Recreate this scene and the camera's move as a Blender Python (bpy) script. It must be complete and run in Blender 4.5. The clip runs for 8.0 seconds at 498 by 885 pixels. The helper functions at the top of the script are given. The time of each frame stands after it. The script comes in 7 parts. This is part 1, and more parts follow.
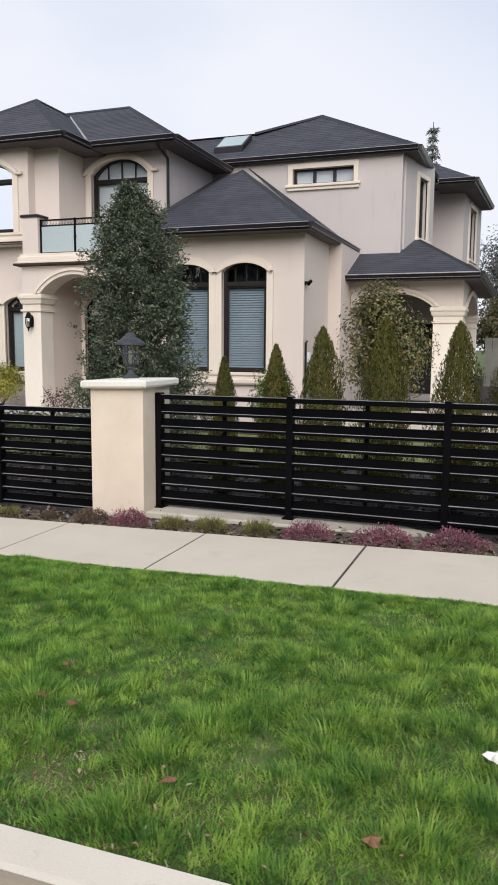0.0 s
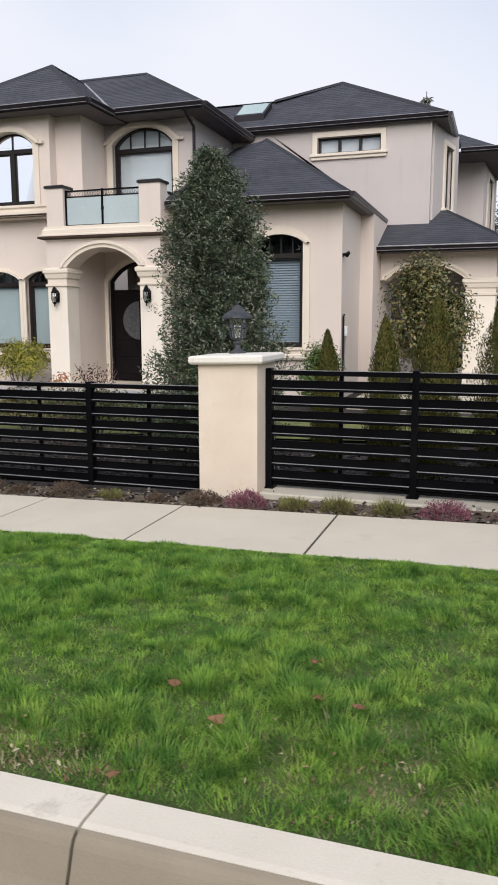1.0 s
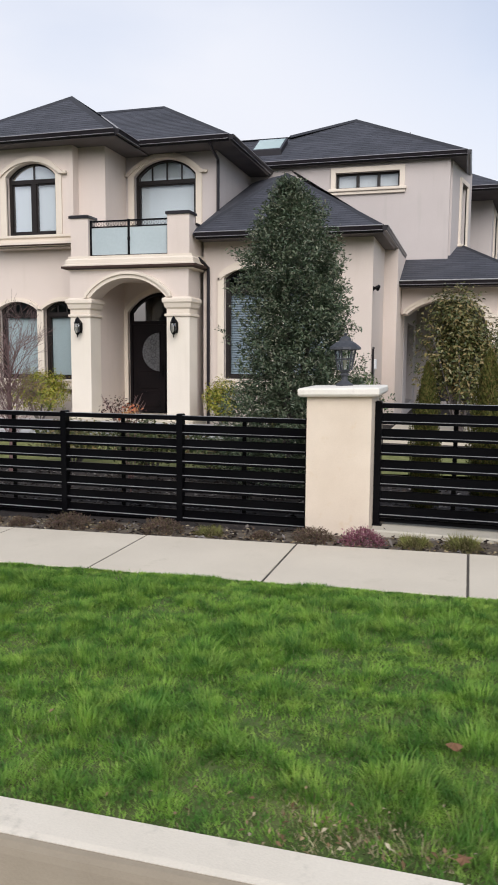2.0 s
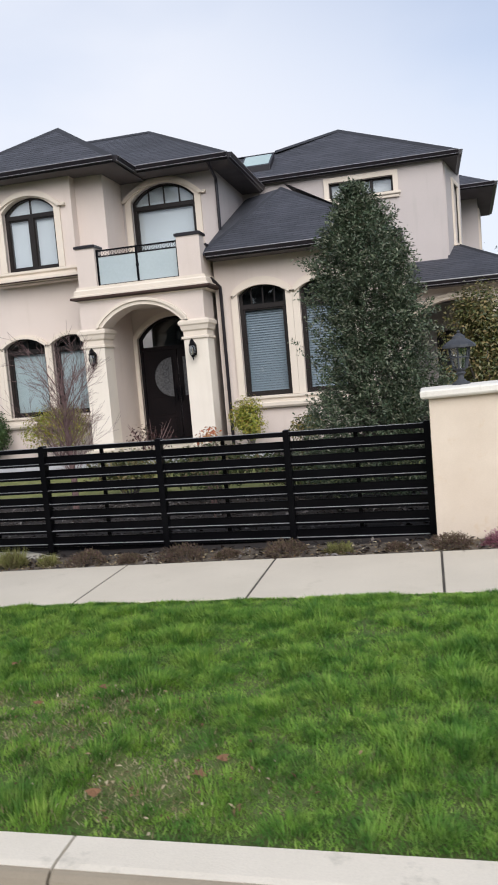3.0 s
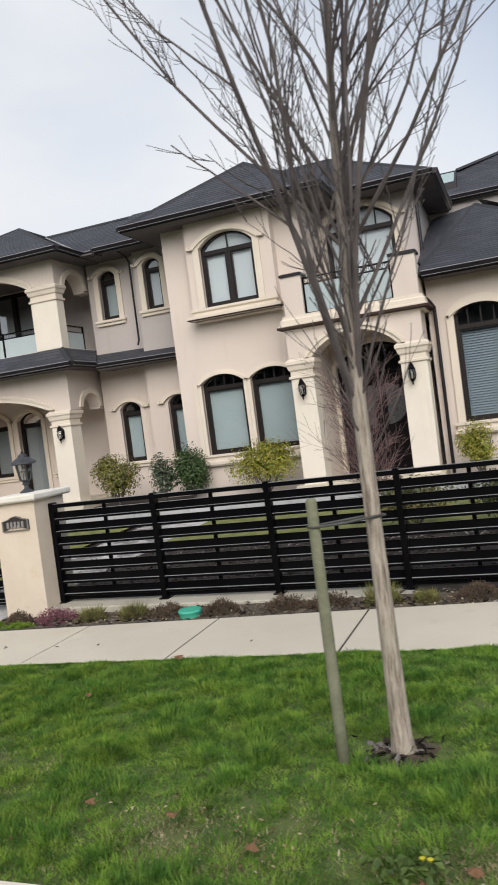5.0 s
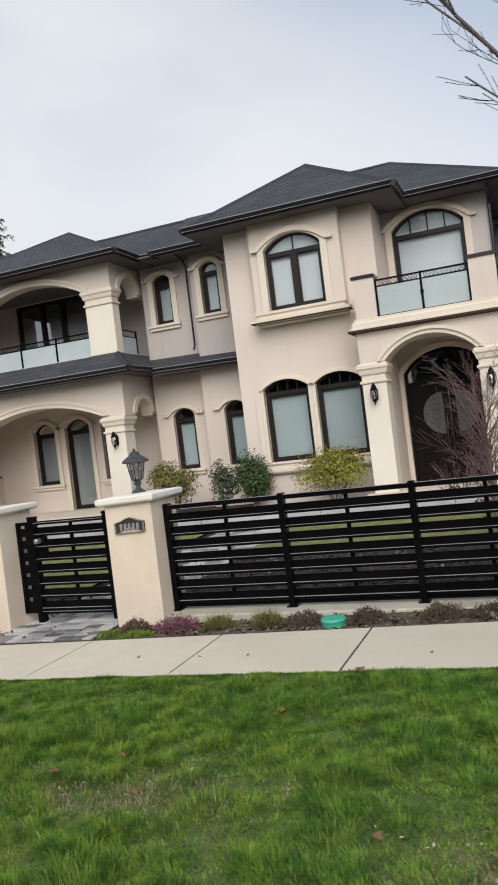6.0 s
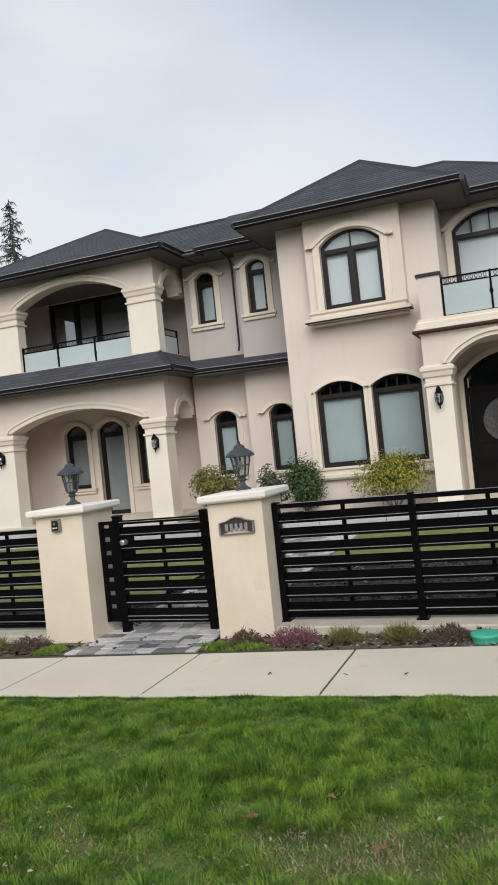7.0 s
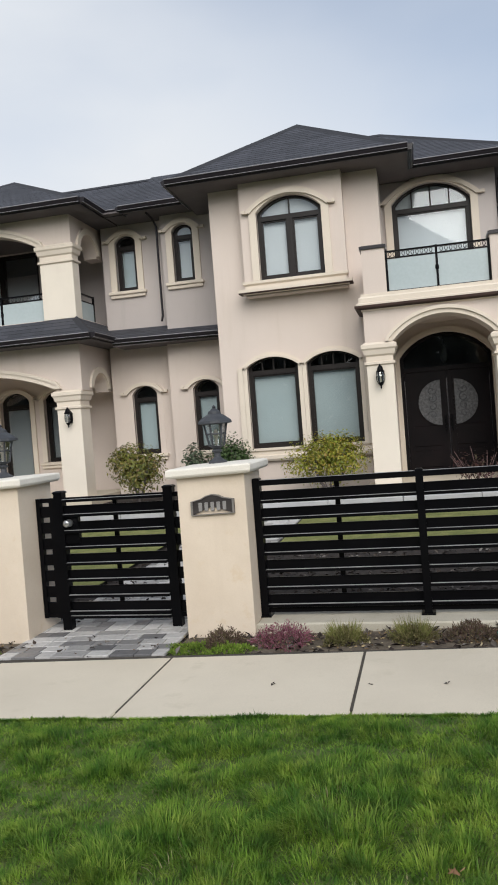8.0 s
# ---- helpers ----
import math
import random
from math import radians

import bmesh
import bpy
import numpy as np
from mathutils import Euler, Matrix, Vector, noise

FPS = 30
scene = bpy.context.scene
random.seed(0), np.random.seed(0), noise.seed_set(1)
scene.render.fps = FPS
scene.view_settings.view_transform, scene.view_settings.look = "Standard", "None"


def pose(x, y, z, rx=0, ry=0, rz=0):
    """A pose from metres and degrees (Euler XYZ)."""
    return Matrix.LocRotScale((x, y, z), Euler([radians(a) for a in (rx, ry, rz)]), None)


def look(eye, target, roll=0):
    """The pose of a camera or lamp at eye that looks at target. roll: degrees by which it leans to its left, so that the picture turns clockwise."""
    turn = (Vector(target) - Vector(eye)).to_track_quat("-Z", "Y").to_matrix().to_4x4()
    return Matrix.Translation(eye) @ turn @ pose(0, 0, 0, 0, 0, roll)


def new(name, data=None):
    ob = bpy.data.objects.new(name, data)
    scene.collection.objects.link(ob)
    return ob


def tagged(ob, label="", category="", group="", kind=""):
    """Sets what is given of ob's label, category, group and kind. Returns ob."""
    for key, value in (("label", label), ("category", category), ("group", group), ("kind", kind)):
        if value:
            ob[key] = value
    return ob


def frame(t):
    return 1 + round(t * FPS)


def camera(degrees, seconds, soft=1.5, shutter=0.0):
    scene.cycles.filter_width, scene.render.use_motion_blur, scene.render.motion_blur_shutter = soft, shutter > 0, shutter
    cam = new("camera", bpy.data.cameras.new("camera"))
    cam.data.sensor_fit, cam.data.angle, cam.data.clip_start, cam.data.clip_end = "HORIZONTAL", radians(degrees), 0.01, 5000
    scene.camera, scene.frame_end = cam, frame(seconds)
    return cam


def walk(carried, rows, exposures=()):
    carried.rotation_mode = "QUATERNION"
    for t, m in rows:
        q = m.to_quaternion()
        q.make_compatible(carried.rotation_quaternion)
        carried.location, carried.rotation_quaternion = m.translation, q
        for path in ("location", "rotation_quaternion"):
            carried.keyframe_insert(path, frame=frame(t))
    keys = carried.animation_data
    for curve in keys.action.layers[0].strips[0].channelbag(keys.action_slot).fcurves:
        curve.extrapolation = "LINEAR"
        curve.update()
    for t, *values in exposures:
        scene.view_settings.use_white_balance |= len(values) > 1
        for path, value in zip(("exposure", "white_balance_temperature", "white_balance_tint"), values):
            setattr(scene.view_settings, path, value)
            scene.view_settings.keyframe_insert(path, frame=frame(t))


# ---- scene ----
cam = camera(36.2, 8.0, soft=1.8, shutter=0.15)
METRES, EYE, TILT, LEAN, TURN = 9.934, 1.5, 0.0, 0.0, 19.8
ROWS = [
    (0.0, 0.0, 0.0, 0.0, 0.05, -7.22, -0.41),
    (0.5, -0.0547, 0.0132, -0.0006, -0.98, -7.77, -1.39),
    (1.0, -0.1168, 0.0297, -0.0024, -1.56, -9.04, 0.1),
    (1.5, -0.1726, 0.0416, -0.0021, -4.96, -8.25, -1.25),
    (1.7, -0.1945, 0.0491, -0.0043, -3.71, -6.76, -1.41),
    (2.8, -0.3310, 0.0880, -0.0050, -6.64, -6.18, 3.48),
    (3.0, -0.3535, 0.0953, -0.0059, -6.69, -5.22, 4.87),
    (3.5, -0.4115, 0.115, -0.0037, -6.16, -2.94, 7.17),
    (4.0, -0.4683, 0.1414, -0.0046, -3.14, -1.42, 7.27),
    (4.5, -0.5262, 0.1639, -0.0051, -1.71, -1.19, 8.29),
    (5.0, -0.5876, 0.187, -0.0062, 0.41, -1.35, 7.37),
    (5.2, -0.6130, 0.1980, -0.0075, 0.77, -1.20, 7.30),
    (6.3, -0.7395, 0.2448, -0.0093, 1.42, 0.24, 6.58),
    (6.5, -0.7624, 0.2601, -0.0106, 1.48, 0.47, 6.25),
    (7.0, -0.8131, 0.3008, -0.0139, 1.1, 0.72, 5.88),
    (7.5, -0.8557, 0.3524, -0.0181, -2.71, -0.02, 5.93),
    (8.0, -0.8809, 0.4061, -0.0228, -7.05, -1.05, 4.37),
]
walk(cam, [(t, pose(0, 0, EYE, TILT, LEAN, TURN) @ pose(METRES * x, METRES * y, METRES * z, 90 + pitch, roll, yaw)) for t, x, y, z, yaw, pitch, roll in ROWS],
     exposures=[(0.0, 0.09, 6250, 12), (2.0, 0.08, 6200, 12), (3.5, 0.09, 6080, 11), (5.0, 0.03, 6420, 9), (6.5, -0.03, 6350, 8), (8.0, -0.04, 6300, 8)])

# ---- world and sun ----
SUN_UP, SUN_SIDE = 35.0, 160.0
world = bpy.data.worlds.new("overcast_sky")
scene.world = world
world.use_nodes = True
wn, wl = world.node_tree.nodes, world.node_tree.links
wn.clear()
w_out, w_bg = wn.new("ShaderNodeOutputWorld"), wn.new("ShaderNodeBackground")
w_sky = wn.new("ShaderNodeTexSky")
w_sky.sky_type, w_sky.sun_disc = "NISHITA", False
w_sky.sun_elevation, w_sky.sun_rotation = radians(SUN_UP), radians(SUN_SIDE)
w_scale = wn.new("ShaderNodeVectorMath")
w_scale.operation = "SCALE"
w_scale.inputs["Scale"].default_value = 0.15
wl.new(w_sky.outputs[0], w_scale.inputs[0])
w_co = wn.new("ShaderNodeTexCoord")
w_map = wn.new("ShaderNodeMapping")
w_map.inputs["Scale"].default_value = (1.0, 1.0, 2.2)
w_noise = wn.new("ShaderNodeTexNoise")
w_noise.inputs["Scale"].default_value = 1.7
w_noise.inputs["Detail"].default_value = 5.0
w_noise.inputs["Roughness"].default_value = 0.45
w_ramp = wn.new("ShaderNodeValToRGB")
w_ramp.color_ramp.elements[0].position, w_ramp.color_ramp.elements[0].color = 0.34, (0.60, 0.60, 0.60, 1)
w_ramp.color_ramp.elements[1].position, w_ramp.color_ramp.elements[1].color = 0.62, (1, 1, 1, 1)
w_mix = wn.new("ShaderNodeMix")
w_mix.data_type = "RGBA"
wl.new(w_co.outputs["Generated"], w_map.inputs[0])
wl.new(w_map.outputs[0], w_noise.inputs["Vector"])
wl.new(w_noise.outputs["Fac"], w_ramp.inputs[0])
w_sep = wn.new("ShaderNodeSeparateXYZ")
wl.new(w_co.outputs["Generated"], w_sep.inputs[0])
w_thin = wn.new("ShaderNodeMapRange")
w_thin.interpolation_type = "SMOOTHSTEP"
for k, v in (("From Min", 0.20), ("From Max", 0.85), ("To Min", 1.0), ("To Max", 0.48)):
    w_thin.inputs[k].default_value = v
w_lift = wn.new("ShaderNodeMath")
w_lift.operation, w_lift.inputs[1].default_value = "MULTIPLY_ADD", 1.6
wl.new(w_sep.outputs["Z"], w_lift.inputs[0])
wl.new(w_sep.outputs["X"], w_lift.inputs[2])
wl.new(w_lift.outputs[0], w_thin.inputs["Value"])
w_fac = wn.new("ShaderNodeMath")
w_fac.operation = "MULTIPLY"
wl.new(w_ramp.outputs[0], w_fac.inputs[0])
wl.new(w_thin.outputs[0], w_fac.inputs[1])
wl.new(w_fac.outputs[0], w_mix.inputs["Factor"])
wl.new(w_scale.outputs[0], w_mix.inputs["A"])
w_mix.inputs["B"].default_value = (0.845, 0.853, 0.88, 1)
wl.new(w_mix.outputs["Result"], w_bg.inputs["Color"])
w_bg.inputs["Strength"].default_value = 1.0
wl.new(w_bg.outputs[0], w_out.inputs[0])

sun = new("sun", bpy.data.lights.new("sun", "SUN"))
sun.data.energy, sun.data.angle, sun.data.color = 3.12, radians(55), (1.0, 0.94, 0.86)
sun.matrix_world = look((0, 0, 0), (math.sin(radians(SUN_SIDE)) * -math.cos(radians(SUN_UP)), math.cos(radians(SUN_SIDE)) * -math.cos(radians(SUN_UP)), -math.sin(radians(SUN_UP))))


# ---- materials ----
def material(name, build):
    m = bpy.data.materials.new(name)
    m.use_nodes = True
    nt = m.node_tree
    bsdf = nt.nodes["Principled BSDF"]
    build(nt, bsdf)
    return m


def node(nt, kind, **inputs):
    n = nt.nodes.new(kind)
    for k, v in inputs.items():
        n.inputs[k.replace("_", " ")].default_value = v
    return n


def noise_of(nt, scale, detail=4.0, rough=0.55, coord="Object", stretch=None):
    co = nt.nodes.new("ShaderNodeTexCoord")
    n = node(nt, "ShaderNodeTexNoise", Scale=scale, Detail=detail, Roughness=rough)
    if stretch:
        mp = node(nt, "ShaderNodeMapping")
        mp.inputs["Scale"].default_value = stretch
        nt.links.new(co.outputs[coord], mp.inputs[0])
        nt.links.new(mp.outputs[0], n.inputs["Vector"])
    else:
        nt.links.new(co.outputs[coord], n.inputs["Vector"])
    return n.outputs["Fac"]


def ramp(nt, fac, *stops):
    r = nt.nodes.new("ShaderNodeValToRGB")
    while len(r.color_ramp.elements) < len(stops):
        r.color_ramp.elements.new(0.5)
    for e, (p, c) in zip(r.color_ramp.elements, stops):
        e.position, e.color = p, (*c, 1)
    nt.links.new(fac, r.inputs[0])
    return r.outputs[0]


def mixed(nt, a, b, fac, mode="MIX"):
    m = nt.nodes.new("ShaderNodeMix")
    m.data_type, m.blend_type = "RGBA", mode
    for sock, v in (("A", a), ("B", b), ("Factor", fac)):
        if isinstance(v, (int, float)):
            m.inputs[sock].default_value = v
        elif isinstance(v, tuple):
            m.inputs[sock].default_value = (*v, 1)
        else:
            nt.links.new(v, m.inputs[sock])
    return m.outputs["Result"]


def bump(nt, bsdf, height, strength, distance):
    b = node(nt, "ShaderNodeBump", Strength=strength, Distance=distance)
    nt.links.new(height, b.inputs["Height"])
    nt.links.new(b.outputs[0], bsdf.inputs["Normal"])


def rough_stuff(name, dark, light, scale, rough=0.8, fine=60.0, depth=0.004, wear=None, streak=None, metal=0.0, strength=0.35, gloss=0.3, grain=0.92):
    """A surface with tone at two scales and a fine relief."""
    def build(nt, bsdf):
        big = noise_of(nt, scale, 5)
        small = noise_of(nt, fine, 3)
        col = ramp(nt, big, (0.3, dark), (0.7, light))
        speck = ramp(nt, small, (0.3, (grain, grain, grain)), (0.7, (1, 1, 1)))
        col = mixed(nt, col, speck, 0.8, "MULTIPLY")
        if streak:
            st = noise_of(nt, 1.0, 5, 0.6, stretch=(5.0, 5.0, 0.45))
            col = mixed(nt, col, streak, ramp(nt, st, (0.55, (0, 0, 0)), (0.8, (0.45, 0.45, 0.45))))
        if wear:
            w = noise_of(nt, scale * 3.3, 6, 0.7)
            col = mixed(nt, col, wear, ramp(nt, w, (0.58, (0, 0, 0)), (0.68, (0.7, 0.7, 0.7))))
        nt.links.new(col, bsdf.inputs["Base Color"])
        bsdf.inputs["Roughness"].default_value, bsdf.inputs["Metallic"].default_value = rough, metal
        bsdf.inputs["Specular IOR Level"].default_value = gloss
        bump(nt, bsdf, small, strength, depth)
    return material(name, build)


def leafy(name, *cols, rough=0.5, gloss=0.4, trans=0.2, shade=(0.72, 0.72, 0.72), tufts=None):
    """Leaf colours, one for each leaf."""
    def build(nt, bsdf):
        geo = nt.nodes.new("ShaderNodeNewGeometry")
        n = len(cols)
        col = ramp(nt, geo.outputs["Random Per Island"], *[(i / max(1, n - 1), c) for i, c in enumerate(cols)])
        patch = noise_of(nt, 3.0, 3)
        col = mixed(nt, col, ramp(nt, patch, (0.3, shade), (0.7, (1.12, 1.12, 1.05))), 0.9, "MULTIPLY")
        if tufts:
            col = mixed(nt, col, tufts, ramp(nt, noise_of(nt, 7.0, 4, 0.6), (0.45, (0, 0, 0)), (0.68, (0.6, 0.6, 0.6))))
            # shade between clumps is put into the colour as random patches
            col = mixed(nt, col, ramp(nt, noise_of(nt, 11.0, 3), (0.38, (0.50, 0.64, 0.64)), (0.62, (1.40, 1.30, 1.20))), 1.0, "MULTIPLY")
            # the verge's colour gets darker and less blue down the street
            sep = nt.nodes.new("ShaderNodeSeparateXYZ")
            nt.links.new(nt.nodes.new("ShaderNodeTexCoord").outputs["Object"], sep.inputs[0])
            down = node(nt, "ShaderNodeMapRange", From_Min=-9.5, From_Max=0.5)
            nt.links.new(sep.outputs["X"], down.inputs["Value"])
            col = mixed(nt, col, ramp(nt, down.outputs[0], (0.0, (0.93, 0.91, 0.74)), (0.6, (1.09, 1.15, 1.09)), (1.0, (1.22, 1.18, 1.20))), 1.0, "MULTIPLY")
        nt.links.new(col, bsdf.inputs["Base Color"])
        bsdf.inputs["Roughness"].default_value = rough
        bsdf.inputs["Specular IOR Level"].default_value = gloss
        if trans:
            tr = nt.nodes.new("ShaderNodeBsdfTranslucent")
            nt.links.new(col, tr.inputs["Color"])
            mx = nt.nodes.new("ShaderNodeMixShader")
            mx.inputs[0].default_value = trans
            nt.links.new(bsdf.outputs[0], mx.inputs[1])
            nt.links.new(tr.outputs[0], mx.inputs[2])
            nt.links.new(mx.outputs[0], nt.nodes["Material Output"].inputs[0])
    return material(name, build)


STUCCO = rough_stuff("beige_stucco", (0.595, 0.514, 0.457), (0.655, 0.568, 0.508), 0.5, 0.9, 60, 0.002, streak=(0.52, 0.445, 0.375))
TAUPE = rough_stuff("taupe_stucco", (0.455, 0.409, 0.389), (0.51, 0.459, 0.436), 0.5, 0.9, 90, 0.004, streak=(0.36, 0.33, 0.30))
TRIM = rough_stuff("cream_trim", (0.635, 0.56, 0.47), (0.695, 0.615, 0.52), 1.2, 0.8, 70, 0.002, streak=(0.6, 0.54, 0.46))
COLUMN = rough_stuff("cream_column", (0.70, 0.635, 0.545), (0.76, 0.69, 0.595), 1.2, 0.85, 70, 0.003, streak=(0.62, 0.55, 0.47))
PILLAR = rough_stuff("pillar_stucco", (0.64, 0.54, 0.43), (0.72, 0.62, 0.505), 2.2, 0.9, 90, 0.002, wear=(0.63, 0.51, 0.37), streak=(0.56, 0.47, 0.37), grain=0.95)
CAPSTONE = rough_stuff("white_cap", (0.74, 0.70, 0.62), (0.82, 0.78, 0.70), 2.5, 0.7, 80, 0.003, wear=(0.62, 0.58, 0.5))
CONCRETE = rough_stuff("pale_concrete", (0.57, 0.51, 0.41), (0.64, 0.575, 0.465), 1.3, 0.9, 150, 0.003, wear=(0.525, 0.47, 0.37), grain=0.88)
JOINT = rough_stuff("dark_joint", (0.045, 0.04, 0.034), (0.085, 0.075, 0.062), 9.0, 0.95, 80, 0.004)
KERBSTONE = rough_stuff("kerb_concrete", (0.65, 0.59, 0.485), (0.73, 0.665, 0.555), 1.8, 0.9, 130, 0.004, wear=(0.48, 0.44, 0.36))
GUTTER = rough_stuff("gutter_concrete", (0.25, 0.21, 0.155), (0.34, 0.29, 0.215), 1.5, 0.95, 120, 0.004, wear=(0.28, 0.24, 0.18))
ASPHALT = rough_stuff("asphalt", (0.045, 0.045, 0.05), (0.065, 0.065, 0.07), 1.5, 0.95, 220, 0.006)
SOIL = rough_stuff("dark_soil", (0.022, 0.018, 0.017), (0.045, 0.037, 0.033), 7.0, 0.95, 45, 0.02, wear=(0.075, 0.062, 0.052), grain=0.75)
STRIPSOIL = rough_stuff("strip_soil", (0.075, 0.06, 0.046), (0.17, 0.14, 0.105), 9.0, 0.95, 50, 0.02, wear=(0.24, 0.20, 0.15), grain=0.65)
# stains and the fence's shade are both put into this colour
FOOTING = rough_stuff("stained_footing", (0.40, 0.37, 0.30), (0.54, 0.50, 0.415), 2.4, 0.9, 110, 0.004, wear=(0.30, 0.27, 0.21), grain=0.85)
TREESOIL = rough_stuff("brown_soil", (0.06, 0.043, 0.033), (0.14, 0.105, 0.075), 14.0, 0.95, 60, 0.02, wear=(0.19, 0.15, 0.10), grain=0.7)
VERGE_SOIL = rough_stuff("verge_soil", (0.060, 0.098, 0.026), (0.125, 0.145, 0.05), 5.0, 0.95, 45, 0.02)
LAWN = rough_stuff("mown_lawn", (0.125, 0.15, 0.042), (0.26, 0.26, 0.09), 7.0, 0.95, 55, 0.03, wear=(0.17, 0.14, 0.07), grain=0.6)
BLACK = rough_stuff("black_metal", (0.0025, 0.0025, 0.0032), (0.0045, 0.0045, 0.0055), 3.0, 0.3, 40, 0.0003, strength=0.05, gloss=0.08)
# pale flashing metal; its colour also stands for sky glints on fence and gutter
PALEMETAL_GLINT = rough_stuff("dusty_metal_edge", (0.22, 0.22, 0.225), (0.44, 0.44, 0.44), 5.0, 0.5, 60, 0.0004, gloss=0.4, grain=0.8)
# highlight along the gutter edges, put into a pale grey colour
GUTTERGLINT = rough_stuff("rolled_gutter_lip", (0.24, 0.235, 0.255), (0.33, 0.32, 0.34), 3.0, 0.3, 30, 0.0005, gloss=0.5)
DARKTRIM = rough_stuff("dark_fascia", (0.012, 0.010, 0.013), (0.019, 0.016, 0.019), 2.0, 0.3, 30, 0.001, strength=0.3)
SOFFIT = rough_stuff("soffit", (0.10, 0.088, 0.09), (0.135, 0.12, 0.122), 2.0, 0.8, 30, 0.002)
BROWNTRIM = rough_stuff("brown_drip_edge", (0.035, 0.020, 0.016), (0.055, 0.033, 0.026), 3.0, 0.6, 30, 0.001, gloss=0.15)
BRONZE = rough_stuff("dark_window_frame", (0.013, 0.010, 0.009), (0.020, 0.016, 0.015), 2.0, 0.4, 30, 0.0006, strength=0.2, gloss=0.25)
DOORWOOD = rough_stuff("dark_door", (0.006, 0.005, 0.006), (0.011, 0.008, 0.009), 2.5, 0.4, 25, 0.001, strength=0.2, gloss=0.1)
DOORGLASS = rough_stuff("patterned_glass", (0.05, 0.052, 0.056), (0.16, 0.16, 0.168), 22.0, 0.3, 70, 0.006, gloss=0.4, grain=0.6, strength=0.6)
LAMPMETAL = rough_stuff("pewter_lamp", (0.035, 0.038, 0.045), (0.07, 0.074, 0.082), 9.0, 0.6, 60, 0.001)
STEEL = rough_stuff("brushed_steel", (0.5, 0.5, 0.5), (0.62, 0.62, 0.62), 6.0, 0.3, 60, 0.0005, metal=0.9)
FROST = rough_stuff("frosted_glass", (0.37, 0.43, 0.445), (0.42, 0.48, 0.49), 0.8, 0.22, 20, 0.0003, strength=0.0)
BLIND = rough_stuff("grey_blind", (0.40, 0.46, 0.48), (0.45, 0.51, 0.53), 1.0, 0.6, 30, 0.0005)
# white plastic; as a blind its colour stands for reflection on the panes
PLASTIC_SHEEN = rough_stuff("white_blind", (0.66, 0.67, 0.69), (0.72, 0.73, 0.75), 0.7, 0.6, 30, 0.0005)
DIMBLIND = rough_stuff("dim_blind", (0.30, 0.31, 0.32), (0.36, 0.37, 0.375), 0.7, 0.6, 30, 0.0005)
# sky reflection on the upper panes is put into this blind's colour
SKYBLIND = rough_stuff("pale_blind", (0.53, 0.555, 0.58), (0.59, 0.615, 0.635), 0.7, 0.6, 30, 0.0005)
SLAT = rough_stuff("grey_blind_slat", (0.24, 0.29, 0.34), (0.30, 0.35, 0.40), 1.0, 0.55, 30, 0.0005)
# shade of the unlit rooms, put into a near-black colour
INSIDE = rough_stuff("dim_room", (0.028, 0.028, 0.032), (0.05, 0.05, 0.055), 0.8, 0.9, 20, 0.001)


def bark_build(nt, bsdf):
    flake = noise_of(nt, 1.0, 6, 0.7, stretch=(55.0, 55.0, 6.0))
    big = noise_of(nt, 6.0, 3)
    col = ramp(nt, flake, (0.30, (0.11, 0.085, 0.07)), (0.43, (0.29, 0.245, 0.20)), (0.54, (0.46, 0.405, 0.34)), (0.7, (0.56, 0.51, 0.445)))
    col = mixed(nt, col, ramp(nt, big, (0.3, (0.75, 0.73, 0.68)), (0.7, (1.05, 1.02, 1.0))), 0.9, "MULTIPLY")
    # the young bark of the upper stem is smooth and grey
    co, sep = nt.nodes.new("ShaderNodeTexCoord"), nt.nodes.new("ShaderNodeSeparateXYZ")
    nt.links.new(co.outputs["Object"], sep.inputs[0])
    young = node(nt, "ShaderNodeMapRange", From_Min=1.2, From_Max=2.3, To_Min=0.0, To_Max=0.85)
    nt.links.new(sep.outputs["Z"], young.inputs["Value"])
    grey = ramp(nt, flake, (0.3, (0.13, 0.11, 0.10)), (0.6, (0.24, 0.21, 0.185)))
    col = mixed(nt, col, grey, young.outputs[0])
    nt.links.new(col, bsdf.inputs["Base Color"])
    bsdf.inputs["Roughness"].default_value = 0.9
    bump(nt, bsdf, flake, 0.9, 0.012)


BARK = material("flaking_bark", bark_build)
TWIG = rough_stuff("grey_twig", (0.075, 0.064, 0.062), (0.14, 0.12, 0.113), 9.0, 0.9, 60, 0.003)
REDTWIG = rough_stuff("maple_twig", (0.12, 0.07, 0.065), (0.24, 0.16, 0.15), 9.0, 0.8, 60, 0.002)
STAKEWOOD = rough_stuff("weathered_stake", (0.15, 0.155, 0.095), (0.24, 0.24, 0.165), 8.0, 0.9, 40, 0.003, streak=(0.10, 0.105, 0.06), grain=0.75)
STRAP = rough_stuff("black_strap", (0.06, 0.06, 0.058), (0.10, 0.10, 0.095), 8.0, 0.7, 40, 0.001)
GREENLID = rough_stuff("green_plastic", (0.05, 0.36, 0.24), (0.08, 0.44, 0.31), 5.0, 0.5, 40, 0.001, strength=0.2)
FARFENCE = rough_stuff("grey_boards", (0.12, 0.12, 0.10), (0.18, 0.17, 0.15), 2.0, 0.9, 20, 0.003)
SKYLIGHT = rough_stuff("skylight_glass", (0.32, 0.41, 0.41), (0.40, 0.49, 0.48), 1.0, 0.4, 10, 0.0003, strength=0.1)
INTERBOX = rough_stuff("bronze_box", (0.22, 0.19, 0.15), (0.32, 0.28, 0.22), 14.0, 0.4, 60, 0.0005, metal=0.3)
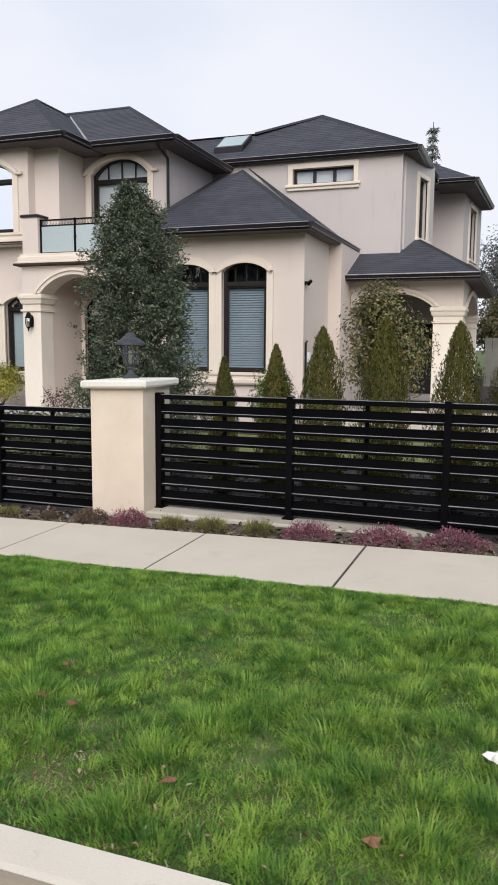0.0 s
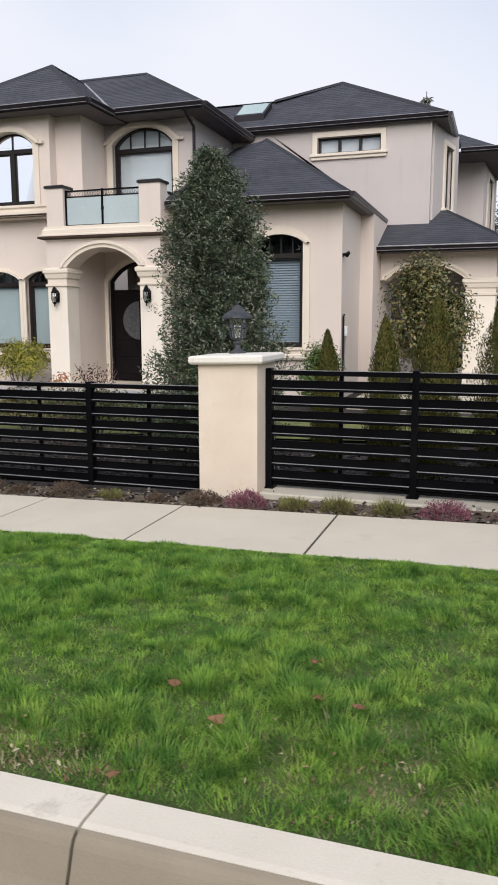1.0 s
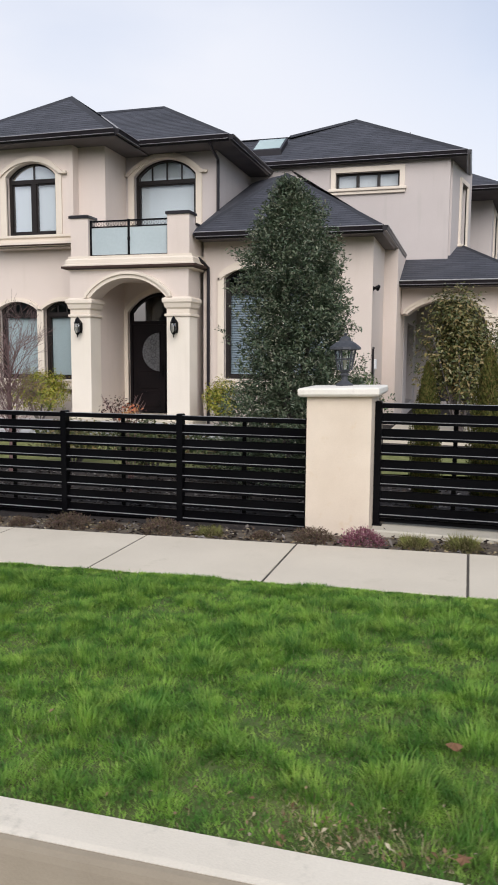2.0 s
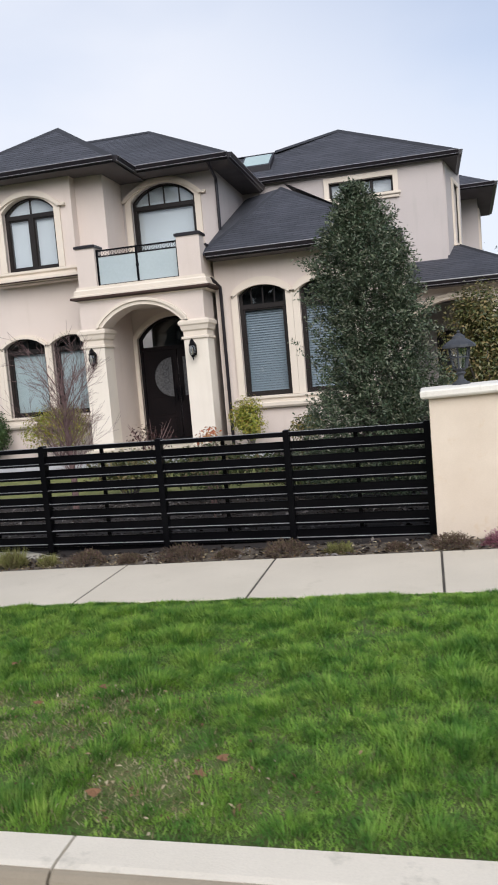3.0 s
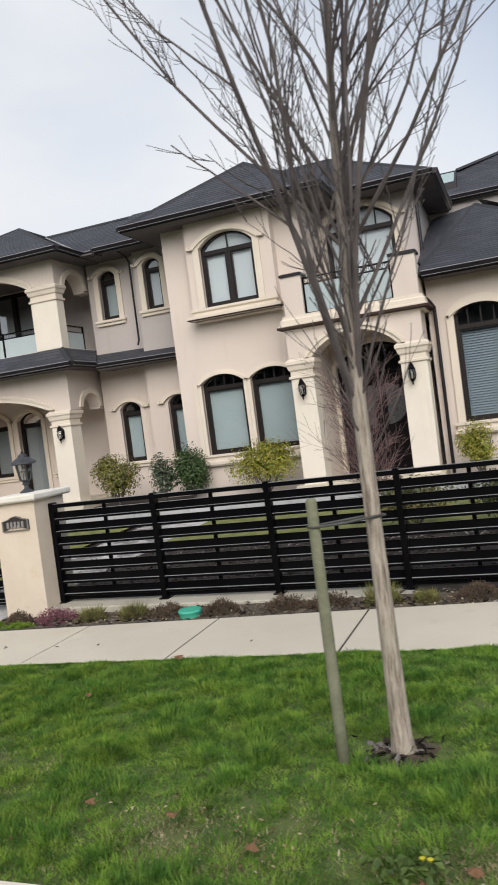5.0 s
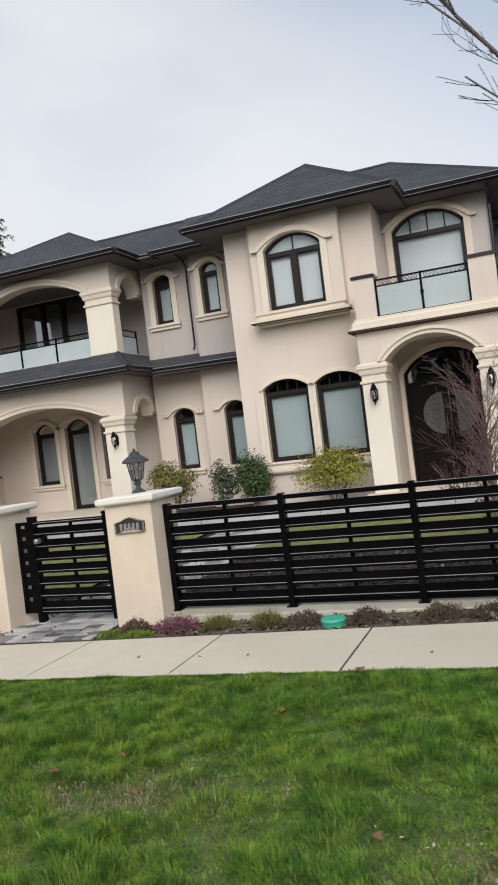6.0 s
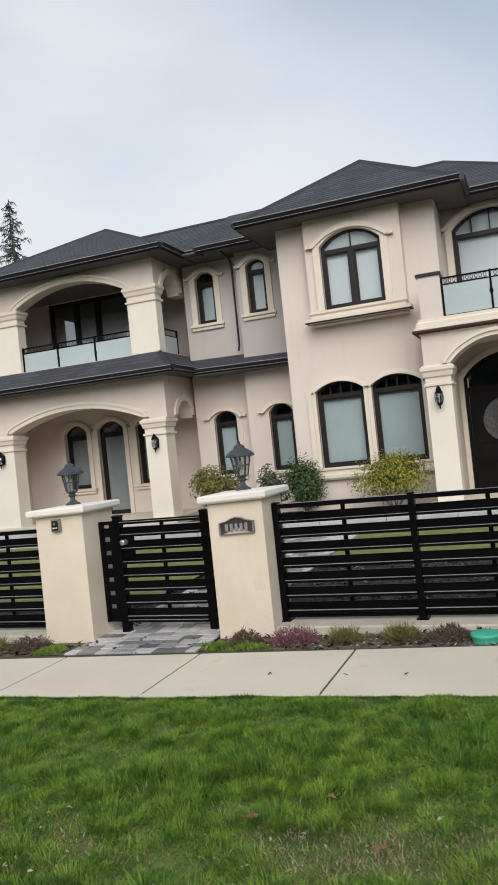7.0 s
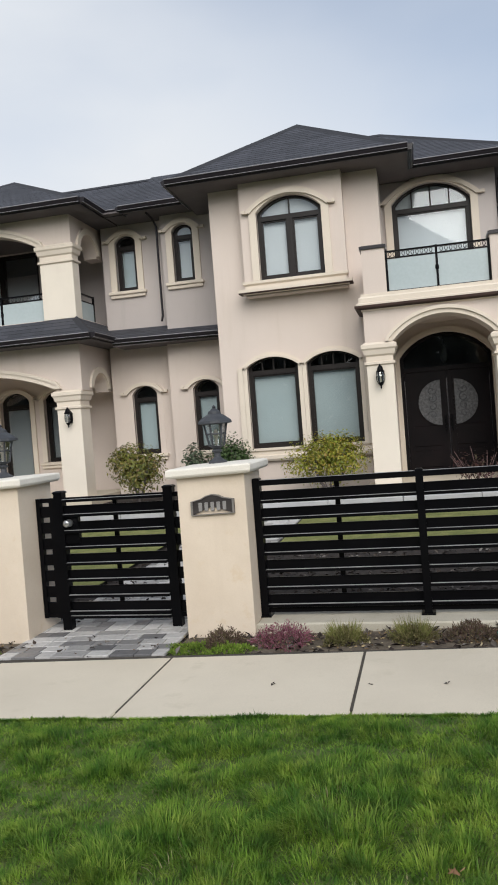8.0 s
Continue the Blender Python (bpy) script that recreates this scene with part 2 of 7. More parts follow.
RIM = rough_stuff("plaque_rim", (0.20, 0.185, 0.17), (0.30, 0.28, 0.26), 9.0, 0.4, 50, 0.0005, metal=0.3)
BARS = rough_stuff("plate_bars", (0.20, 0.19, 0.185), (0.32, 0.31, 0.30), 8.0, 0.4, 30, 0.0004)
PLATE = rough_stuff("plate_face", (0.032, 0.027, 0.026), (0.055, 0.048, 0.046), 8.0, 0.6, 30, 0.001)
WETPATH = rough_stuff("damp_grey_concrete", (0.36, 0.36, 0.375), (0.50, 0.50, 0.51), 1.6, 0.35, 120, 0.002, wear=(0.28, 0.28, 0.29), gloss=0.5)


def roof_build(nt, bsdf):
    uv = nt.nodes.new("ShaderNodeUVMap")
    uv.uv_map = "slope"
    br = node(nt, "ShaderNodeTexBrick", Scale=1.0, Mortar_Size=0.004, Bias=0.0, Brick_Width=0.30, Row_Height=0.14)
    br.inputs["Color1"].default_value, br.inputs["Color2"].default_value, br.inputs["Mortar"].default_value = (0.032, 0.034, 0.043, 1), (0.052, 0.054, 0.067, 1), (0.022, 0.023, 0.029, 1)
    nt.links.new(uv.outputs[0], br.inputs["Vector"])
    big = noise_of(nt, 0.8, 4)
    grit = noise_of(nt, 120, 2)
    col = mixed(nt, br.outputs["Color"], ramp(nt, big, (0.3, (0.8, 0.8, 0.8)), (0.7, (1.15, 1.15, 1.15))), 1.0, "MULTIPLY")
    nt.links.new(col, bsdf.inputs["Base Color"])
    bsdf.inputs["Roughness"].default_value = 0.75
    bump(nt, bsdf, grit, 0.5, 0.004)


SHINGLE = material("dark_shingle", roof_build)


def glass_build(nt, bsdf, ior=1.75):
    glossy = node(nt, "ShaderNodeBsdfGlossy", Roughness=0.02)
    glossy.inputs["Color"].default_value = (0.95, 0.97, 1.0, 1)
    clear = nt.nodes.new("ShaderNodeBsdfTransparent")
    clear.inputs["Color"].default_value = (0.82, 0.86, 0.86, 1)
    fr = node(nt, "ShaderNodeFresnel", IOR=ior)
    mx = nt.nodes.new("ShaderNodeMixShader")
    nt.links.new(fr.outputs[0], mx.inputs[0])
    nt.links.new(clear.outputs[0], mx.inputs[1])
    nt.links.new(glossy.outputs[0], mx.inputs[2])
    nt.links.new(mx.outputs[0], nt.nodes["Material Output"].inputs[0])


GLASS = material("window_glass", glass_build)
MIRRORGLASS = material("reflective_door_glass", lambda nt, bsdf: glass_build(nt, bsdf, 3.0))


def lampglass_build(nt, bsdf):
    glossy = node(nt, "ShaderNodeBsdfGlossy", Roughness=0.12)
    clear = nt.nodes.new("ShaderNodeBsdfTransparent")
    nt.links.new(ramp(nt, noise_of(nt, 40, 3), (0.3, (0.62, 0.66, 0.68)), (0.7, (0.9, 0.92, 0.93))), clear.inputs["Color"])
    mx = nt.nodes.new("ShaderNodeMixShader")
    mx.inputs[0].default_value = 0.22
    nt.links.new(clear.outputs[0], mx.inputs[1])
    nt.links.new(glossy.outputs[0], mx.inputs[2])
    nt.links.new(mx.outputs[0], nt.nodes["Material Output"].inputs[0])


LAMPGLASS = material("seeded_lamp_glass", lampglass_build)


def paver_build(nt, bsdf):
    oi = nt.nodes.new("ShaderNodeObjectInfo")
    col = ramp(nt, oi.outputs["Random"], (0.0, (0.10, 0.10, 0.105)), (0.22, (0.22, 0.215, 0.215)), (0.45, (0.42, 0.41, 0.40)), (1.0, (0.56, 0.545, 0.53)))
    g = noise_of(nt, 30, 4)
    col = mixed(nt, col, ramp(nt, g, (0.3, (0.75, 0.75, 0.75)), (0.7, (1.1, 1.1, 1.1))), 0.8, "MULTIPLY")
    nt.links.new(col, bsdf.inputs["Base Color"])
    bsdf.inputs["Roughness"].default_value = 0.38
    bump(nt, bsdf, g, 0.25, 0.003)


PAVER = material("grey_paver", paver_build)
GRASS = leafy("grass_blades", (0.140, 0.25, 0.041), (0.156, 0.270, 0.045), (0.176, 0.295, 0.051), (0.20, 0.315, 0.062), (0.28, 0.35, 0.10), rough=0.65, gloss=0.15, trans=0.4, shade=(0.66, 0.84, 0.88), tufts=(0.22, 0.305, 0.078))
STRAW = leafy("straw_blades", (0.17, 0.145, 0.075), (0.27, 0.23, 0.13), (0.42, 0.37, 0.24), (0.16, 0.21, 0.06), rough=0.8, gloss=0.1, trans=0.2)
SHRUBLEAF = leafy("dark_evergreen_leaf", (0.040, 0.066, 0.038), (0.078, 0.112, 0.064), (0.122, 0.155, 0.094), (0.22, 0.22, 0.16), rough=0.38, gloss=0.35, trans=0.15)
YELLOWLEAF = leafy("yellow_green_leaf", (0.14, 0.18, 0.02), (0.24, 0.27, 0.03), (0.36, 0.34, 0.05), (0.34, 0.24, 0.05), rough=0.45)
BEDLEAF = leafy("dull_green_leaf", (0.03, 0.045, 0.018), (0.055, 0.075, 0.028), (0.10, 0.115, 0.045), (0.13, 0.09, 0.05), rough=0.5, gloss=0.25)
GOLDLEAF = leafy("olive_yellow_leaf", (0.08, 0.10, 0.02), (0.15, 0.165, 0.032), (0.24, 0.23, 0.05), (0.20, 0.13, 0.05), rough=0.45)
MIDLEAF = leafy("mid_green_leaf", (0.03, 0.06, 0.018), (0.05, 0.092, 0.026), (0.085, 0.13, 0.042), rough=0.5)
BRIGHTLEAF = leafy("bright_green_leaf", (0.055, 0.095, 0.018), (0.095, 0.15, 0.03), (0.15, 0.21, 0.05), rough=0.5)
OLIVELEAF = leafy("olive_leaf", (0.05, 0.065, 0.02), (0.10, 0.115, 0.035), (0.18, 0.165, 0.06), (0.30, 0.22, 0.10), rough=0.38)
THUJALEAF = leafy("cedar_spray", (0.045, 0.06, 0.014), (0.08, 0.09, 0.024), (0.13, 0.125, 0.036), (0.15, 0.11, 0.04), rough=0.8, gloss=0.1)
HEATHER = leafy("pink_heather", (0.12, 0.055, 0.065), (0.28, 0.09, 0.14), (0.42, 0.19, 0.26), (0.14, 0.11, 0.07), rough=0.8, gloss=0.1)
DRYHEATH = leafy("brown_heath", (0.085, 0.06, 0.05), (0.15, 0.095, 0.085), (0.13, 0.115, 0.06), (0.21, 0.15, 0.125), rough=0.8, gloss=0.1)
GREENHEATH = leafy("green_heath", (0.10, 0.10, 0.04), (0.18, 0.17, 0.07), (0.27, 0.24, 0.12), (0.13, 0.10, 0.055), rough=0.8, gloss=0.1)
DEADLEAF = leafy("fallen_leaf", (0.14, 0.072, 0.042), (0.235, 0.125, 0.07), (0.33, 0.205, 0.125), rough=0.7, gloss=0.2)
# distance haze is put into this greyed leaf colour
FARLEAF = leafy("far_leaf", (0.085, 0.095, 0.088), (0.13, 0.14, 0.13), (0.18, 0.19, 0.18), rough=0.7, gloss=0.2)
TUFT = leafy("yellow_green_tuft", (0.14, 0.15, 0.05), (0.22, 0.23, 0.075), (0.32, 0.30, 0.13), rough=0.8, gloss=0.1)
DARKNEEDLE = leafy("dark_needles", (0.08, 0.09, 0.088), (0.125, 0.135, 0.13), (0.17, 0.18, 0.175), rough=0.9, gloss=0.05)
# pale grey needles carry the haze over the distant spruce in their colour
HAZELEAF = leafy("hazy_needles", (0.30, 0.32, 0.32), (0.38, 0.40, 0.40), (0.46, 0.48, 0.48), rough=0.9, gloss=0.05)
BROWNLEAF = leafy("dull_hedge_leaf", (0.06, 0.06, 0.03), (0.11, 0.10, 0.055), (0.17, 0.15, 0.085), rough=0.8, gloss=0.1)
PETAL = leafy("yellow_petal", (0.6, 0.5, 0.02), (0.7, 0.62, 0.05), rough=0.6)


# ---- mesh tools ----
class Shape:
    """Gathers faces; bend maps every corner before the mesh is made."""

    def __init__(self, bend=None):
        self.v, self.f, self.bend = [], [], bend

    def add(self, verts, faces):
        o = len(self.v)
        self.v += [tuple(p) for p in verts]
        self.f += [tuple(o + i for i in f) for f in faces]
        return self

    def box(self, x0, x1, y0, y1, z0, z1, e=0.0):
        if e <= 0:
            return self.add([(x, y, z) for z in (z0, z1) for y in (y0, y1) for x in (x0, x1)],
                            [(0, 2, 3, 1), (4, 5, 7, 6), (0, 1, 5, 4), (2, 6, 7, 3), (0, 4, 6, 2), (1, 3, 7, 5)])
        return self.rings([(e, z0), (0, z0 + e), (0, z1 - e), (e, z1)], x0, x1, y0, y1)

    def rings(self, profile, x0, x1, y0, y1):
        """Stacked rectangles: profile rows are (inset, height), from the bottom up."""
        v, f = [], []
        for o, z in profile:
            v += [(x0 + o, y0 + o, z), (x1 - o, y0 + o, z), (x1 - o, y1 - o, z), (x0 + o, y1 - o, z)]
        for k in range(len(profile) - 1):
            for i in range(4):
                j = (i + 1) % 4
                f.append((4 * k + i, 4 * k + j, 4 * k + 4 + j, 4 * k + 4 + i))
        n = 4 * (len(profile) - 1)
        f += [(3, 2, 1, 0), (n, n + 1, n + 2, n + 3)]
        return self.add(v, f)

    def lathe(self, profile, cx, cy, n=12, turn=0.0):
        """Profile rows are (radius, height), from the bottom up."""
        v, f = [], []
        for r, z in profile:
            v += [(cx + r * math.cos(turn + 2 * math.pi * i / n), cy + r * math.sin(turn + 2 * math.pi * i / n), z) for i in range(n)]
        for k in range(len(profile) - 1):
            for i in range(n):
                j = (i + 1) % n
                f.append((n * k + i, n * k + j, n * k + n + j, n * k + n + i))
        f += [tuple(range(n - 1, -1, -1)), tuple(range(n * (len(profile) - 1), n * len(profile)))]
        return self.add(v, f)

    def tube(self, pts, radii, n=6):
        pts = [Vector(p) for p in pts]
        v, f = [], []
        for k, p in enumerate(pts):
            d = (pts[min(k + 1, len(pts) - 1)] - pts[max(k - 1, 0)]).normalized()
            a = d.cross(Vector((0.3, 0.9, 0.31))).normalized()
            b = d.cross(a)
            r = radii[k] if hasattr(radii, "__len__") else radii
            v += [p + r * (math.cos(2 * math.pi * i / n) * a + math.sin(2 * math.pi * i / n) * b) for i in range(n)]
        for k in range(len(pts) - 1):
            for i in range(n):
                j = (i + 1) % n
                f.append((n * k + i, n * k + n + i, n * k + n + j, n * k + j))
        f += [tuple(range(n)), tuple(range(n * len(pts) - 1, n * len(pts) - n - 1, -1))]
        return self.add(v, f)

    def band(self, inner, outer, y0, y1):
        """A strip between two outlines in the x, z plane, from y0 (front) to y1."""
        n = len(inner)
        v = [(x, y0, z) for x, z in inner] + [(x, y0, z) for x, z in outer] + [(x, y1, z) for x, z in inner] + [(x, y1, z) for x, z in outer]
        f = []
        for i in range(n - 1):
            f += [(i, i + 1, n + i + 1, n + i), (2 * n + i, 3 * n + i, 3 * n + i + 1, 2 * n + i + 1),
                  (i, 2 * n + i, 2 * n + i + 1, i + 1), (n + i, n + i + 1, 3 * n + i + 1, 3 * n + i)]
        f += [(0, n, 3 * n, 2 * n), (n - 1, 3 * n - 1, 4 * n - 1, 2 * n - 1)]
        return self.add(v, f)

    def sheet(self, line, y):
        """A flat filled outline in the x, z plane at y."""
        return self.add([(x, y, z) for x, z in line], [tuple(range(len(line)))])

    def mesh(self, name, smooth=False):
        v = [self.bend(*p) for p in self.v] if self.bend else self.v
        me = bpy.data.meshes.new(name)
        me.from_pydata([tuple(p) for p in v], [], self.f)
        bm = bmesh.new()
        bm.from_mesh(me)
        bmesh.ops.recalc_face_normals(bm, faces=bm.faces)
        bm.to_mesh(me)
        bm.free()
        if smooth:
            me.polygons.foreach_set("use_smooth", [True] * len(me.polygons))
        return me


def part(name, shape, mat, parent=None, label="", smooth=False):
    me = shape.mesh(name, smooth) if isinstance(shape, Shape) else shape
    if not me.materials:
        me.materials.append(mat)
    ob = new(name, me)
    if parent:
        ob.parent = parent
    return tagged(ob, label)


def thing(name, label, category, group="", kind=""):
    return tagged(new(name), label, category, group, kind)


# ---- the street's line: it falls and drifts a little against the house ----
DRIFT, FALL, LEVEL = 0.035, 0.0265, 0.085


def along(x):
    return LEVEL + FALL * x


def street(x, y, z):
    return (x, y - DRIFT * (x + 6.0), z + along(x))


def nearer(x):
    """The pavement swings a little towards the road past the tree."""
    return 0.022 * np.clip(-6.0 - x, 0.0, 8.0)


def pave(x, y, z):
    return (x, y - DRIFT * (x + 6.0) - float(nearer(x)), z + along(x))


# ---- ground, road, kerb, pavement ----
def grid_sheet(name, x0, x1, nx, y0, y1, ny, z_of, mat, label, category, bend=None):
    xs, ys = np.linspace(x0, x1, nx), np.linspace(y0, y1, ny)
    s = Shape(bend)
    s.add([(x, y, z_of(x, y)) for y in ys for x in xs], [(j * nx + i, j * nx + i + 1, j * nx + nx + i + 1, j * nx + nx + i) for j in range(ny - 1) for i in range(nx - 1)])
    return tagged(part(name, s, mat, smooth=True), label, category, kind="structure")


def garden_z(x, y):
    """The garden's level: it follows the street at the fence and is nearly level at the house."""
    k = min(1.0, max(0.0, (y - 7.0) / 6.0))
    near = along(max(-25.0, min(12.0, x)))
    return (near + 0.02) * (1 - k) + (-0.06) * k


ground = grid_sheet("ground", -900, 900, 3, -900, 900, 3, lambda x, y: -1.6, VERGE_SOIL, "dull green open ground that reaches the horizon", "ground")
road = Shape(street).box(-40, 30, -9.0, 1.62, -0.5, -0.185)
tagged(part("road", road, ASPHALT), "dark grey asphalt street beside the kerb", "road", kind="structure")

KERB_JOINTS = [-40.0, *[-2.315 + 2.57 * i for i in range(-5, 5)], 30.0]
kerb = thing("kerb", "pale concrete rolled kerb with gutter and cut joints", "kerb", kind="structure")
for a, b in zip(KERB_JOINTS, KERB_JOINTS[1:]):
    g = 0.006
    for nm, mat, prof in (("kerb_stone", KERBSTONE, [(1.805, -0.0035), (1.83, 0.0), (1.97, 0.0), (1.98, -0.01), (1.98, -0.5), (1.805, -0.5)]),
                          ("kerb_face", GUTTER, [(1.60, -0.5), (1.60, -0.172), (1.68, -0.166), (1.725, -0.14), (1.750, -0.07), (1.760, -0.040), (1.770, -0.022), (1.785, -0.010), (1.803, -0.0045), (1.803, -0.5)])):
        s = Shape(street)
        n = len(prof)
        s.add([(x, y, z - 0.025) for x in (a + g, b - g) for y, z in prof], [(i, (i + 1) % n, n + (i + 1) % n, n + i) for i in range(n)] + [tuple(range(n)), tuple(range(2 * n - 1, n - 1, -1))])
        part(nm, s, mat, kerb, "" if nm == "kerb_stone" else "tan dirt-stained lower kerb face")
part("joint_bed", Shape(street).box(-40, 30, 1.80, 1.965, -0.5, -0.075), SOIL, kerb)

def swell(x, y):
    """The verge is crowned between kerb and pavement, less so past the tree, with small lumps."""
    t, e = np.clip((y - 2.0) / 0.8, 0, 1), np.clip((4.5 - y) / 0.7, 0, 1)
    crown = 0.045 * t * t * (3 - 2 * t) * e * e * (3 - 2 * e) * (0.5 + 0.5 * np.clip((x + 10.0) / 3.0, 0, 1))
    lumps = 0.015 * np.sin(7.3 * x + 2.1 * np.sin(5.1 * y)) * np.sin(8.7 * y + 1.7 * np.sin(4.3 * x)) * t * e
    hollow = 1 - np.exp(-(((x + 6.82) / 0.30) ** 2 + ((y - 3.12) / 0.26) ** 2) ** 2)
    return (crown + lumps) * hollow + 0.030 * np.clip((y - 3.8) / 0.6, 0, 1)


verge = grid_sheet("verge", -30, 20, 300, 1.97, 4.60, 26, lambda x, y: -0.041 - 0.012 * (y < 2.1) + float(swell(x, y)), VERGE_SOIL, "soil of the grass verge between kerb and pavement", "ground", street)
SLAB, SLAB_START = 1.288, -2.32
pavement = thing("pavement", "pale concrete pavement slabs with dark joints", "pavement", kind="structure")
part("joint_bed", Shape(pave).box(-30, -6, 4.54, 5.55, -0.3, -0.005).box(-6, 20, 4.54, 5.55, -0.3, -0.005), JOINT, pavement)
slab_mesh = None
for i in range(-14, 14):
    a = SLAB_START + SLAB * i
    s = Shape(pave).rings([(0.0, -0.12), (0.0, -0.008), (0.006, 0.0)], a + 0.006, a + SLAB - 0.006, 4.53, 5.57)
    part("slab", s, CONCRETE, pavement)

garden = grid_sheet("garden_ground", -45, 25, 140, 5.53, 45, 80, lambda x, y: garden_z(x, y) - 0.03 - (0.02 if y < 6.4 else 0), SOIL, "dark mulched soil of the front garden", "ground", lambda x, y, z: (x, y - DRIFT * (x + 6.0) * max(0.0, min(1.0, (9 - y) / 3)), z))


for x0, x1 in ((-30.0, -12.76), (-11.40, 20.0)):
    grid_sheet("planting_strip", x0, x1, int((x1 - x0) * 8), 5.575, 6.04, 8, lambda x, y: -0.022 + 0.010 * noise.noise((x * 9, y * 9, 5)), STRIPSOIL, "brown soil of the planting strip before the fence", "soil", street)


def lawn_patch(x0, x1, y0, y1, label):
    return grid_sheet("lawn", x0, x1, int((x1 - x0) * 3) + 2, y0, y1, int((y1 - y0) * 3) + 2,
                      lambda x, y: garden_z(x, y) + 0.012 + 0.012 * noise.noise((x * 2, y * 2, 1)), LAWN, label, "lawn")


lawn_patch(-11.36, -0.2, 9.2, 12.5, "mown yellowish green lawn in front of the house")
lawn_patch(-24.0, -12.9, 8.0, 12.5, "mown yellowish green lawn beside the gate path")
lawn_patch(0.6, 14.0, 8.5, 16.0, "mown lawn beside the drive")
walkpath = Shape()
for i in range(14):
    a = -22.6 + 1.15 * i
    walkpath.rings([(0, -0.2), (0, 0.055), (0.01, 0.065)], a + 0.005, a + 1.145, 12.6, 14.15)
tagged(part("garden_path", walkpath, WETPATH), "damp grey concrete path along the house front", "path", kind="structure")
drive = Shape().rings([(0, -0.3), (0, 0.03), (0.01, 0.04)], -0.15, 0.6, 9.0, 30)
drive.rings([(0, -0.3), (0, 0.03), (0.01, 0.04)], -3.8, -0.2, 13.4, 17.8)
tagged(part("drive", drive, CONCRETE), "pale concrete strip beside the side porch", "drive", kind="structure")

# ---- the house ----
house = thing("house", "two-storey beige stucco house with dark shingled hip roofs", "house")


def front(y):
    return lambda u, w, z: (u, y + w, z)


def right_side(x):
    return lambda u, w, z: (x - w, u, z)


def left_side(x):
    return lambda u, w, z: (x + w, u, z)


def arc_z(h, u):
    u0, u1, zb, zs, rise = h
    if rise <= 0:
        return zs
    c, k = (u0 + u1) / 2, (u1 - u0) / 2
    r = (k * k + rise * rise) / (2 * rise)
    return zs + math.sqrt(max(0.0, r * r - (u - c) ** 2)) - (r - rise)


def outline(h, grow=0.0, n=12, foot=True):
    """The opening's edge from foot to foot, grown outwards."""
    u0, u1, zb, zs, rise = h
    c, k = (u0 + u1) / 2, (u1 - u0) / 2
    pts = [(u0 - grow, zb)] if foot else []
    if rise <= 0:
        pts += [(u0 - grow, zs + grow), (u1 + grow, zs + grow)]
    else:
        r = (k * k + rise * rise) / (2 * rise)
        zc, half = zs + rise - r, math.asin(min(1.0, k / r))
        pts.append((u0 - grow, zs))
        for i in range(n + 1):
            a = -half + 2 * half * i / n
            pts.append((c + (r + grow) * math.sin(a), zc + (r + grow) * math.cos(a)))
        pts.append((u1 + grow, zs))
    if foot:
        pts.append((u1 + grow, zb))
    return pts


def wall(u0, u1, z0, z1, place, mat, holes=(), thick=0.25, name="wall", label="", parent=None):
    s = Shape(place)
    cuts = {u0, u1}
    for h in holes:
        cuts |= {round(h[0] + (h[1] - h[0]) * i / 14, 4) for i in range(15)} if h[4] > 0 else {h[0], h[1]}
    cuts = sorted(cuts)

    def piece(a, b, lo_a, lo_b, hi_a, hi_b):
        s.add([(a, 0, lo_a), (b, 0, lo_b), (b, 0, hi_b), (a, 0, hi_a), (a, thick, lo_a), (b, thick, lo_b), (b, thick, hi_b), (a, thick, hi_a)],
              [(0, 1, 2, 3), (5, 4, 7, 6), (3, 2, 6, 7), (1, 0, 4, 5)])

    for a, b in zip(cuts, cuts[1:]):
        m = (a + b) / 2
        h = next((h for h in holes if h[0] < m < h[1]), None)
        if h is None:
            piece(a, b, z0, z0, z1, z1)
            continue
        if h[2] > z0 + 1e-4:
            piece(a, b, z0, z0, h[2], h[2])
        piece(a, b, arc_z(h, a), arc_z(h, b), z1, z1)
    for h in holes:
        for u in (h[0], h[1]):
            lo, hi = max(h[2], z0), h[3]
            s.add([(u, 0, lo), (u, 0, hi), (u, thick, hi), (u, thick, lo)], [(0, 1, 2, 3)])
    for u in (u0, u1):
        s.add([(u, 0, z0), (u, 0, z1), (u, thick, z1), (u, thick, z0)], [(0, 1, 2, 3)])
    v = [s.bend(*p) for p in s.v]
    me = bpy.data.meshes.new(name)
    me.from_pydata(v, [], s.f)
    bm = bmesh.new()
    bm.from_mesh(me)
    bmesh.ops.remove_doubles(bm, verts=bm.verts, dist=0.0005)
    bmesh.ops.recalc_face_normals(bm, faces=bm.faces)
    bm.to_mesh(me)
    bm.free()
    return part(name, me, mat, parent or house, label)


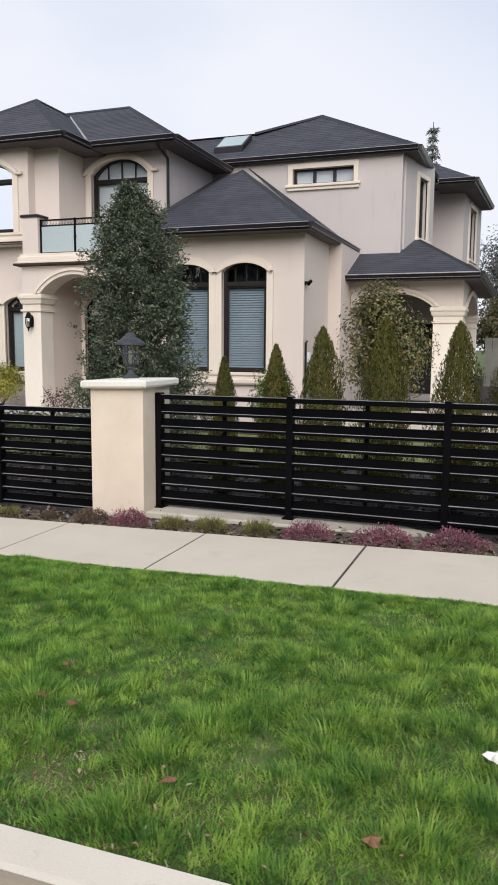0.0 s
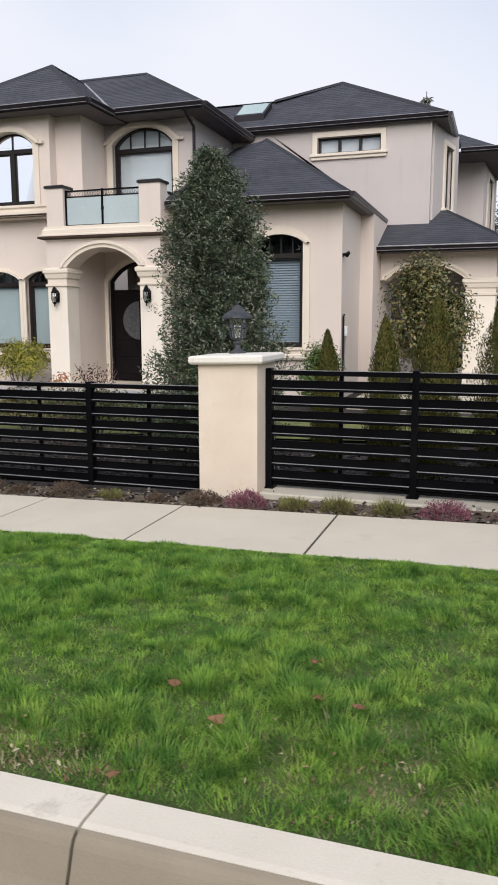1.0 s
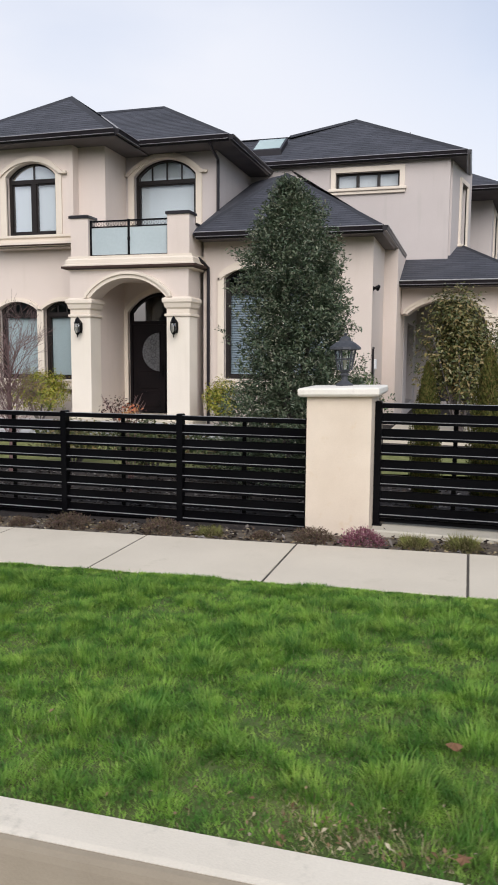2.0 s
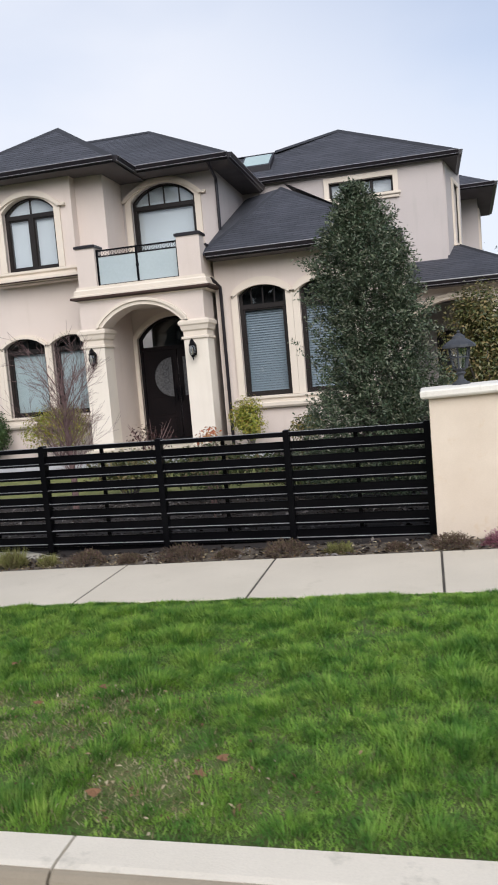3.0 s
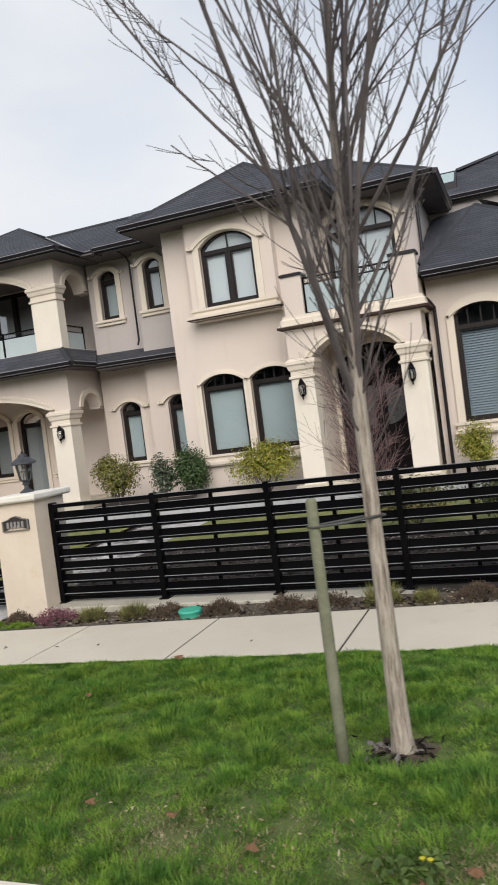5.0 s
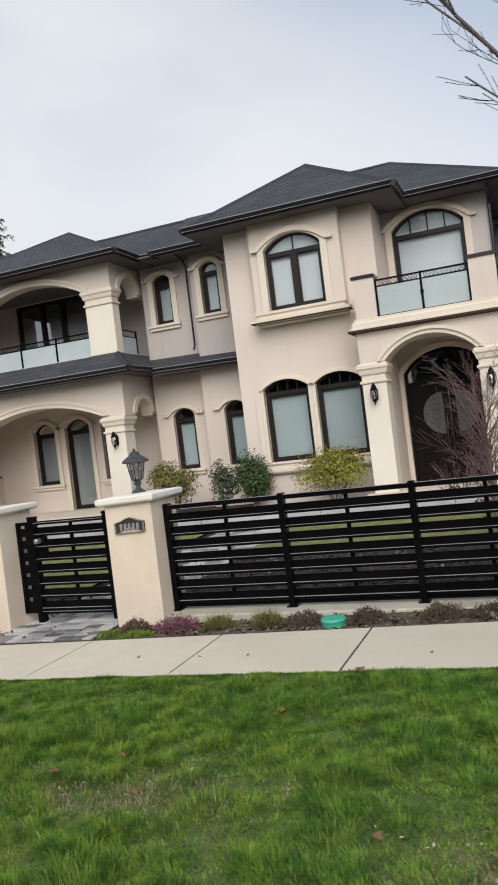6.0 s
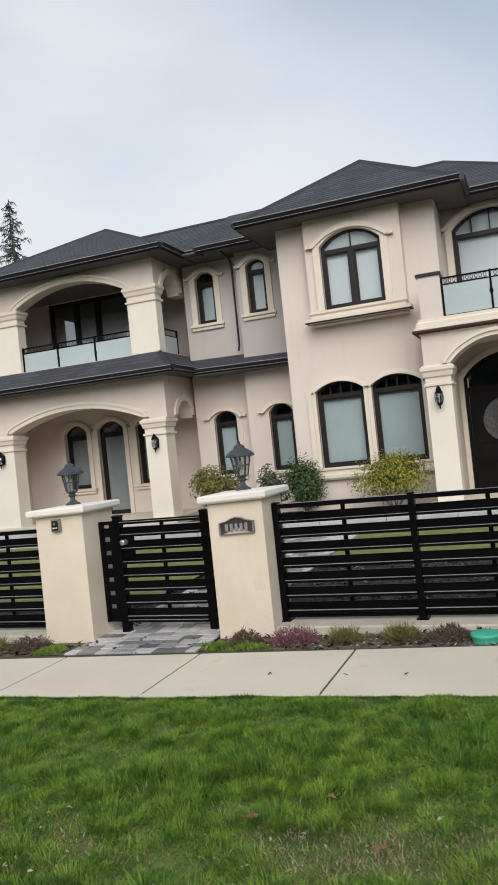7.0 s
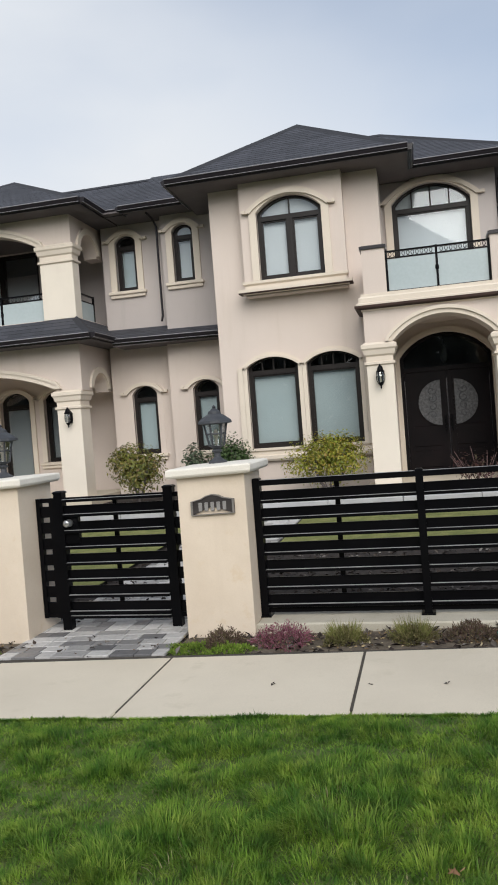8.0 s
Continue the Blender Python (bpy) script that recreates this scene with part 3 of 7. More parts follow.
def window(h, place, transom=None, split=(), top_bars=(), blind="panel", trim=0.13, sill=True, name="window", inset=0.10, hood=(-0.02, 0.06), label="", fw=0.07, sw=0.03, shade=BLIND, jamb=TRIM, glass=GLASS):
    """A dark frame set in the opening h, with panes, bars, a blind and the cream trim round it."""
    u0, u1, zb, zs, rise = h
    win, mw = Shape(place), 0.055 if fw > 0.05 else 0.02
    inner = (u0 + fw, u1 - fw, zb + fw, zs, max(rise - 0.03, 0.0) if rise > 0 else 0.0)
    if rise > 0:
        win.band(outline(inner), outline(inner, fw + 0.004), inset, inset + 0.08)
    else:
        inner = (u0 + fw, u1 - fw, zb + fw, zs - fw, 0.0)
        win.band(outline(inner), outline(inner, fw), inset, inset + 0.08)
    win.box(u0, u1, inset, inset + 0.08, zb, zb + fw)
    frame_ob = part(name, win, BRONZE, house, label)
    bars = []
    if transom:
        part("transom", Shape(place).box(u0 + fw, u1 - fw, inset - 0.01, inset + 0.07, transom - 0.045, transom + 0.045), BRONZE, frame_ob)
    for u in split:
        part("mullion", Shape(place).box(u - mw, u + mw, inset - 0.008, inset + 0.07, zb + fw, (transom or zs) - 0.045), BRONZE, frame_ob)
    for u in top_bars:
        part("glazing_bar", Shape(place).box(u - 0.014, u + 0.014, inset + 0.012, inset + 0.05, transom + 0.045, arc_z(inner, u) - 0.002), BRONZE, frame_ob)
    edges = [u0 + fw, *[v for u in split for v in (u - mw, u + mw)], u1 - fw]
    for a, b in zip(edges[::2], edges[1::2]):
        top = transom - 0.045 if transom else zs - fw
        sash = Shape(place).band([(a + sw, zb + fw + sw), (a + sw, top - sw), (b - sw, top - sw), (b - sw, zb + fw + sw), (a + sw, zb + fw + sw)],
                                 [(a, zb + fw), (a, top), (b, top), (b, zb + fw), (a, zb + fw)], inset + 0.02, inset + 0.06)
        part("sash", sash, BRONZE, frame_ob)
        pane = part("pane", Shape(place).add([(a + sw, inset + 0.04, zb + fw + sw), (b - sw, inset + 0.04, zb + fw + sw), (b - sw, inset + 0.04, top - sw), (a + sw, inset + 0.04, top - sw)], [(0, 1, 2, 3)]), glass, frame_ob)
        pane.visible_shadow = False
        if blind == "panel":
            part("blind", Shape(place).box(a + 0.02, b - 0.02, inset + 0.10, inset + 0.11, zb + fw, top + 0.02), shade, frame_ob)
        elif blind == "slats":
            bl, z = Shape(place), zb + fw + 0.03
            while z < top:
                bl.add([(a, inset + 0.10, z), (b, inset + 0.10, z), (b, inset + 0.135, z + 0.047), (a, inset + 0.135, z + 0.047)], [(0, 1, 2, 3)])
                z += 0.05
            part("blind", bl, SLAT, frame_ob)
    if transom:
        line = [(u, z) for u, z in outline(inner, -0.004, 12, False) if z > transom]
        line = [(u0 + fw, transom)] + line + [(u1 - fw, transom)]
        pane = part("pane", Shape(place).sheet(line, inset + 0.035), GLASS, frame_ob)
        pane.visible_shadow = False
        # the sky's reflection in the top light, drawn as a pale sheet
        if shade is SKYBLIND:
            part("blind", Shape(place).sheet(line, inset + 0.10), shade, frame_ob)
    # dark sheet added behind the panes for the room's shade
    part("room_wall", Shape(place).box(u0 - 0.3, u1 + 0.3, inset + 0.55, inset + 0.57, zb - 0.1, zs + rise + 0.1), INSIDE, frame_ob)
    if trim:
        part("trim", Shape(place).band(outline(h, 0.0, 16), outline(h, trim, 16), -0.045 if jamb is TRIM else -0.012, 0.03), jamb, frame_ob)
        if rise > 0 and hood:
            part("hood_mould", Shape(place).band(outline((u0 - trim, u1 + trim, zb, zs, rise + 0.03), hood[0], 16, False), outline((u0 - trim, u1 + trim, zb, zs, rise + 0.03), hood[1], 16, False), -0.085, 0.0), TRIM, frame_ob)
            if hood[1] > 0:
                for a, b in ((u0 - trim - 0.13, u0 - trim - 0.058), (u1 + trim + 0.058, u1 + trim + 0.13)):
                    part("hood_ear", Shape(place).box(a, b, -0.085, 0.0, zs - 0.002, zs + 0.06, 0.006), TRIM, frame_ob)
    if sill:
        t = trim or 0.05
        sl = Shape(place).box(u0 - t - 0.05, u1 + t + 0.05, -0.10, 0.06, zb - 0.075, zb - 0.005, 0.012)
        sl.box(u0 - t - 0.02, u1 + t + 0.02, -0.06, 0.02, zb - 0.15, zb - 0.077, 0.01)
        part("sill", sl, TRIM, frame_ob)
    return frame_ob


FLOOR0 = -0.35
# tower, lower storey
LW1, LW2 = (-12.81, -11.81, 0.87, 2.44, 0.19), (-11.65, -10.65, 0.87, 2.44, 0.19)
wall(-13.33, -10.09, FLOOR0, 3.70, front(15.25), STUCCO, [LW1, LW2])
wall(-13.33, -10.09, 3.70, 6.0, front(15.25), STUCCO, [(-12.45, -10.95, 3.95, 5.75, 0)])
wall(15.50, 21.0, FLOOR0, 6.0, left_side(-13.33), STUCCO, name="wall")
wall(15.50, 16.5, 3.4, 6.0, right_side(-10.09), STUCCO)
for h in (LW1, LW2):
    c = (h[0] + h[1]) / 2
    window(h, front(15.25), transom=2.33, top_bars=(c - 0.22, c, c + 0.22), trim=0.078, sill=False, hood=(-0.05, 0.0))
part("pilaster", Shape().box(-12.995, -12.892, 15.205, 15.26, 0.87, 2.44), TRIM, house)
part("pilaster", Shape().box(-10.568, -10.465, 15.205, 15.26, 0.87, 2.44), TRIM, house)
part("window_ledge", Shape().rings([(0.03, 0.62), (0.0, 0.66), (0.0, 0.72), (0.05, 0.74), (0.05, 0.80), (0.01, 0.83), (0.01, 0.865)], -13.02, -10.46, 15.13, 15.30), TRIM, house)
# the bay that stands out of the tower's upper storey
TW = (-12.36, -11.13, 4.04, 5.30, 0.28)
wall(-12.67, -10.73, 3.78, 5.98, front(15.0), STUCCO, [TW], thick=0.26, name="bay_wall")
part("bay_bottom", Shape().rings([(0.04, 3.75), (0.0, 3.76), (0.0, 3.79)], -12.67, -10.73, 15.0, 15.25), STUCCO, house)
part("bay_drip", Shape().rings([(-0.045, 3.795), (-0.055, 3.80), (-0.055, 3.818)], -12.72, -10.69, 14.90, 15.05), BROWNTRIM, house, "dark brown drip edge under the bay sill")
part("bay_sill", Shape().rings([(0.02, 3.79), (-0.05, 3.82), (-0.05, 3.88), (0.06, 3.90), (0.06, 3.95), (0.02, 3.98), (0.02, 4.03)], -12.72, -10.69, 14.90, 15.05), TRIM, house)
window(TW, front(15.0), transom=5.20, split=(-11.745,), top_bars=(-11.745,), trim=0.14, sill=False, shade=SKYBLIND)

# entrance porch
COL_L, COL_R = (-10.46, -10.0), (-8.29, -7.80)
PY = 14.30
wall(-10.46, -7.82, 2.58, 3.22, front(PY), STUCCO, [(-9.98, -8.29, 2.0, 2.60, 0.39)], thick=0.46, name="porch_arch")
part("arch_mould", Shape(front(PY)).band(outline((-9.98, -8.29, 2.6, 2.60, 0.39), 0.0, 18, False), outline((-9.98, -8.29, 2.6, 2.60, 0.39), 0.11, 18, False), -0.05, 0.02).band(outline((-9.98, -8.29, 2.6, 2.60, 0.39), 0.075, 18, False), outline((-9.98, -8.29, 2.6, 2.60, 0.39), 0.135, 18, False), -0.085, 0.02), TRIM, house)


def column(x0, x1, y0, y1, foot, cap, mat=COLUMN, top=0.40, name="column", plinth=False):
    """A square rendered column with a stepped capital and a plinth."""
    col = part(name, Shape().rings([(0, foot), (0, cap)], x0, x1, y0, y1), mat, house)
    part("capital", Shape().rings([(0.0, cap), (-0.035, cap + 0.02), (-0.035, cap + 0.06), (0.0, cap + 0.07), (0.0, cap + 0.16), (-0.03, cap + 0.19),
                                   (-0.05, cap + 0.27), (-0.075, cap + 0.30), (-0.075, cap + 0.36), (-0.02, cap + top)], x0, x1, y0, y1), TRIM, col)
    if plinth:
        part("plinth", Shape().rings([(-0.05, foot), (-0.05, foot + 0.48), (-0.03, foot + 0.52), (0.0, foot + 0.54)], x0, x1, y0, y1), mat, col)
    return col


column(*COL_L, PY, PY + 0.46, FLOOR0, 2.20)
column(*COL_R, PY, PY + 0.46, FLOOR0, 2.20)
wall(14.76, 16.0, FLOOR0, 3.2, lambda u, w, z: (-10.02 - w, u, z), STUCCO, name="porch_side")
wall(14.76, 16.0, FLOOR0, 3.2, lambda u, w, z: (-8.16 + w, u, z), STUCCO, name="porch_side")
wall(PY + 0.46, 15.0, 2.58, 3.22, right_side(-7.82), STUCCO, name="porch_return", thick=0.2)
part("porch_ceiling", Shape().box(-10.3, -7.9, 14.7, 16.2, 3.05, 3.10), STUCCO, house)
part("porch_floor", Shape().box(-10.6, -7.7, 14.2, 16.2, FLOOR0, 0.10), CONCRETE, house)
part("cornice", Shape().rings([(0.0, 3.15), (-0.03, 3.17), (-0.10, 3.245), (-0.10, 3.275), (-0.06, 3.29), (-0.06, 3.37), (-0.02, 3.40), (-0.02, 3.45)], -10.46, -7.76, PY, 16.4), TRIM, house)
part("cornice_line", Shape().rings([(-0.04, 3.175), (-0.13, 3.20), (-0.13, 3.242)], -10.46, -7.76, PY, 16.3), BROWNTRIM, house, "dark brown drip edge under the cornice")
part("balcony_post", Shape().rings([(0.0, 3.45), (0.0, 4.22)], -10.42, -10.02, PY, PY + 0.34), STUCCO, house)
part("balcony_post_cap", Shape().rings([(-0.03, 4.22), (-0.03, 4.27), (0.02, 4.29)], -10.42, -10.02, PY, PY + 0.34), DARKTRIM, house)
part("balcony_post", Shape().rings([(0.0, 3.45), (0.0, 4.22)], -8.27, -7.80, PY, PY + 0.34), STUCCO, house)
cap = Shape().rings([(-0.03, 4.22), (-0.03, 4.27), (0.02, 4.29)], -8.27, -7.80, PY, PY + 0.34)
part("balcony_post_cap", cap, DARKTRIM, house)
part("balcony_parapet", Shape().box(-8.05, -7.80, PY + 0.34, 16.3, 3.45, 4.05), STUCCO, house)
part("balcony_parapet", Shape().box(-10.42, -10.2, PY + 0.34, 15.3, 3.45, 4.05), STUCCO, house)
part("parapet_cap", Shape().box(-8.08, -7.77, PY + 0.37, 16.25, 4.05, 4.09), DARKTRIM, house)


def balustrade(x0, x1, y, z0, z1, mid, name="balustrade"):
    """A dark rail with scrolled infill over frosted glass panels."""
    b = part(name, Shape().box(x0, x1, y, y + 0.04, z1 - 0.03, z1), BLACK, house, "dark metal balustrade with frosted glass panels")
    part("bottom_rail", Shape().box(x0, x1, y, y + 0.04, z0, z0 + 0.025), BLACK, b)
    part("middle_rail", Shape().box(x0, x1, y + 0.005, y + 0.03, z1 - 0.145, z1 - 0.125), BLACK, b)
    xs = [x0, *mid, x1]
    for x in xs:
        xx = min(max(x, x0 + 0.02), x1 - 0.02)
        part("baluster", Shape().box(xx - 0.02, xx + 0.02, y - 0.004, y + 0.044, z0, z1 + 0.01), BLACK, b)
    for x in mid:
        part("baluster_knot", Shape().lathe([(0.022, z1 - 0.42), (0.036, z1 - 0.40), (0.036, z1 - 0.35), (0.022, z1 - 0.33)], x, y + 0.02, 8), BLACK, b)
    for a, c in zip(xs, xs[1:]):
        part("glass_panel", Shape().box(a + 0.025, c - 0.025, y + 0.012, y + 0.022, z0 + 0.03, z1 - 0.15), FROST, b)
        n = max(4, int((c - a) / 0.085))
        loops = []
        for k in range(n * 12 + 1):
            q = 2 * math.pi * k / 12
            loops.append((a + 0.05 + (c - a - 0.10) * k / (n * 12) + 0.042 * math.sin(q), y + 0.018, z1 - 0.078 - 0.045 * math.cos(q)))
        sc = Shape().tube(loops, 0.0055, 4)
        part("scrollwork", sc, BLACK, b)
    return b


balustrade(-10.02, -8.27, PY + 0.08, 3.45, 4.17, [-9.15])

# front door, set back in the porch
DOOR = (-9.93, -8.21, 0.10, 2.40, 0.45)
wall(-10.30, -7.90, FLOOR0, 3.2, front(16.0), STUCCO, [DOOR], name="door_wall")
ent = part("entrance_door", Shape(front(16.0)).band(outline((-9.87, -8.27, 0.10, 2.38, 0.41)), outline((-9.87, -8.27, 0.10, 2.38, 0.41), 0.06), 0.08, 0.18), DOORWOOD, house, "dark double front door with oval glass and arched transom")
part("door_trim", Shape(front(16.0)).band(outline(DOOR, 0.0, 16), outline(DOOR, 0.10, 16), -0.04, 0.03), TRIM, ent)
part("transom_bar", Shape(front(16.0)).box(-9.87, -8.27, 0.07, 0.17, 2.12, 2.20), DOORWOOD, ent)
line = [(-9.86, 2.2)] + outline((-9.86, -8.28, 0.1, 2.38, 0.40), 0, 12, False) + [(-8.28, 2.2)]
part("transom_pane", Shape(front(16.0)).sheet(line, 0.13), GLASS, ent)
# dark sheet added for the hall's shade behind the transom
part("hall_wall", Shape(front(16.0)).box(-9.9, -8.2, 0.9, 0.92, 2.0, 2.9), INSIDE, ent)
hall = thing("hall_lantern", "dark hanging hall lantern behind the door's transom", "lamp")
part("rod", Shape().tube([(-9.07, 16.45, 2.62), (-9.07, 16.45, 2.90)], 0.012, 6), BLACK, hall)
part("body", Shape().lathe([(0.03, 2.28), (0.075, 2.33), (0.085, 2.54), (0.05, 2.60), (0.015, 2.64)], -9.07, 16.45, 6), LAMPMETAL, hall)
for a, b, s in ((-9.86, -9.08, 1), (-9.06, -8.28, -1)):
    leaf = part("door_leaf", Shape(front(16.0)).box(a, b, 0.10, 0.15, 0.12, 2.12, 0.006), DOORWOOD, ent)
    c = -9.07 - 0.13 * s
    dee = [(c, 1.06)] + [(c - s * 0.43 * math.cos(k), 1.50 + 0.44 * math.sin(k)) for k in [-math.pi / 2 + math.pi * q / 16 for q in range(17)]] + [(c, 1.94)]
    dee2 = [(c + (u - c) * 1.07 + 0.02 * s, 1.5 + (z - 1.5) * 1.06) for u, z in dee]
    part("curved_glass", Shape(front(16.0)).sheet(dee, 0.092), DOORGLASS, leaf, "half-round patterned grey glass")
    part("glass_rim", Shape(front(16.0)).band(dee + dee[:1], dee2 + dee2[:1], 0.075, 0.10), DOORWOOD, leaf)
    scroll = Shape(front(16.0))
    for k in range(4):
        scroll.tube([(c - s * (0.17 + (0.10 - 0.008 * q) * math.cos(q * 0.7 + k)), 0.087, 1.26 + 0.16 * k + (0.09 - 0.007 * q) * math.sin(q * 0.7 + k)) for q in range(12)], 0.006, 4)
    part("glass_scroll", scroll, LAMPMETAL, leaf)
    for z0, z1 in ((0.25, 0.58), (0.66, 1.06)):
        part("door_panel", Shape(front(16.0)).box(a + 0.12, b - 0.12, 0.085, 0.11, z0, z1, 0.012), DOORWOOD, leaf)
    part("door_handle", Shape(front(16.0)).box(b - 0.06 if s > 0 else a + 0.03, b - 0.03 if s > 0 else a + 0.06, 0.045, 0.07, 0.95, 1.25, 0.006), BLACK, leaf)

# upper wall behind the entrance balcony
BW = (-9.88, -8.38, 3.55, 5.46, 0.35)
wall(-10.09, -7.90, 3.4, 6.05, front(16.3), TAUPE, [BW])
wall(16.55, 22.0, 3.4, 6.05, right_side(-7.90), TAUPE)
window(BW, front(16.3), transom=5.33, top_bars=(-9.49, -9.13, -8.77), trim=0.14, sill=False, shade=SKYBLIND)

# wing
WW1, WW2 = (-7.29, -6.30, 0.95, 3.02, 0.20), (-6.02, -5.03, 0.95, 3.02, 0.20)
wall(-7.75, -4.25, FLOOR0, 3.95, front(15.0), STUCCO, [WW1, WW2])
for h in (WW1, WW2):
    c = (h[0] + h[1]) / 2
    window(h, front(15.0), transom=2.78, top_bars=(c - 0.24, c, c + 0.24), blind="slats", trim=0.138, sill=False, hood=(-0.06, 0.0))
part("window_ledge", Shape().rings([(0.03, 0.70), (0.0, 0.74), (0.0, 0.80), (0.05, 0.82), (0.05, 0.87), (0.01, 0.90), (0.01, 0.945)], -7.50, -4.82, 14.88, 15.05), TRIM, house)
wall(15.25, 17.0, FLOOR0, 3.95, right_side(-4.25), STUCCO)
wall(-4.50, -3.96, FLOOR0, 3.78, front(17.0), STUCCO)
wall(17.25, 19.0, FLOOR0, 3.78, right_side(-3.96), STUCCO)

# upper block at the right
RW = (-5.71, -4.16, 5.51, 5.89, 0)
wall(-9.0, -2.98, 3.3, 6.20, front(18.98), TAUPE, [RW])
# the panes' bright reflection is put into the white blind's colour
window(RW, front(18.98), split=(-5.19, -4.68), trim=0.12, sill=True, blind="panel", fw=0.035, sw=0.012, shade=PLASTIC_SHEEN)
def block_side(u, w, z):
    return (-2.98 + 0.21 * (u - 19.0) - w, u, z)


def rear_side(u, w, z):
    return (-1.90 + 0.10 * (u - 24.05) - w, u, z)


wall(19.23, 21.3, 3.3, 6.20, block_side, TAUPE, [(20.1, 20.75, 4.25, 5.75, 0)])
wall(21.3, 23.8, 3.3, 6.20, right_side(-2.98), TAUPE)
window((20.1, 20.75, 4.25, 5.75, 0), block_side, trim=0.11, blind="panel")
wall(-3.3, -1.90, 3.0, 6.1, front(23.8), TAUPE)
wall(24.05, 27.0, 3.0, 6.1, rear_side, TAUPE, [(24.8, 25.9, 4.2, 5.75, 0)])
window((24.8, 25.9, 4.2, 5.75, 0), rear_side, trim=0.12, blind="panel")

# side porch at the right
GY = 18.0
wall(-3.95, -1.38, 2.40, 3.15, front(GY), STUCCO, [(-3.80, -2.05, 2.0, 2.42, 0.32)], thick=0.55, name="porch_arch")
part("arch_mould", Shape(front(GY)).band(outline((-3.80, -2.05, 2.42, 2.42, 0.32), 0.0, 18, False), outline((-3.80, -2.05, 2.42, 2.42, 0.32), 0.10, 18, False), -0.05, 0.02).band(outline((-3.80, -2.05, 2.42, 2.42, 0.32), 0.065, 18, False), outline((-3.80, -2.05, 2.42, 2.42, 0.32), 0.125, 18, False), -0.085, 0.02), TRIM, house)
column(-2.03, -1.38, GY, GY + 0.6, FLOOR0, 2.03)
def splay(u, w, z):
    return (-1.38 - 0.006 * (u - 18.55) - w, u, z)


SIDE = (18.72, 23.10, 2.42, 2.42, 0.40)
wall(18.55, 23.7, 2.40, 3.15, splay, STUCCO, [(SIDE[0], SIDE[1], 2.0, *SIDE[3:])], name="porch_arch", thick=0.4)
part("arch_mould", Shape(splay).band(outline(SIDE, 0.0, 18, False), outline(SIDE, 0.125, 18, False), -0.06, 0.02), TRIM, house)
column(-1.76, -1.40, 23.12, 23.65, FLOOR0, 2.03)
wall(-3.95, -1.9, FLOOR0, 3.1, front(23.3), TAUPE, [(-3.3, -2.3, 0.1, 2.2, 0)], name="porch_back")
wall(19.0, 23.3, FLOOR0, 3.1, right_side(-3.95), TAUPE, [(20.0, 22.4, 0.2, 2.3, 0)], name="porch_inner_wall")
# dark sheets added for the shade behind the porch openings
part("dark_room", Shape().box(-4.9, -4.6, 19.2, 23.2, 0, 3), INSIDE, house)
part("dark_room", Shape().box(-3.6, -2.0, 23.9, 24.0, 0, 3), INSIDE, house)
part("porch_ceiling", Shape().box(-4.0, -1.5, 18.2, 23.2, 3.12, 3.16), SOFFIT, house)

# recessed wall between tower and left wing
NA, NB = (-15.98, -15.49, 4.53, 5.62, 0.14), (-14.54, -14.08, 4.53, 5.62, 0.14)
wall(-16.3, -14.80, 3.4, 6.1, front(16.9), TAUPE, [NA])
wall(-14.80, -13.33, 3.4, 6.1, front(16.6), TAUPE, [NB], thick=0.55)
window(NA, front(16.9), transom=5.50, trim=0.14)
window(NB, front(16.6), transom=5.50, trim=0.14, shade=SKYBLIND)
NL1, NL2 = (-15.84, -15.26, 0.88, 2.22, 0.17), (-14.33, -13.76, 0.88, 2.22, 0.17)
wall(-16.3, -14.84, FLOOR0, 3.4, front(16.9), STUCCO, [NL1])
wall(-14.84, -13.33, FLOOR0, 3.4, front(16.6), STUCCO, [NL2], thick=0.55)
window(NL1, front(16.9), transom=2.10, trim=0.13, jamb=STUCCO)
window(NL2, front(16.6), transom=2.10, trim=0.13, jamb=STUCCO)

# left wing with porch and balcony
LY, LX = 15.53, -16.40
PORCH, BALC = (-20.65, -17.0, 2.40, 2.40, 0.386), (-20.21, -17.13, 5.365, 5.365, 0.417)
wall(-21.88, LX, 2.34, 3.85, front(LY), STUCCO, [(PORCH[0], PORCH[1], 2.0, *PORCH[3:])], thick=0.45, name="porch_arch")
wall(-21.46, LX, 5.31, 6.15, front(LY), STUCCO, [(BALC[0], BALC[1], 4.9, *BALC[3:])], thick=0.3, name="balcony_arch")
for arch, g0, g1 in ((PORCH, 0.13, 0.155), (BALC, 0.12, 0.145)):
    part("arch_mould", Shape(front(LY)).band(outline(arch, 0.0, 20, False), outline(arch, g0, 20, False), -0.06, 0.02).band(outline(arch, g1 - 0.06, 20, False), outline(arch, g1, 20, False), -0.085, 0.02), TRIM, house)
column(-17.0, -16.47, LY, LY + 0.45, FLOOR0, 1.955)
column(-21.41, -20.67, LY, LY + 0.45, FLOOR0, 1.955)
column(-17.13, LX, LY, LY + 0.3, 3.59, 5.0, plinth=False)
column(-20.94, -20.21, LY, LY + 0.3, 3.59, 5.0, plinth=False)
wall(LY + 0.45, 17.2, 2.34, 3.85, right_side(LX), STUCCO, [(LY + 0.50, 16.85, 2.0, 2.40, 0.34)], name="porch_arch", thick=0.3)
wall(LY + 0.3, 17.2, 5.31, 6.15, right_side(LX), STUCCO, [(LY + 0.36, 16.80, 4.9, 5.365, 0.36)], name="balcony_arch", thick=0.3)
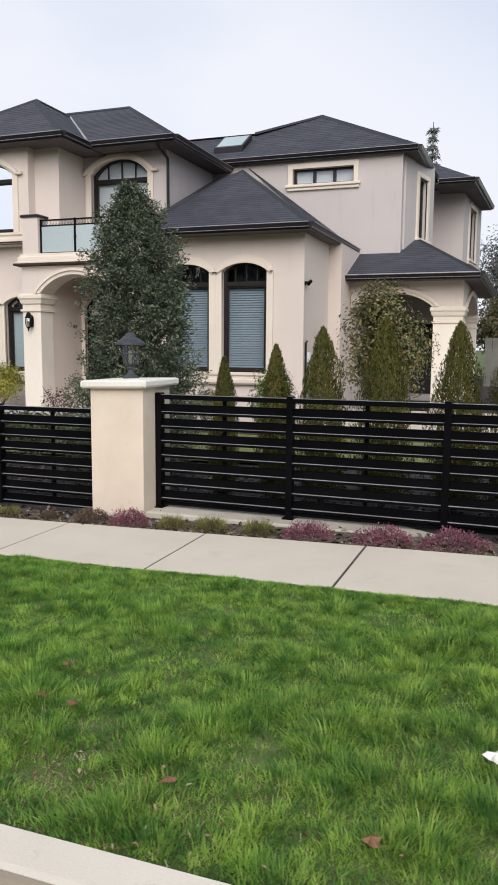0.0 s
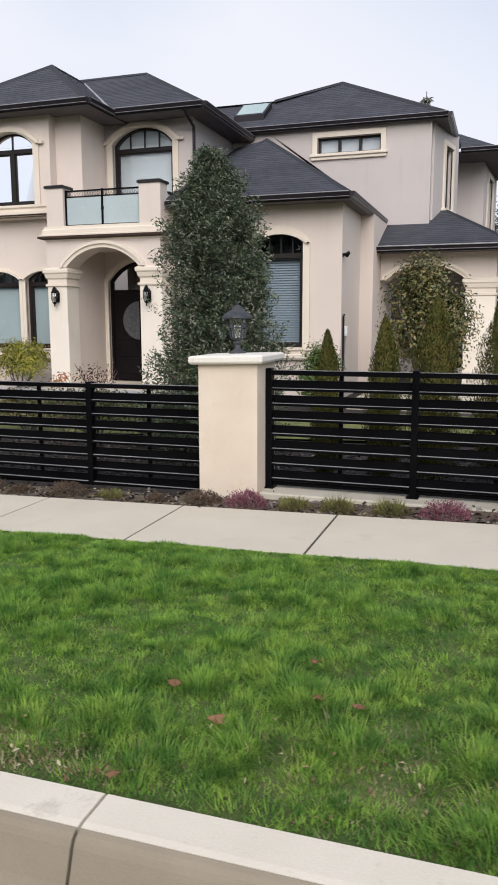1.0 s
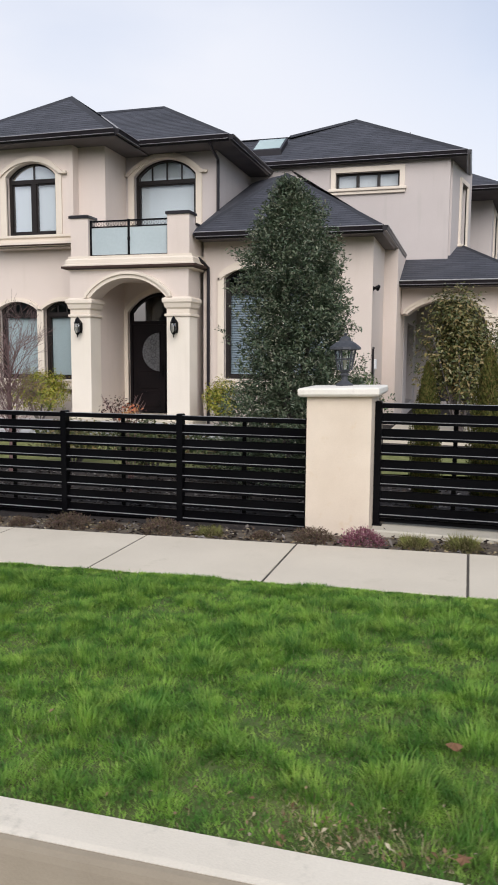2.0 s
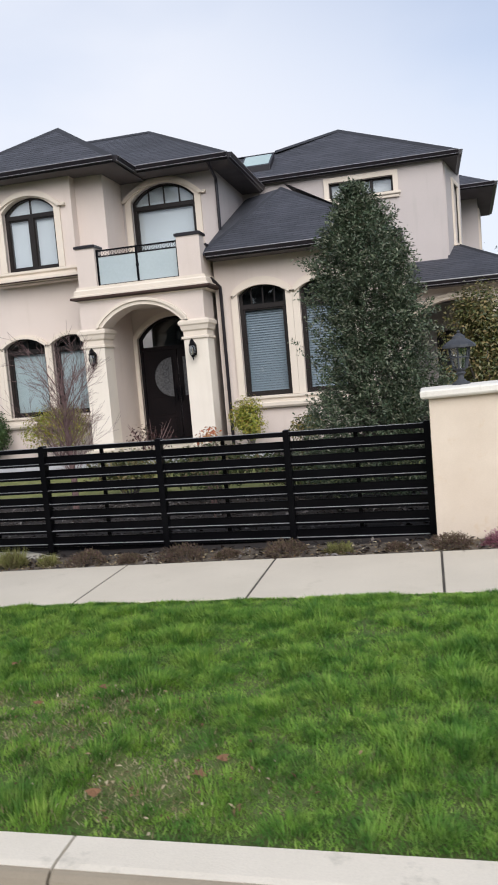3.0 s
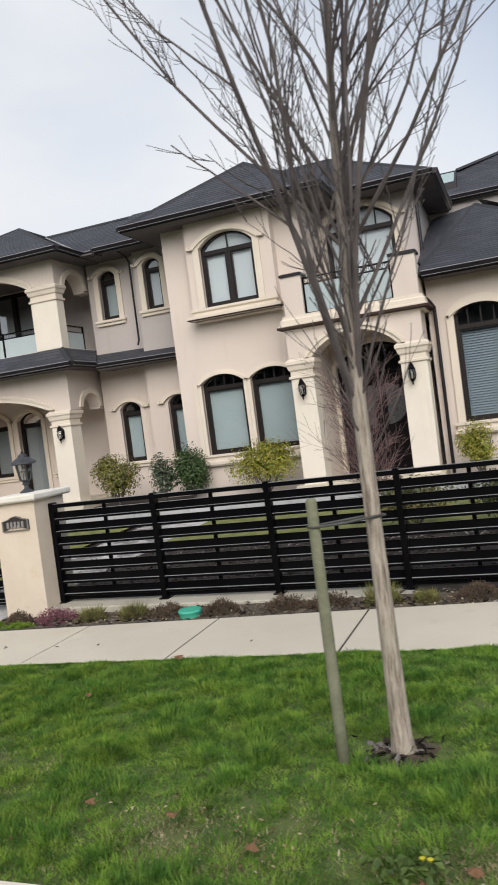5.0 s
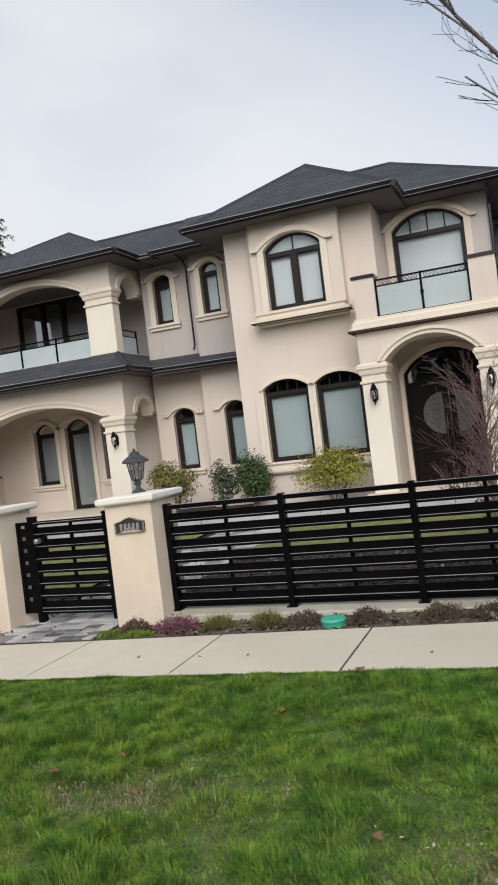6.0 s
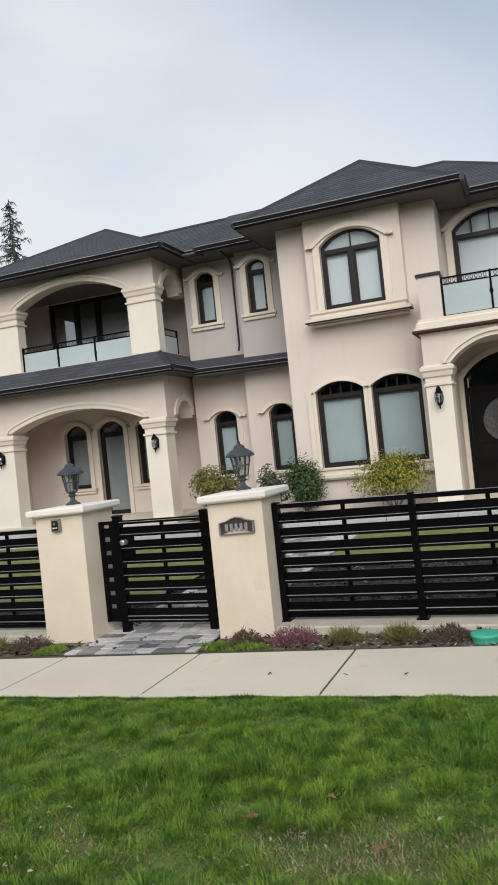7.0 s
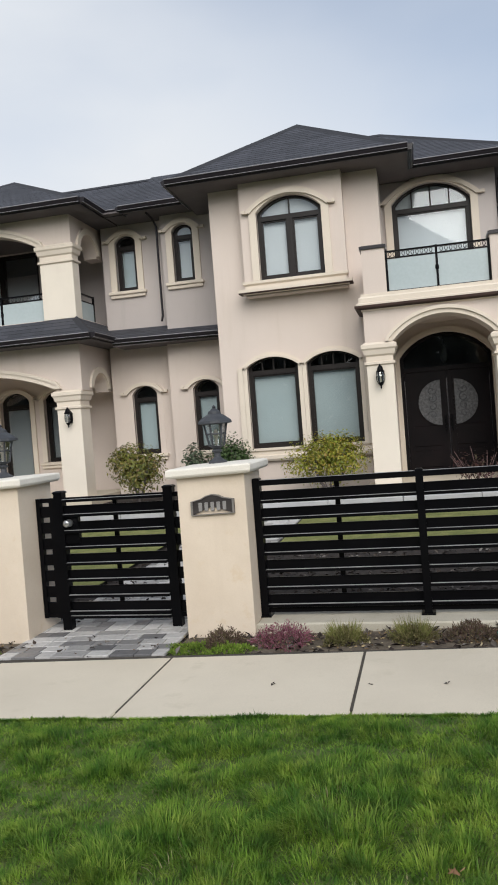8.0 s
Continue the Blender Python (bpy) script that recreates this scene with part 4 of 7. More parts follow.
for side_arch in ((LY + 0.50, 16.85, 2.40, 2.40, 0.34), (LY + 0.36, 16.80, 5.365, 5.365, 0.36)):
    part("arch_mould", Shape(right_side(LX)).band(outline(side_arch, 0.0, 16, False), outline(side_arch, 0.13, 16, False), -0.05, 0.02), TRIM, house)
part("balcony_floor", Shape().box(-21.46, LX - 0.05, LY + 0.44, 18.2, 3.49, 3.64), STUCCO, house)
part("porch_ceiling", Shape().box(-21.46, LX - 0.05, LY + 0.40, 17.7, 3.02, 3.07), STUCCO, house)
part("porch_floor", Shape().box(-22.08, LX + 0.05, LY - 0.1, 17.9, FLOOR0, 0.09), CONCRETE, house)
LD = [(-20.58, -19.87, 0.83, 2.34, 0.19), (-19.54, -18.75, 0.09, 2.34, 0.21), (-18.38, -17.70, 0.83, 2.34, 0.19)]
wall(-22.08, -16.3, FLOOR0, 3.5, front(17.62), STUCCO, LD)
for i, h in enumerate(LD):
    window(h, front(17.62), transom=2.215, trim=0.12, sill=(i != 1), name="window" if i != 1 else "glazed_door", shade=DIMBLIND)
BD = (-20.96, -18.41, 3.70, 5.97, 0)
wall(-22.08, -16.3, 3.5, 6.2, front(17.93), TAUPE, [BD])
window(BD, front(17.93), split=(-20.12, -19.45), trim=0.0, sill=False, blind="panel", name="balcony_door", shade=SKYBLIND, glass=MIRRORGLASS)
balustrade(-20.21, -17.13, LY + 0.1, 3.72, 4.45, [-19.19, -18.15], "balustrade")
SX0, SY0, SY1 = LX - 0.15, LY + 0.3, 16.75
sb = Shape().box(SX0, SX0 + 0.04, SY0, SY1, 4.42, 4.45)
sb.box(SX0, SX0 + 0.04, SY0, SY1, 3.72, 3.745).box(SX0, SX0 + 0.04, SY0, SY0 + 0.04, 3.72, 4.46).box(SX0, SX0 + 0.04, SY1 - 0.04, SY1, 3.64, 4.46).box(SX0 + 0.01, SX0 + 0.03, SY0 + 0.04, SY1 - 0.04, 4.28, 4.30)
part("side_rail", sb, BLACK, house)
part("side_glass", Shape().box(SX0 + 0.015, SX0 + 0.025, SY0 + 0.04, SY1 - 0.04, 3.75, 4.275), FROST, house)
wall(16.1, 24.0, FLOOR0, 6.15, left_side(-22.08), STUCCO)
part("back_wall", Shape().box(-21.5, -1.85, 26.8, 27.0, FLOOR0, 6.0), TAUPE, house)


# ---- roofs ----
def roof_plane(pts, name="roof", parent=None):
    """One roof slope in lapped courses; the first two points are the eave."""
    pts = [Vector(p) for p in pts]
    o, u = pts[0], (pts[1] - pts[0]).normalized()
    nrm = (pts[1] - pts[0]).cross(pts[2] - pts[0]).normalized()
    if nrm.z < 0:
        nrm = -nrm
    v = nrm.cross(u).normalized()
    if v.z < 0:
        v = -v
    flat = [((p - o).dot(u), (p - o).dot(v)) for p in pts]
    top, row = max(q for _, q in flat), 0.14
    verts, faces, uvs = [], [], []

    def clip(poly, lim, keep_above):
        out = []
        for (a, b), (c, d) in zip(poly, poly[1:] + poly[:1]):
            ia, ic = (b >= lim) == keep_above or b == lim, (d >= lim) == keep_above or d == lim
            if ia:
                out.append((a, b))
            if ia != ic and abs(d - b) > 1e-9:
                k = (lim - b) / (d - b)
                out.append((a + k * (c - a), lim))
        return out

    k = 0
    while k * row < top - 1e-4:
        lo, hi = k * row, min((k + 1) * row, top)
        poly = clip(clip(flat, lo, True), hi, False)
        k += 1
        if len(poly) < 3:
            continue
        base = len(verts)
        for a, b in poly:
            verts.append(o + a * u + b * v + nrm * (0.004 * (hi - b) / row))
            uvs.append((a, b))
        faces.append(tuple(range(base, base + len(poly))))
        ends = [a for a, b in poly if abs(b - lo) < 1e-6]
        if len(ends) >= 2:
            a0, a1 = min(ends), max(ends)
            base = len(verts)
            for a, h in ((a0, 0.0), (a1, 0.0), (a1, 0.004), (a0, 0.004)):
                verts.append(o + a * u + lo * v + nrm * h)
                uvs.append((a, lo))
            faces.append((base, base + 1, base + 2, base + 3))
    me = bpy.data.meshes.new(name)
    me.from_pydata([tuple(p) for p in verts], [], faces)
    layer = me.uv_layers.new(name="slope")
    for lp in me.loops:
        layer.data[lp.index].uv = uvs[lp.vertex_index]
    bm = bmesh.new()
    bm.from_mesh(me)
    bmesh.ops.remove_doubles(bm, verts=bm.verts, dist=0.0004)
    for f in bm.faces:
        f.normal_update()
        if f.normal.dot(nrm) < -0.2:
            f.normal_flip()
    bm.to_mesh(me)
    bm.free()
    return part(name, me, SHINGLE, parent or house)


def eave(p, q, out, name="gutter"):
    """Gutter and fascia along the eave from p to q; out points away from the house."""
    p, q, out = Vector(p), Vector(q), Vector((*out, 0))
    prof = [(-0.02, -0.12), (-0.02, 0.0), (0.02, 0.02), (0.085, 0.015), (0.10, 0.0), (0.088, -0.022), (0.078, -0.06), (0.05, -0.085), (0.01, -0.09), (0.0, -0.12)]
    n = len(prof)
    s = Shape()
    s.add([e + out * a + Vector((0, 0, b)) for e in (p, q) for a, b in prof], [(i, (i + 1) % n, n + (i + 1) % n, n + i) for i in range(n)] + [tuple(range(n)), tuple(range(2 * n - 1, n - 1, -1))])
    gut = part(name, s, DARKTRIM, house)
    # thin pale tubes stand for the highlights on the dark gutter
    for a, b, r in ((0.096, 0.006, 0.009), (0.062, -0.078, 0.006)):
        part("gutter_lip", Shape().tube([p + out * a + Vector((0, 0, b)), q + out * a + Vector((0, 0, b))], r, 5), GUTTERGLINT, gut)
    return gut


def ridge_cap(p, q):
    p, q = Vector(p), Vector(q)
    d = (q - p).normalized()
    side = d.cross(Vector((0, 0, 1))).normalized() * 0.10
    s = Shape()
    up = Vector((0, 0, 0.035))
    s.add([p + side - up * 1.2, p + up, p - side - up * 1.2, q + side - up * 1.2, q + up, q - side - up * 1.2], [(0, 1, 4, 3), (1, 2, 5, 4), (0, 2, 1), (3, 4, 5)])
    part("ridge_cap", s, SHINGLE, house)


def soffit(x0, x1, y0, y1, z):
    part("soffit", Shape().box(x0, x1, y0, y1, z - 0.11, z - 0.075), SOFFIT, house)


# tower
a, b, pk, bk = (-13.95, 14.55, 6.0), (-9.50, 14.55, 6.0), (-11.70, 16.80, 7.50), (-11.70, 19.5, 7.50)
roof_plane([a, b, pk])
roof_plane([b, (-9.50, 19.5, 6.0), bk, pk])
roof_plane([(-13.95, 19.5, 6.0), a, pk, bk])
eave(a, b, (0, -1)), eave(b, (-9.50, 15.62, 6.0), (1, 0)), eave((-13.95, 16.2, 6.0), a, (-1, 0))
ridge_cap(a, pk), ridge_cap(b, pk), ridge_cap(pk, bk)
soffit(-13.95, -9.5, 14.55, 17.5, 6.0)
# main ridge and balcony part
b, pk = (-7.40, 15.62, 6.03), (-10.07, 18.57, 7.67)
roof_plane([(-13.0, 15.62, 6.03), b, pk, (-13.0, 18.57, 7.67)])
roof_plane([b, (-7.40, 21.5, 6.03), pk])
eave((-9.5, 15.62, 6.03), b, (0, -1)), eave(b, (-7.40, 19.0, 6.03), (1, 0))
ridge_cap(b, pk), ridge_cap(pk, (-13, 18.57, 7.67))
soffit(-10.6, -7.4, 15.62, 19, 6.03)
roof_plane([(-17.5, 16.15, 6.10), (-13.0, 16.15, 6.10), (-13.0, 18.45, 7.43), (-18.6, 18.45, 7.43)])
eave((-15.95, 16.15, 6.10), (-15.35, 16.15, 6.10), (0, -1))
roof_plane([(-15.45, 15.95, 6.09), (-13.0, 15.95, 6.09), (-13.0, 18.25, 7.42), (-15.45, 18.25, 7.42)])
eave((-15.45, 15.95, 6.09), (-13.6, 15.95, 6.09), (0, -1)), eave((-15.45, 16.3, 6.09), (-15.45, 15.95, 6.09), (-1, 0))
soffit(-15.85, -13.3, 15.95, 17.5, 6.10)
ridge_cap((-18.4, 18.45, 7.43), (-13, 18.45, 7.43))
roof_plane([(-7.4, 24.0, 4.6), (-20, 24.0, 4.6), (-20, 18.45, 7.40), (-10.07, 18.57, 7.62)])
# right block
b, pk = (-2.61, 18.80, 6.20), (-5.60, 21.35, 7.81)
roof_plane([(-9.5, 18.80, 6.20), b, pk, (-7.2, 20.3, 7.21), (-9.5, 20.3, 7.21)])
roof_plane([b, (-2.61, 24.3, 6.20), pk])
roof_plane([(-2.61, 24.3, 6.20), (-9.5, 24.3, 6.20), (-9.5, 20.3, 7.21), (-7.2, 20.3, 7.21), pk])
eave((-8.6, 18.80, 6.20), b, (0, -1)), eave(b, (-2.61, 22.4, 6.20), (1, 0))
ridge_cap(b, pk), ridge_cap(pk, (-7.2, 20.3, 7.21))
soffit(-8.6, -2.61, 18.80, 23.5, 6.20)
b, pk = (-1.53, 22.3, 6.1), (-3.9, 24.9, 7.5)
roof_plane([(-5.5, 22.3, 6.1), b, pk, (-5.5, 24.9, 7.5)])
roof_plane([b, (-1.26, 27.2, 6.1), pk])
eave((-2.5, 22.3, 6.1), b, (0, -1)), eave(b, (-1.30, 27.0, 6.1), (1.0, -0.05))
part("soffit", Shape().add([(x, y, z) for z in (5.99, 6.025) for x, y in ((-2.6, 22.3), (-1.53, 22.3), (-1.30, 27.0), (-2.6, 27.0))], [(3, 2, 1, 0), (4, 5, 6, 7), (0, 1, 5, 4), (1, 2, 6, 5), (2, 3, 7, 6), (3, 0, 4, 7)]), SOFFIT, house)
# wing
a, b, pk = (-7.85, 14.50, 3.86), (-4.02, 14.50, 3.86), (-6.78, 18.24, 5.78)
roof_plane([a, b, pk])
roof_plane([b, (-4.02, 18.85, 3.86), (-4.6, 18.85, 4.30), pk])
roof_plane([b, (-4.02, 18.86, 3.86), (-6.5, 18.86, 5.72), pk])
roof_plane([(-7.88, 16.6, 4.75), a, pk, (-7.88, 19.0, 5.95)])
eave((-7.74, 14.50, 3.86), b, (0, -1)), eave(b, (-4.02, 18.84, 3.86), (1, 0))
ridge_cap(b, pk), ridge_cap(a, pk)
soffit(-7.74, -4.02, 14.50, 18.8, 3.86)
# side porch
b, pk = (-1.0, 17.45, 3.11), (-2.64, 19.9, 4.16)
roof_plane([(-4.06, 17.45, 3.11), b, pk, (-4.06, 19.9, 4.16)])
roof_plane([b, (-1.0, 24.5, 3.11), (-2.64, 24.5, 4.16), pk])
eave((-4.05, 17.45, 3.11), b, (0, -1)), eave(b, (-1.0, 24.5, 3.11), (1, 0))
# the porch gutter's highlight, made as a pale tube
part("gutter_edge", Shape().tube([(-4.05, 17.352, 3.118), (-1.0, 17.352, 3.118)], 0.014, 6), PALEMETAL_GLINT, house, "pale rolled gutter edge")
ridge_cap(b, pk)
soffit(-4.05, -1.0, 17.45, 24.5, 3.11)
# left wing and its skirt roof
a, b, pk = (-21.88, 14.99, 6.09), (-15.88, 14.99, 6.09), (-18.90, 18.00, 7.70)
roof_plane([a, b, pk])
roof_plane([b, (-15.88, 20.5, 6.09), (-18.90, 20.5, 7.70), pk])
roof_plane([(-21.88, 20.5, 6.09), a, pk, (-18.90, 20.5, 7.70)])
eave(a, b, (0, -1)), eave(b, (-15.88, 16.15, 6.09), (1, 0))
ridge_cap(a, pk), ridge_cap(b, pk), ridge_cap(pk, (-18.90, 20.0, 7.70))
soffit(-21.88, -15.88, 14.99, 18.2, 6.09)
b = (-15.88, 14.99, 3.41)
roof_plane([(-21.98, 14.99, 3.41), b, (LX, LY, 3.84), (-21.98, LY, 3.84)])
roof_plane([b, (-15.88, 16.1, 3.41), (LX, 17.05, 3.84), (LX, LY, 3.84)])
roof_plane([(-15.88, 16.1, 3.37), (-13.40, 16.1, 3.33), (-13.40, 16.92, 3.66), (LX, 16.92, 3.74)])
eave((-21.98, 14.99, 3.41), b, (0, -1)), eave(b, (-15.88, 16.1, 3.41), (1, 0)), eave((-15.88, 16.1, 3.37), (-13.41, 16.1, 3.33), (0, -1))
ridge_cap(b, (LX, LY, 3.84))
soffit(-21.98, -15.88, 14.99, 17.5, 3.41), soffit(-15.88, -13.41, 16.1, 16.8, 3.33)
# pale flashing in the valleys
part("valley_flashing", Shape().tube([(-9.5 - (z - 6.0) / 0.682, 15.62 + (z - 6.03) / 0.556, z + 0.012) for z in (6.10, 6.6, 7.1, 7.44)], 0.028, 6), PALEMETAL_GLINT, house, "pale metal valley flashing")
part("valley_flashing", Shape().tube([(-15.88 - (z - 6.09) / 0.533, 16.15 + (z - 6.10) / 0.578, z + 0.012) for z in (6.16, 6.6, 7.0, 7.38)], 0.022, 6), PALEMETAL_GLINT, house, "pale metal valley flashing")
# skylight on the right block's front slope
def on_slope(x, y, lift):
    """A point over the right block's front slope."""
    return (x, y, 6.20 + 0.631 * (y - 18.80) + lift)


SKX0, SKX1, SKY0, SKY1 = -7.98, -7.18, 19.28, 20.0
base = [on_slope(x, y, -0.02) for x, y in ((SKX0, SKY0), (SKX1, SKY0), (SKX1, SKY1), (SKX0, SKY1))]
head = [on_slope(x, y, 0.15) for x, y in ((SKX0, SKY0), (SKX1, SKY0), (SKX1, SKY1), (SKX0, SKY1))]
skl = part("skylight", Shape().add(base + head, [(3, 2, 1, 0), (0, 1, 5, 4), (1, 2, 6, 5), (2, 3, 7, 6), (3, 0, 4, 7), (4, 5, 6, 7)]), DARKTRIM, house, "raised skylight with pale green glass")
part("skylight_pane", Shape().add([on_slope(x, y, 0.156) for x, y in ((SKX0 + 0.05, SKY0 + 0.05), (SKX1 - 0.05, SKY0 + 0.05), (SKX1 - 0.05, SKY1 - 0.05), (SKX0 + 0.05, SKY1 - 0.05))], [(0, 1, 2, 3)]), SKYLIGHT, skl)


# downpipes
def downpipe(pts, r=0.035):
    part("downpipe", Shape().tube(pts, r, 8), DARKTRIM, house, "dark brown downpipe")


downpipe([(-7.83, 15.62, 5.9), (-7.83, 15.75, 5.82), (-7.84, 16.2, 5.7), (-7.85, 16.24, 5.6), (-7.85, 16.24, 4.55)])
downpipe([(-7.72, 14.62, 3.38), (-7.66, 14.75, 3.30), (-7.62, 14.92, 3.22), (-7.62, 14.93, 3.0), (-7.62, 14.93, 0.0)])
downpipe([(-14.95, 16.2, 5.98), (-14.9, 16.5, 5.88), (-14.86, 16.53, 5.75), (-14.86, 16.53, 3.85), (-14.86, 16.45, 3.72)], 0.024)


# ---- lamps on the house walls ----
def wall_lantern(x, y, z, normal=(0, -1)):
    """A black lantern with glass sides on a scrolled bracket."""
    ln = thing("wall_lantern", "black metal wall lantern with clear glass on the porch column", "wall lamp", "lanterns on the house front")
    k = Vector((normal[0], normal[1], 0))
    cx, cy = x + k.x * 0.13, y + k.y * 0.13
    part("back_plate", Shape().lathe([(0.045, z - 0.12), (0.055, z - 0.05), (0.055, z + 0.08), (0.02, z + 0.14)], x + k.x * 0.02, y + k.y * 0.02, 10), BLACK, ln)
    part("arm", Shape().tube([(x, y, z + 0.05), (x + k.x * 0.06, y + k.y * 0.06, z + 0.17), (cx, cy, z + 0.20), (cx, cy, z + 0.15)], 0.012, 6), BLACK, ln)
    part("cap", Shape().lathe([(0.072, z + 0.07), (0.075, z + 0.085), (0.055, z + 0.11), (0.046, z + 0.15), (0.03, z + 0.175), (0.012, z + 0.2)], cx, cy, 10), BLACK, ln)
    part("glass", Shape().lathe([(0.04, z - 0.10), (0.062, z - 0.05), (0.066, z + 0.0), (0.056, z + 0.07)], cx, cy, 10), LAMPGLASS, ln)
    part("candle", Shape().lathe([(0.012, z - 0.10), (0.012, z - 0.03), (0.016, z + 0.0), (0.004, z + 0.03)], cx, cy, 8), TRIM, ln)
    for i in range(6):
        a = 2 * math.pi * i / 6
        part("cage_bar", Shape().tube([(cx + r * math.cos(a), cy + r * math.sin(a), zz) for r, zz in ((0.045, z - 0.12), (0.07, z - 0.06), (0.074, z), (0.062, z + 0.08))], 0.006, 4), BLACK, ln)
    part("finial", Shape().lathe([(0.004, z - 0.22), (0.016, z - 0.19), (0.01, z - 0.17), (0.03, z - 0.15), (0.055, z - 0.115)], cx, cy, 8), BLACK, ln)
    return ln


wall_lantern(-10.23, PY, 2.0)
wall_lantern(-8.09, PY, 2.0)
wall_lantern(-16.71, LY, 1.79)
wall_lantern(-20.99, LY, 1.79)
flood = thing("security_light", "small dark security light on the side wall of the wing", "security light")
part("plate", Shape().tube([(-4.26, 15.07, 2.76), (-4.235, 15.07, 2.76)], 0.045, 12), BLACK, flood)
part("spot", Shape().tube([(-4.24, 15.06, 2.77), (-4.19, 15.02, 2.77), (-4.14, 14.97, 2.74)], [0.018, 0.03, 0.04], 8), BLACK, flood)
part("spot", Shape().tube([(-4.24, 15.08, 2.75), (-4.19, 15.12, 2.78), (-4.14, 15.16, 2.81)], [0.018, 0.03, 0.038], 8), BLACK, flood)
meter = thing("utility_meter", "grey electric meter and dark conduit on the side of the wing", "meter")
part("box", Shape().box(-4.26, -4.17, 15.20, 15.34, 1.18, 1.38, 0.01), PLASTIC_SHEEN, meter, "pale grey meter box")
part("conduit", Shape().tube([(-4.22, 15.10, 0), (-4.22, 15.10, 1.58), (-4.22, 15.18, 1.60), (-4.24, 15.26, 1.60)], 0.022, 8), DARKTRIM, meter)
part("lower_pipe", Shape().tube([(-4.22, 15.27, 0), (-4.22, 15.27, 1.18)], 0.018, 8), STEEL, meter)


# ---- gate pillars ----
def gate_pillar(x0, x1, label, top=1.20):
    p = thing("gate_pillar", label, "pillar", "rendered pillars of the street fence")
    part("shaft", Shape(street).rings([(0.0, -0.3), (0.0, top - 0.30), (0.0, top - 0.07)], x0, x1, 5.99, 5.99 + (x1 - x0)), PILLAR, p)
    part("cap", Shape(street).rings([(0.0, top - 0.075), (-0.05, top - 0.07), (-0.06, top - 0.06), (-0.065, top - 0.05), (-0.065, top - 0.014), (-0.058, top - 0.004), (-0.04, top), (0.10, top + 0.006)], x0, x1, 5.99, 5.99 + (x1 - x0)), CAPSTONE, p, "off-white rounded cap")
    return p


P1, P2, P3 = (-3.63, -3.10), (-11.385, -10.87), (-13.25, -12.71)
gate_pillar(*P1, "cream stucco fence pillar with a white cap and lantern")
gate_pillar(*P2, "cream stucco gate pillar with a house plaque", 1.235)
gate_pillar(*P3, "cream stucco gate pillar with an intercom box", 1.275)


def pillar_lantern(x, y, z, label="weathered grey post lantern with paned glass on a pillar"):
    ln = thing("post_lantern", label, "lantern", "lanterns on the fence pillars")

    def at(h):
        return z + 0.95 * h

    def turned(rows, n=12, turn=0.0):
        return Shape().lathe([(0.86 * r, at(h)) for r, h in rows], x, y, n, turn)

    part("foot", turned([(0.085, 0), (0.085, 0.015), (0.055, 0.03), (0.03, 0.05), (0.028, 0.08), (0.05, 0.10), (0.03, 0.115), (0.07, 0.14)]), LAMPMETAL, ln)
    part("glass", turned([(0.062, 0.142), (0.098, 0.315)], 6, 0.3), LAMPGLASS, ln)
    part("bulb", turned([(0.012, 0.15), (0.014, 0.2), (0.028, 0.23), (0.012, 0.27)], 8), TRIM, ln)
    for i in range(6):
        a = 0.3 + 2 * math.pi * i / 6
        part("glazing_bar", Shape().tube([(x + 0.056 * math.cos(a), y + 0.056 * math.sin(a), at(0.14)), (x + 0.088 * math.cos(a), y + 0.088 * math.sin(a), at(0.32))], 0.008, 4), LAMPMETAL, ln)
    part("band", Shape().tube([(x + 0.077 * math.cos(0.3 + 2 * math.pi * i / 6), y + 0.077 * math.sin(0.3 + 2 * math.pi * i / 6), at(0.235)) for i in range(7)], 0.007, 4), LAMPMETAL, ln)
    part("roof", turned([(0.11, 0.312), (0.155, 0.320), (0.150, 0.340), (0.10, 0.375), (0.06, 0.395), (0.055, 0.415), (0.03, 0.43), (0.012, 0.44), (0.018, 0.452), (0.005, 0.465)]), LAMPMETAL, ln)
    return ln


for (x0, x1), top in ((P1, 1.20), (P2, 1.235), (P3, 1.275)):
    px, py, pz = street((x0 + x1) / 2, 5.99 + (x1 - x0) / 2, top + 0.004)
    pillar_lantern(px, py, pz)

plaque = thing("plaque", "dark metal house plaque with arched top and raised rim", "plaque")
PX, PW = -11.12, 0.165
pl = [(PX - PW, 0.88), (PX - PW, 0.985), (PX - 0.09, 1.0), (PX - 0.05, 1.02), (PX, 1.03), (PX + 0.05, 1.02), (PX + 0.09, 1.0), (PX + PW, 0.985), (PX + PW, 0.88)]
mid = Vector((PX, 0.95))
inn = [tuple(mid + (Vector(p) - mid) * 0.91) for p in pl]
part("backing", Shape(street).band([(PX, 0.94)] * len(pl), pl, 5.975, 5.992), PLATE, plaque)
part("rim", Shape(street).band(inn + inn[:1], pl + pl[:1], 5.966, 5.988), RIM, plaque)
for i in range(5):
    cx = PX - 0.092 + 0.046 * i
    part("bar", Shape(street).box(cx - 0.013, cx + 0.013, 5.968, 5.98, 0.908, 0.972, 0.003), BARS, plaque)
intercom = thing("intercom", "small bronze and steel intercom box on the pillar", "intercom")
IX = -13.0
part("box", Shape(street).box(IX - 0.05, IX + 0.05, 5.955, 5.992, 1.05, 1.17, 0.006), INTERBOX, intercom)
part("face_plate", Shape(street).box(IX - 0.034, IX + 0.032, 5.949, 5.957, 1.064, 1.156, 0.002), DARKTRIM, intercom)
part("lens", Shape(street).tube([(IX - 0.004, 5.951, 1.128), (IX - 0.004, 5.943, 1.128)], 0.013, 12), STEEL, intercom)
